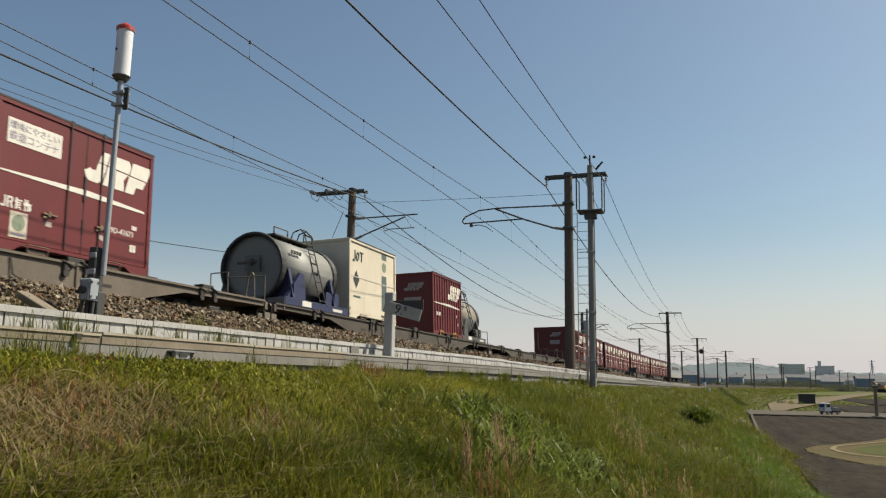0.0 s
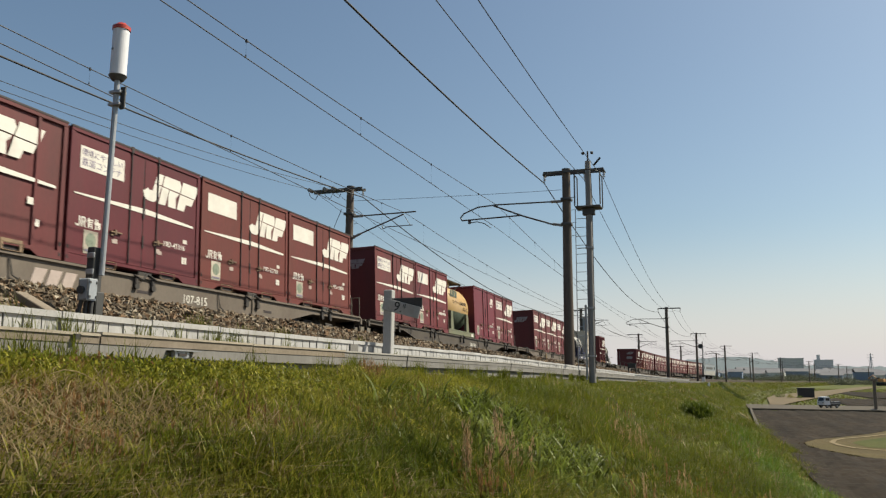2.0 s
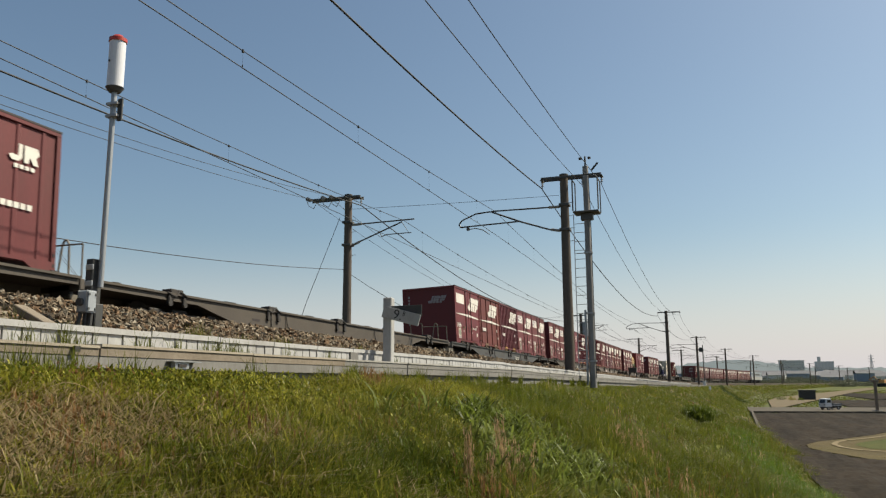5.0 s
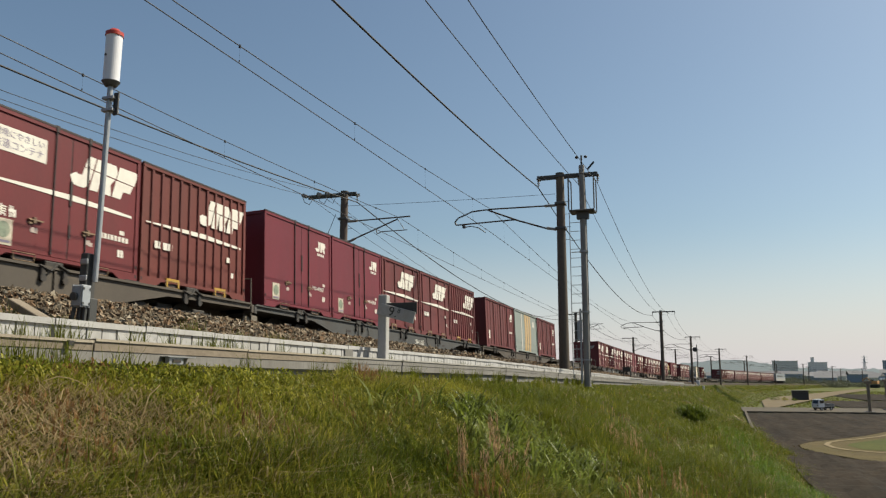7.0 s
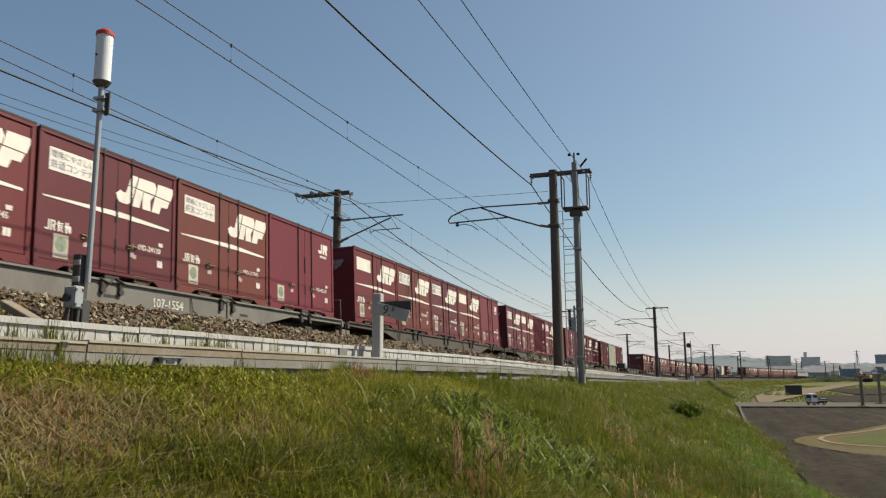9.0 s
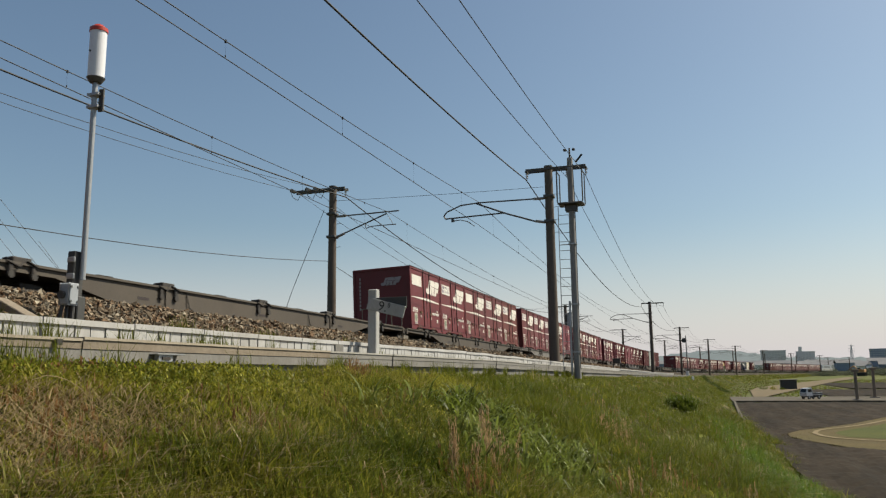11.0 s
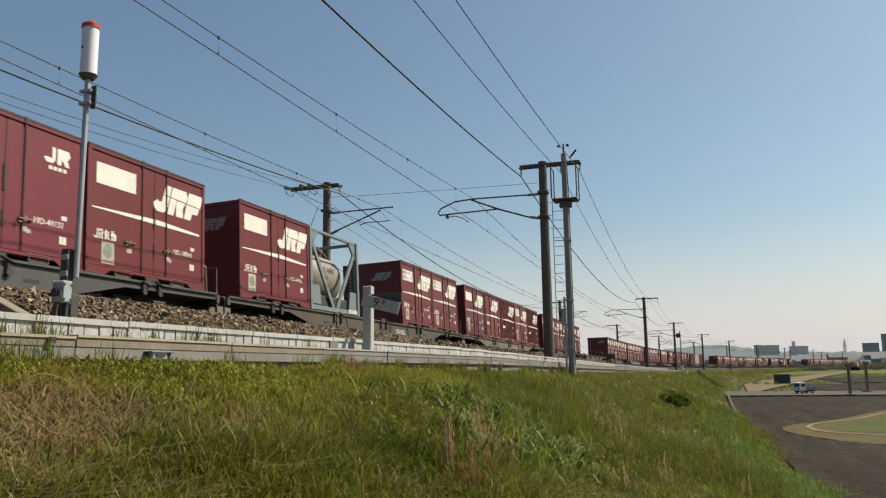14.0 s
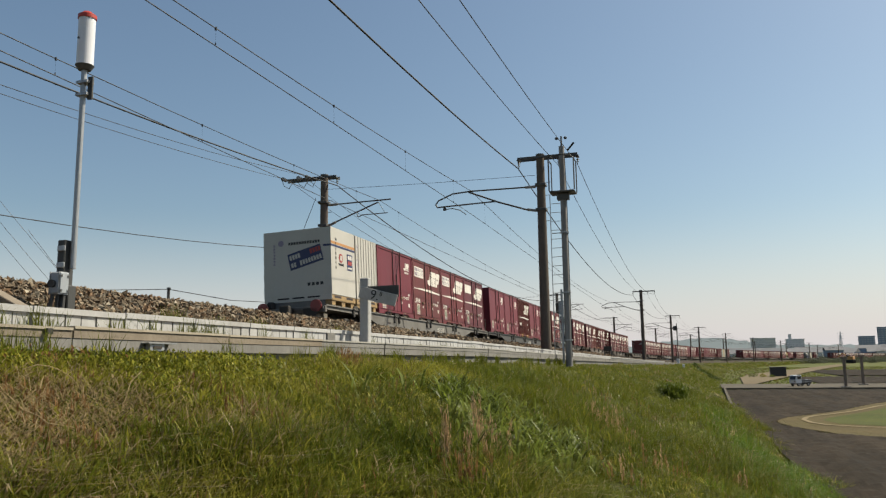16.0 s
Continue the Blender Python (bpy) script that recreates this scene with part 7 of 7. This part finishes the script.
PATCH = [(15.0, 34.6), (15.1, 36.5), (15.8, 38.8), (17.2, 41.2), (19.0, 44.9), (22.3, 53.4), (27, 62), (34, 70), (42, 62), (36, 45), (28, 33), (20, 27.2), (17.5, 28.2), (16.5, 29.3), (15.4, 32.4)]


def in_patch(x, y, grow=1.0):
    """Whether a point lies within the grass patch."""
    q = [(26 + (a - 26) * grow, 46 + (b - 46) * grow) for a, b in PATCH]
    inside = np.zeros(np.shape(x), bool)
    for (ax, ay), (bx, by) in zip(q, q[1:] + q[:1]):
        if ay != by:
            inside ^= ((ay > y) != (by > y)) & (x < (bx - ax) * (y - ay) / (by - ay) + ax)
    return inside


def furrows(name, x0, x1, y0, y1, lift, label, left=None):
    """Ploughed earth with ridges."""
    rng = np.random.default_rng(7)
    ys = np.concatenate([np.arange(y0, min(y1, 70), 0.45), np.arange(max(y0, 70), y1, 1.5), [y1]])
    xs = np.concatenate([np.arange(x0, min(x0 + 16, x1), 0.22), np.arange(x0 + 16, x1, 0.6)])
    X, Y = np.meshgrid(xs, ys)
    if left is not None:
        X = left(Y) + (X - x0) * (x1 - left(Y)) / (x1 - x0)
    hollow = in_patch(X, Y) * 0.14
    Z = field_z(Y) - hollow + lift + 0.026 * np.sin(X * 4.2 + 0.5 * np.sin(Y * 0.15)) + 0.008 * np.sin(X * 1.3 + Y * 0.35) + rng.uniform(-0.024, 0.024, X.shape)
    w = len(xs)
    fs = [(j * w + i, j * w + i + 1, (j + 1) * w + i + 1, (j + 1) * w + i) for j in range(len(ys) - 1) for i in range(w - 1)]
    return tagged(put(name, mesh(np.stack([X, Y, Z], -1).reshape(-1, 3), fs), SOIL), label, "field", kind="structure")


foot = lambda y: np.interp(y, [-30, 20, 32, 45, 82], [13.7, 14.0, 13.95, 13.4, 13.95])
furrows("ploughed_field", 14.0, 62.0, -30.0, 80.5, 0.07, "dark brown ploughed field with shallow furrows", foot)
furrows("ploughed_field", 25.0, 95.0, 98.0, 130.0, 0.1, "dark brown ploughed field beyond the farm road")
furrows("ploughed_field", 33.0, 130.0, 136.0, 190.0, 0.1, "dark brown ploughed field with a grassy edge")
flat("farm_road", [(13.9, 82.5), (110, 82.5), (110, 93.5), (13.9, 96.0)], ROAD, 0.12, "pale concrete farm road across the fields", "road")
flat("farm_track", [(16.5, 95.5), (17.8, 95.5), (20.4, 130), (24.0, 150), (38, 197), (60, 290), (55, 290), (34, 205), (20.5, 152), (17.6, 128)], DUST, 0.14, "pale dusty farm track", "track")
flat("grass_island", PATCH, DRY_MEADOW, 0.06, "patch of dry grass within the ploughed field", "grass")
flat("grass_island", [(17.0, 36.7), (17.4, 38.2), (18.2, 39.8), (20.0, 43.6), (22.2, 49.0), (25, 54.4), (29, 59), (36, 63), (40, 60), (34, 46), (27, 36.8), (21.5, 33.2), (18.8, 33.2), (17.3, 34.4)], PATCH_GREEN, 0.068,
     "short green grass inside the trodden path", "grass")
RING = [(36, 66), (28, 59.5), (24.5, 55), (21.6, 49.4), (19.5, 44.1), (18.0, 41.2), (17.0, 39.6), (16.5, 38.3), (16.2, 36.6), (16.3, 34.9), (16.7, 33.6), (17.6, 32.7), (18.6, 32.2), (22, 32.4), (28, 36.5)]


def pale_ring():
    pts = np.array(RING, float)
    t = np.gradient(pts, axis=0)
    nrm = np.stack([-t[:, 1], t[:, 0]], 1) / np.linalg.norm(t, axis=1)[:, None]
    a, b2 = pts + nrm * 0.11, pts - nrm * 0.11
    flat("footpath", [tuple(q) for q in a] + [tuple(q) for q in b2[::-1]], PALE_DUST, 0.085, "narrow pale trodden path round the grass patch", "path")


pale_ring()


DRY_LOW = leaf_material("low_dry_grass", (0.115, 0.092, 0.042), tip=(0.16, 0.125, 0.062))


def island_grass():
    """Low dry and green tufts over the grass patch, thinning past its edge."""
    rng = np.random.default_rng(17)
    n = 70000
    x, y = rng.uniform(14.5, 42, n), rng.uniform(27, 70, n)
    off = np.full(n, 9.0)
    for (ax, ay), (bx, by) in zip(RING, RING[1:]):
        u = np.clip(((x - ax) * (bx - ax) + (y - ay) * (by - ay)) / ((bx - ax) ** 2 + (by - ay) ** 2), 0, 1)
        off = np.minimum(off, np.hypot(x - ax - u * (bx - ax), y - ay - u * (by - ay)))
    near = in_patch(x, y, 1.03) & (off > 0.16)
    x, y = x[near], y[near]
    n = len(x)
    p = np.stack([x, y, field_z(y) + 0.03], 1)
    green = rng.uniform(0, 1, n) < np.where(in_patch(x - 1.5, y, 0.95), 0.72, 0.06)
    for q, m, label in ((green, GRASS[0], "low green grass on the patch in the field"), (~green, DRY_LOW, "dry tan grass on the patch in the field")):
        k = int(q.sum())
        blades("grass" if m is GRASS[0] else "dry_grass", p[q], rng.uniform(0, 6.28, k), rng.uniform(0.03, 0.065, k), rng.uniform(0.015, 0.035, k), rng.uniform(0.3, 1.3, k), m, label)


island_grass()


def meadow_tufts():
    """Rough grass between the bank, the farm track and the fields."""
    rng = np.random.default_rng(23)
    n = 26000
    y = rng.uniform(96.5, 240, n)
    x = rng.uniform(12.5, 60, n)
    lane = np.interp(y, [95, 130, 150, 197, 290], [16.7, 19.2, 22.2, 36, 57])
    keep = (np.abs(x - lane) > np.interp(y, [95, 290], [1.2, 2.2])) & (x < np.interp(y, [96, 130, 136, 188, 192], [24.5, 24.5, 32, 32, 60]))
    x, y = x[keep], y[keep]
    n = len(x)
    p = np.stack([x, y, field_z(y) - 0.05], 1)
    kind = np.where(rng.uniform(0, 1, n) < 0.25, 2, np.where(rng.uniform(0, 1, n) < 0.35, 1, 0))
    for k, m, nm, label in ((0, GRASS[0], "grass", "rough green meadow grass by the farm track"), (1, DRY_LOW, "dry_grass", "rough dry meadow grass by the farm track"), (2, GRASS[4], "grass", "darker green meadow tufts by the farm track")):
        q = kind == k
        c = int(q.sum())
        blades(nm, p[q], rng.uniform(0, 6.28, c), rng.uniform(0.12, 0.26, c), rng.uniform(0.1, 0.3, c), rng.uniform(0.6, 1.8, c), m, label)


meadow_tufts()


def ditch_edge():
    """A concrete kerb along the foot of the bank."""
    kerb = empty("ditch_kerb")
    y = 44.0
    while y < 82:
        bm = boxes((-0.1, 0.1, 0.02, 1.98, -0.3, 0.25), bevel=0.015)
        ob = part("kerb_stone", bm, ROAD, kerb)
        ob.matrix_world = Matrix.Translation((float(foot(y)) + 0.1, y, float(field_z(y)))) @ pose(0, 0, 0, 0, 0, -0.8)
        y += 2
    return tagged(kerb, "pale concrete ditch kerb at the foot of the bank", "kerb", kind="structure")


ditch_edge()
for x0, x1 in ((14, 110),):
    ob = part("road_edge", boxes((x0, x1, 82.2, 82.5, -0.25, 0.16), bevel=0.02), ROAD, None)
    ob.location = (0, 0, float(field_z(82)))
    tagged(ob, "low concrete edge of the farm road", "edge", kind="structure")

TRUCK_WHITE = material("white_vehicle_paint", (0.68, 0.68, 0.69), 0.3, vary=0.04, bump=0)
RUBBER = material("tyre_rubber", (0.0148, 0.0148, 0.0148), 0.8, vary=0.1, bump=0.1)


def small_truck(m):
    """A small pickup: cab, bed with drop sides, four wheels."""
    c = empty("pickup_truck", m)
    bm = bmesh.new()
    plate(bm, [(0.0, 0.45), (0.0, 1.0), (0.28, 1.72), (1.25, 1.78), (1.35, 0.45)][::-1], -0.7, 1.4)
    bmesh.ops.bevel(bm, geom=list(bm.edges), offset=0.05, segments=2, affect="EDGES")
    part("cab", bm, TRUCK_WHITE, c)
    for x in (-0.712, 0.7):
        part("side_window", boxes((x, x + 0.012, 0.35, 1.15, 1.12, 1.58)), GLASS_DARK, c)
    bm = bmesh.new()
    bm.faces.new([bm.verts.new(q) for q in ((-0.6, 0.02, 1.08), (0.6, 0.02, 1.08), (0.55, 0.22, 1.62), (-0.55, 0.22, 1.62))])
    part("windscreen", bm, GLASS_DARK, c)
    part("bed", boxes((-0.7, 0.7, 1.4, 3.3, 0.62, 0.7), bevel=0.01), TRUCK_WHITE, c)
    # bed sides greyer than the white tailgate: their shade is in the colour
    for lim in ((-0.71, -0.68, 1.4, 3.3, 0.7, 1.0), (0.68, 0.71, 1.4, 3.3, 0.7, 1.0), (-0.68, 0.68, 3.27, 3.3, 0.7, 1.0), (-0.68, 0.68, 1.4, 1.43, 0.7, 1.3)):
        part("bed_side", boxes(lim, bevel=0.006), TRUCK_WHITE if lim[2] > 3 else GREY_BAND, c)
    part("chassis", boxes((-0.66, 0.66, 0.2, 3.25, 0.3, 0.62)), BOGIE, c)
    for x in (-0.62, 0.62):
        for y in (0.62, 2.6):
            w = part("wheel", rod(bmesh.new(), (x - 0.07, y, 0.28), (x + 0.07, y, 0.28), 0.28, sides=20), RUBBER, c)
            part("rim", rod(bmesh.new(), (x - 0.075, y, 0.28), (x + 0.075, y, 0.28), 0.16, sides=14), GALV, w)
    for x in (-0.5, 0.5):
        part("headlight", boxes((x - 0.12, x + 0.12, -0.02, 0.02, 0.75, 0.9), bevel=0.01), GLASS_DARK, c)
    return tagged(c, "small white pickup truck parked on the farm road", "pickup truck")


small_truck(Matrix.Translation((20.9, 87.2, float(field_z(87)) + 0.12)) @ pose(0, 0, 0, 0, 0, -52) @ Matrix.Scale(0.64, 4))


def field_shed():
    c = empty("shed", Matrix.Translation((23.4, 132.2, float(field_z(132)))))
    part("wall", boxes((-1.15, 1.15, -0.8, 0.8, 0, 1.5), bevel=0.02), DARK_POST, c)
    part("roof", boxes((-1.25, 1.25, -0.9, 0.9, 1.5, 1.62), bevel=0.02), DARK_POST, c)
    return tagged(c, "small black sheet-metal shed beside the farm track", "shed")


field_shed()


POST_BROWN = material("weathered_brown_concrete", (0.24, 0.19, 0.15), 0.85, vary=0.15, scale=2, fine=20, bump=0.2, dirt=(0.12, 0.09, 0.07), dirt_amount=0.5)


def gate_post(x, y, h):
    c = empty("post", Matrix.Translation((x, y, float(field_z(y)) + 0.1)))
    part("shaft", boxes((-0.13, 0.13, -0.13, 0.13, -0.2, h), bevel=0.02), POST_BROWN, c)
    part("cap", boxes((-0.32, 0.32, -0.2, 0.2, h, h + 0.25), bevel=0.02), POST_BROWN, c)
    part("footing", boxes((-0.45, 0.45, -0.3, 0.3, -0.2, 0.12), bevel=0.03), CONCRETE, c)
    return tagged(c, "weathered brown post with a short cap", "post", "field posts")


for x, y, h in ((25.3, 83.4, 2.75), (28.2, 91.2, 2.9), (31.9, 97.0, 2.9)):
    gate_post(x, y, h)
for k, (x, y, r, n) in enumerate(((19.6, 131, 1.0, 500), (20.9, 128, 0.8, 400), (22.0, 126, 0.6, 300))):
    shrub((x, y, float(field_z(y)) + 0.2), r, n, GRASS[4] if k != 1 else GRASS[1], "round green shrub beside the farm track")


def digger():
    c = empty("excavator", Matrix.Translation((66.0, 330.0, -5.6)) @ pose(0, 0, 0, 0, 0, 60) @ Matrix.Scale(0.8, 4))
    part("house", boxes((-1.3, 1.3, -1.5, 1.5, 1.0, 2.4), bevel=0.1), ORANGE_INK, c)
    part("cab", boxes((-1.2, -0.1, 0.2, 1.6, 1.6, 3.0), bevel=0.08), GLASS_DARK, c)
    part("boom", rods([(0.4, 1.2, 1.8), (0.4, 3.6, 4.0), (0.4, 5.8, 2.4)], r=0.25), ORANGE_INK, c)
    for x in (-1.3, 0.8):
        part("crawler", boxes((x, x + 0.5, -1.8, 1.8, -0.8, 0.8), bevel=0.2), RUBBER, c)
    return tagged(c, "orange excavator standing far off by the bank", "excavator")


digger()

# ---- distance ----
# distance haze is mixed into these base colours, none is in the air
HAZE_BLUE = material("hazy_wooded_hill", (0.07, 0.085, 0.09), 1.0, vary=0.12, scale=0.01, fine=0.06, bump=0)
HAZE_GREY = material("hazy_pale_concrete", (0.66, 0.66, 0.66), 0.9, vary=0.06, scale=0.05, fine=0.6, bump=0)
HAZE_SLATE = material("hazy_slate_concrete", (0.24, 0.29, 0.38), 0.9, vary=0.06, scale=0.05, fine=0.6, bump=0)
HAZE_DARK = material("hazy_window_band", (0.5, 0.51, 0.54), 0.6, vary=0.1, scale=0.1, fine=1, bump=0)
HAZE_ROOF = material("hazy_roof", (0.2, 0.2, 0.21), 0.9, vary=0.2, scale=0.1, fine=1, bump=0)
FAR_TREE = leaf_material("hazy_tree_leaves", (0.085, 0.095, 0.06), tip=(0.1, 0.105, 0.07), island=0.12)


# faint emission on the hills imitates haze lying before them
hb = HAZE_BLUE.node_tree.nodes["Principled BSDF"]
hb.inputs["Emission Color"].default_value, hb.inputs["Emission Strength"].default_value = (0.3, 0.345, 0.37, 1), 0.225


def at(az, d, z=None):
    x, y = EYE[0] + d * math.sin(radians(az)), EYE[1] + d * math.cos(radians(az))
    return Vector((x, y, float(field_z(y)) if z is None else z))


def hills():
    rng = np.random.default_rng(3)
    az = np.linspace(-14, 16, 121)
    ridge = np.interp(az, [-14, -4, -2.2, -0.3, 0.84, 2.2, 3.4, 5, 8, 16], [0.25, 0.45, 0.78, 0.92, 0.97, 0.8, 0.58, 0.4, 0.3, 0.25])
    ridge += 0.03 * np.sin(az * 7) + 0.02 * np.sin(az * 17 + 1) + rng.uniform(-0.012, 0.012, len(az))
    v, f = [], []
    for a, r in zip(az, ridge):
        for d, k in ((2100, 0.0), (2500, 0.55), (2900, 1.0), (3300, 0.4)):
            p = at(a, d, -8)
            v.append((p.x, p.y, -8 + k * (2900 * math.tan(radians(max(r, 0.05))) + 7)))
    for i in range(len(az) - 1):
        for k in range(3):
            f.append((4 * i + k, 4 * i + 4 + k, 4 * i + 5 + k, 4 * i + 1 + k))
    tagged(put("hills", mesh(v, f), HAZE_BLUE, smooth=True), "hazy blue wooded hills on the horizon", "hills", kind="structure")


hills()


def block(az0, az1, el, d, mat, floors, bays, tower=None, label="pale hazy apartment block on the horizon"):
    """A far building with rows of windows and a roof parapet."""
    a, b2 = at(az0, d), at(az1, d)
    w = (b2 - a).length
    h = EYE[2] + d * math.tan(radians(el)) - a.z
    c = empty("building", Matrix.Translation(a) @ pose(0, 0, 0, 0, 0, -(az0 + az1) / 2))
    part("wall", boxes((0, w, 0, w * 0.35, 0, h)), mat, c)
    part("parapet", boxes((-0.3, w + 0.3, -0.3, w * 0.35 + 0.3, h, h + 0.8)), mat, c)
    for k in range(floors):
        z = h * (k + 0.35) / floors
        for j in range(bays):
            x = w * (j + 0.2) / bays
            part("window", boxes((x, x + w * 0.6 / bays, -0.25, 0.05, z, z + h * 0.4 / floors)), HAZE_DARK, c)
    if tower:
        part("roof_house", boxes((w * tower, w * (tower + 0.18), 1, w * 0.2, h + 0.8, h + 0.8 + h * 0.3)), mat, c)
    return tagged(c, label, "building")


block(3.29, 4.85, 0.8, 900, HAZE_GREY, 7, 9)
block(5.46, 6.6, 0.7, 1000, HAZE_GREY, 8, 6, 0.15)
block(9.75, 10.7, 0.78, 1100, HAZE_SLATE, 8, 6, label="blue-grey hazy office block on the horizon")
block(10.85, 12.4, 1.32, 1000, HAZE_SLATE, 12, 8, label="tall blue-grey hazy office block on the horizon")


def town():
    """Low far houses along the skyline."""
    rng = np.random.default_rng(21)
    for k in range(110):
        az = rng.uniform(-3, 14)
        d = rng.uniform(520, 1100)
        w, dp, h = rng.uniform(8, 20), rng.uniform(7, 11), rng.uniform(3, 6.5)
        p = at(az, d)
        c = empty("house", Matrix.Translation(p) @ pose(0, 0, 0, 0, 0, rng.uniform(-20, 20) - az))
        part("wall", boxes((-w / 2, w / 2, -dp / 2, dp / 2, 0, h)), HAZE_GREY if rng.uniform() < 0.35 else HAZE_SLATE, c)
        bm = plate(bmesh.new(), [(-dp / 2 - 0.5, h), (dp / 2 + 0.5, h), (0, h + 2.2)], -w / 2 - 0.4, w + 0.8)
        part("roof", bm, HAZE_ROOF, c)
        tagged(c, "low hazy house on the skyline", "house", "skyline houses")


town()


def pylon(az, d, h):
    c = empty("pylon", Matrix.Translation(at(az, d)))
    part("tower", rods([(-3, 0, 0), (0, 0, h)], [(3, 0, 0), (0, 0, h)], [(0, -3, 0), (0, 0, h)], [(0, 3, 0), (0, 0, h)], r=0.35, sides=5), HAZE_DARK, c)
    for z in (0.7, 0.82, 0.93):
        part("arm", rods([(-h * 0.12, 0, h * z), (h * 0.12, 0, h * z)], r=0.3, sides=5), HAZE_DARK, c)
    return tagged(c, "slim hazy lattice pylon on the skyline", "pylon")


pylon(8.75, 1000, 26)


def far_trees():
    """Clumps of bushes and trees along the far bank and the skyline."""
    rng = np.random.default_rng(8)
    P, Hd, L, Wd, Ln = [], [], [], [], []
    clumps = [(at(rng.uniform(-4, 14), rng.uniform(430, 620)), rng.uniform(1.5, 4.0)) for _ in range(140)]
    clumps += [(at(rng.uniform(6.0, 13.0), rng.uniform(340, 420)), rng.uniform(1.0, 2.4)) for _ in range(120)]
    clumps += [(at(rng.uniform(-24, -3), rng.uniform(350, 600)), rng.uniform(1.5, 3.0)) for _ in range(40)]
    for p, r in clumps:
        k = 420
        lobes = rng.normal(0, 1, (5, 3)) * np.array([r * 0.6, r * 0.45, r * 0.25])
        q = lobes[rng.integers(0, 5, k)] + rng.normal(0, 1, (k, 3)) * np.array([0.32, 0.32, 0.28]) * r
        q[:, 2] = np.abs(q[:, 2])
        P.append(np.array(p) + q), Hd.append(rng.uniform(0, 6.28, k)), L.append(rng.uniform(0.4, 1.0, k) * r * 0.16), Wd.append(rng.uniform(0.5, 1.0, k) * r * 0.14), Ln.append(rng.uniform(0.2, 1.6, k))
    P, Hd, L, Wd, Ln = (np.concatenate(q) for q in (P, Hd, L, Wd, Ln))
    ob = blades("far_woods", P, Hd, L, Wd, Ln, FAR_TREE, "hazy dark green bushes and trees along the far bank")
    ob["category"] = "trees"


far_trees()



def motions():
    for ob, station, z in moving:
        walk(ob, [(t, track_pose(station + SPEED * t + PLAY.get(t, 0.0), 0, 0) @ Matrix.Translation((0, 0, z))) for t in TIMES])

motions()
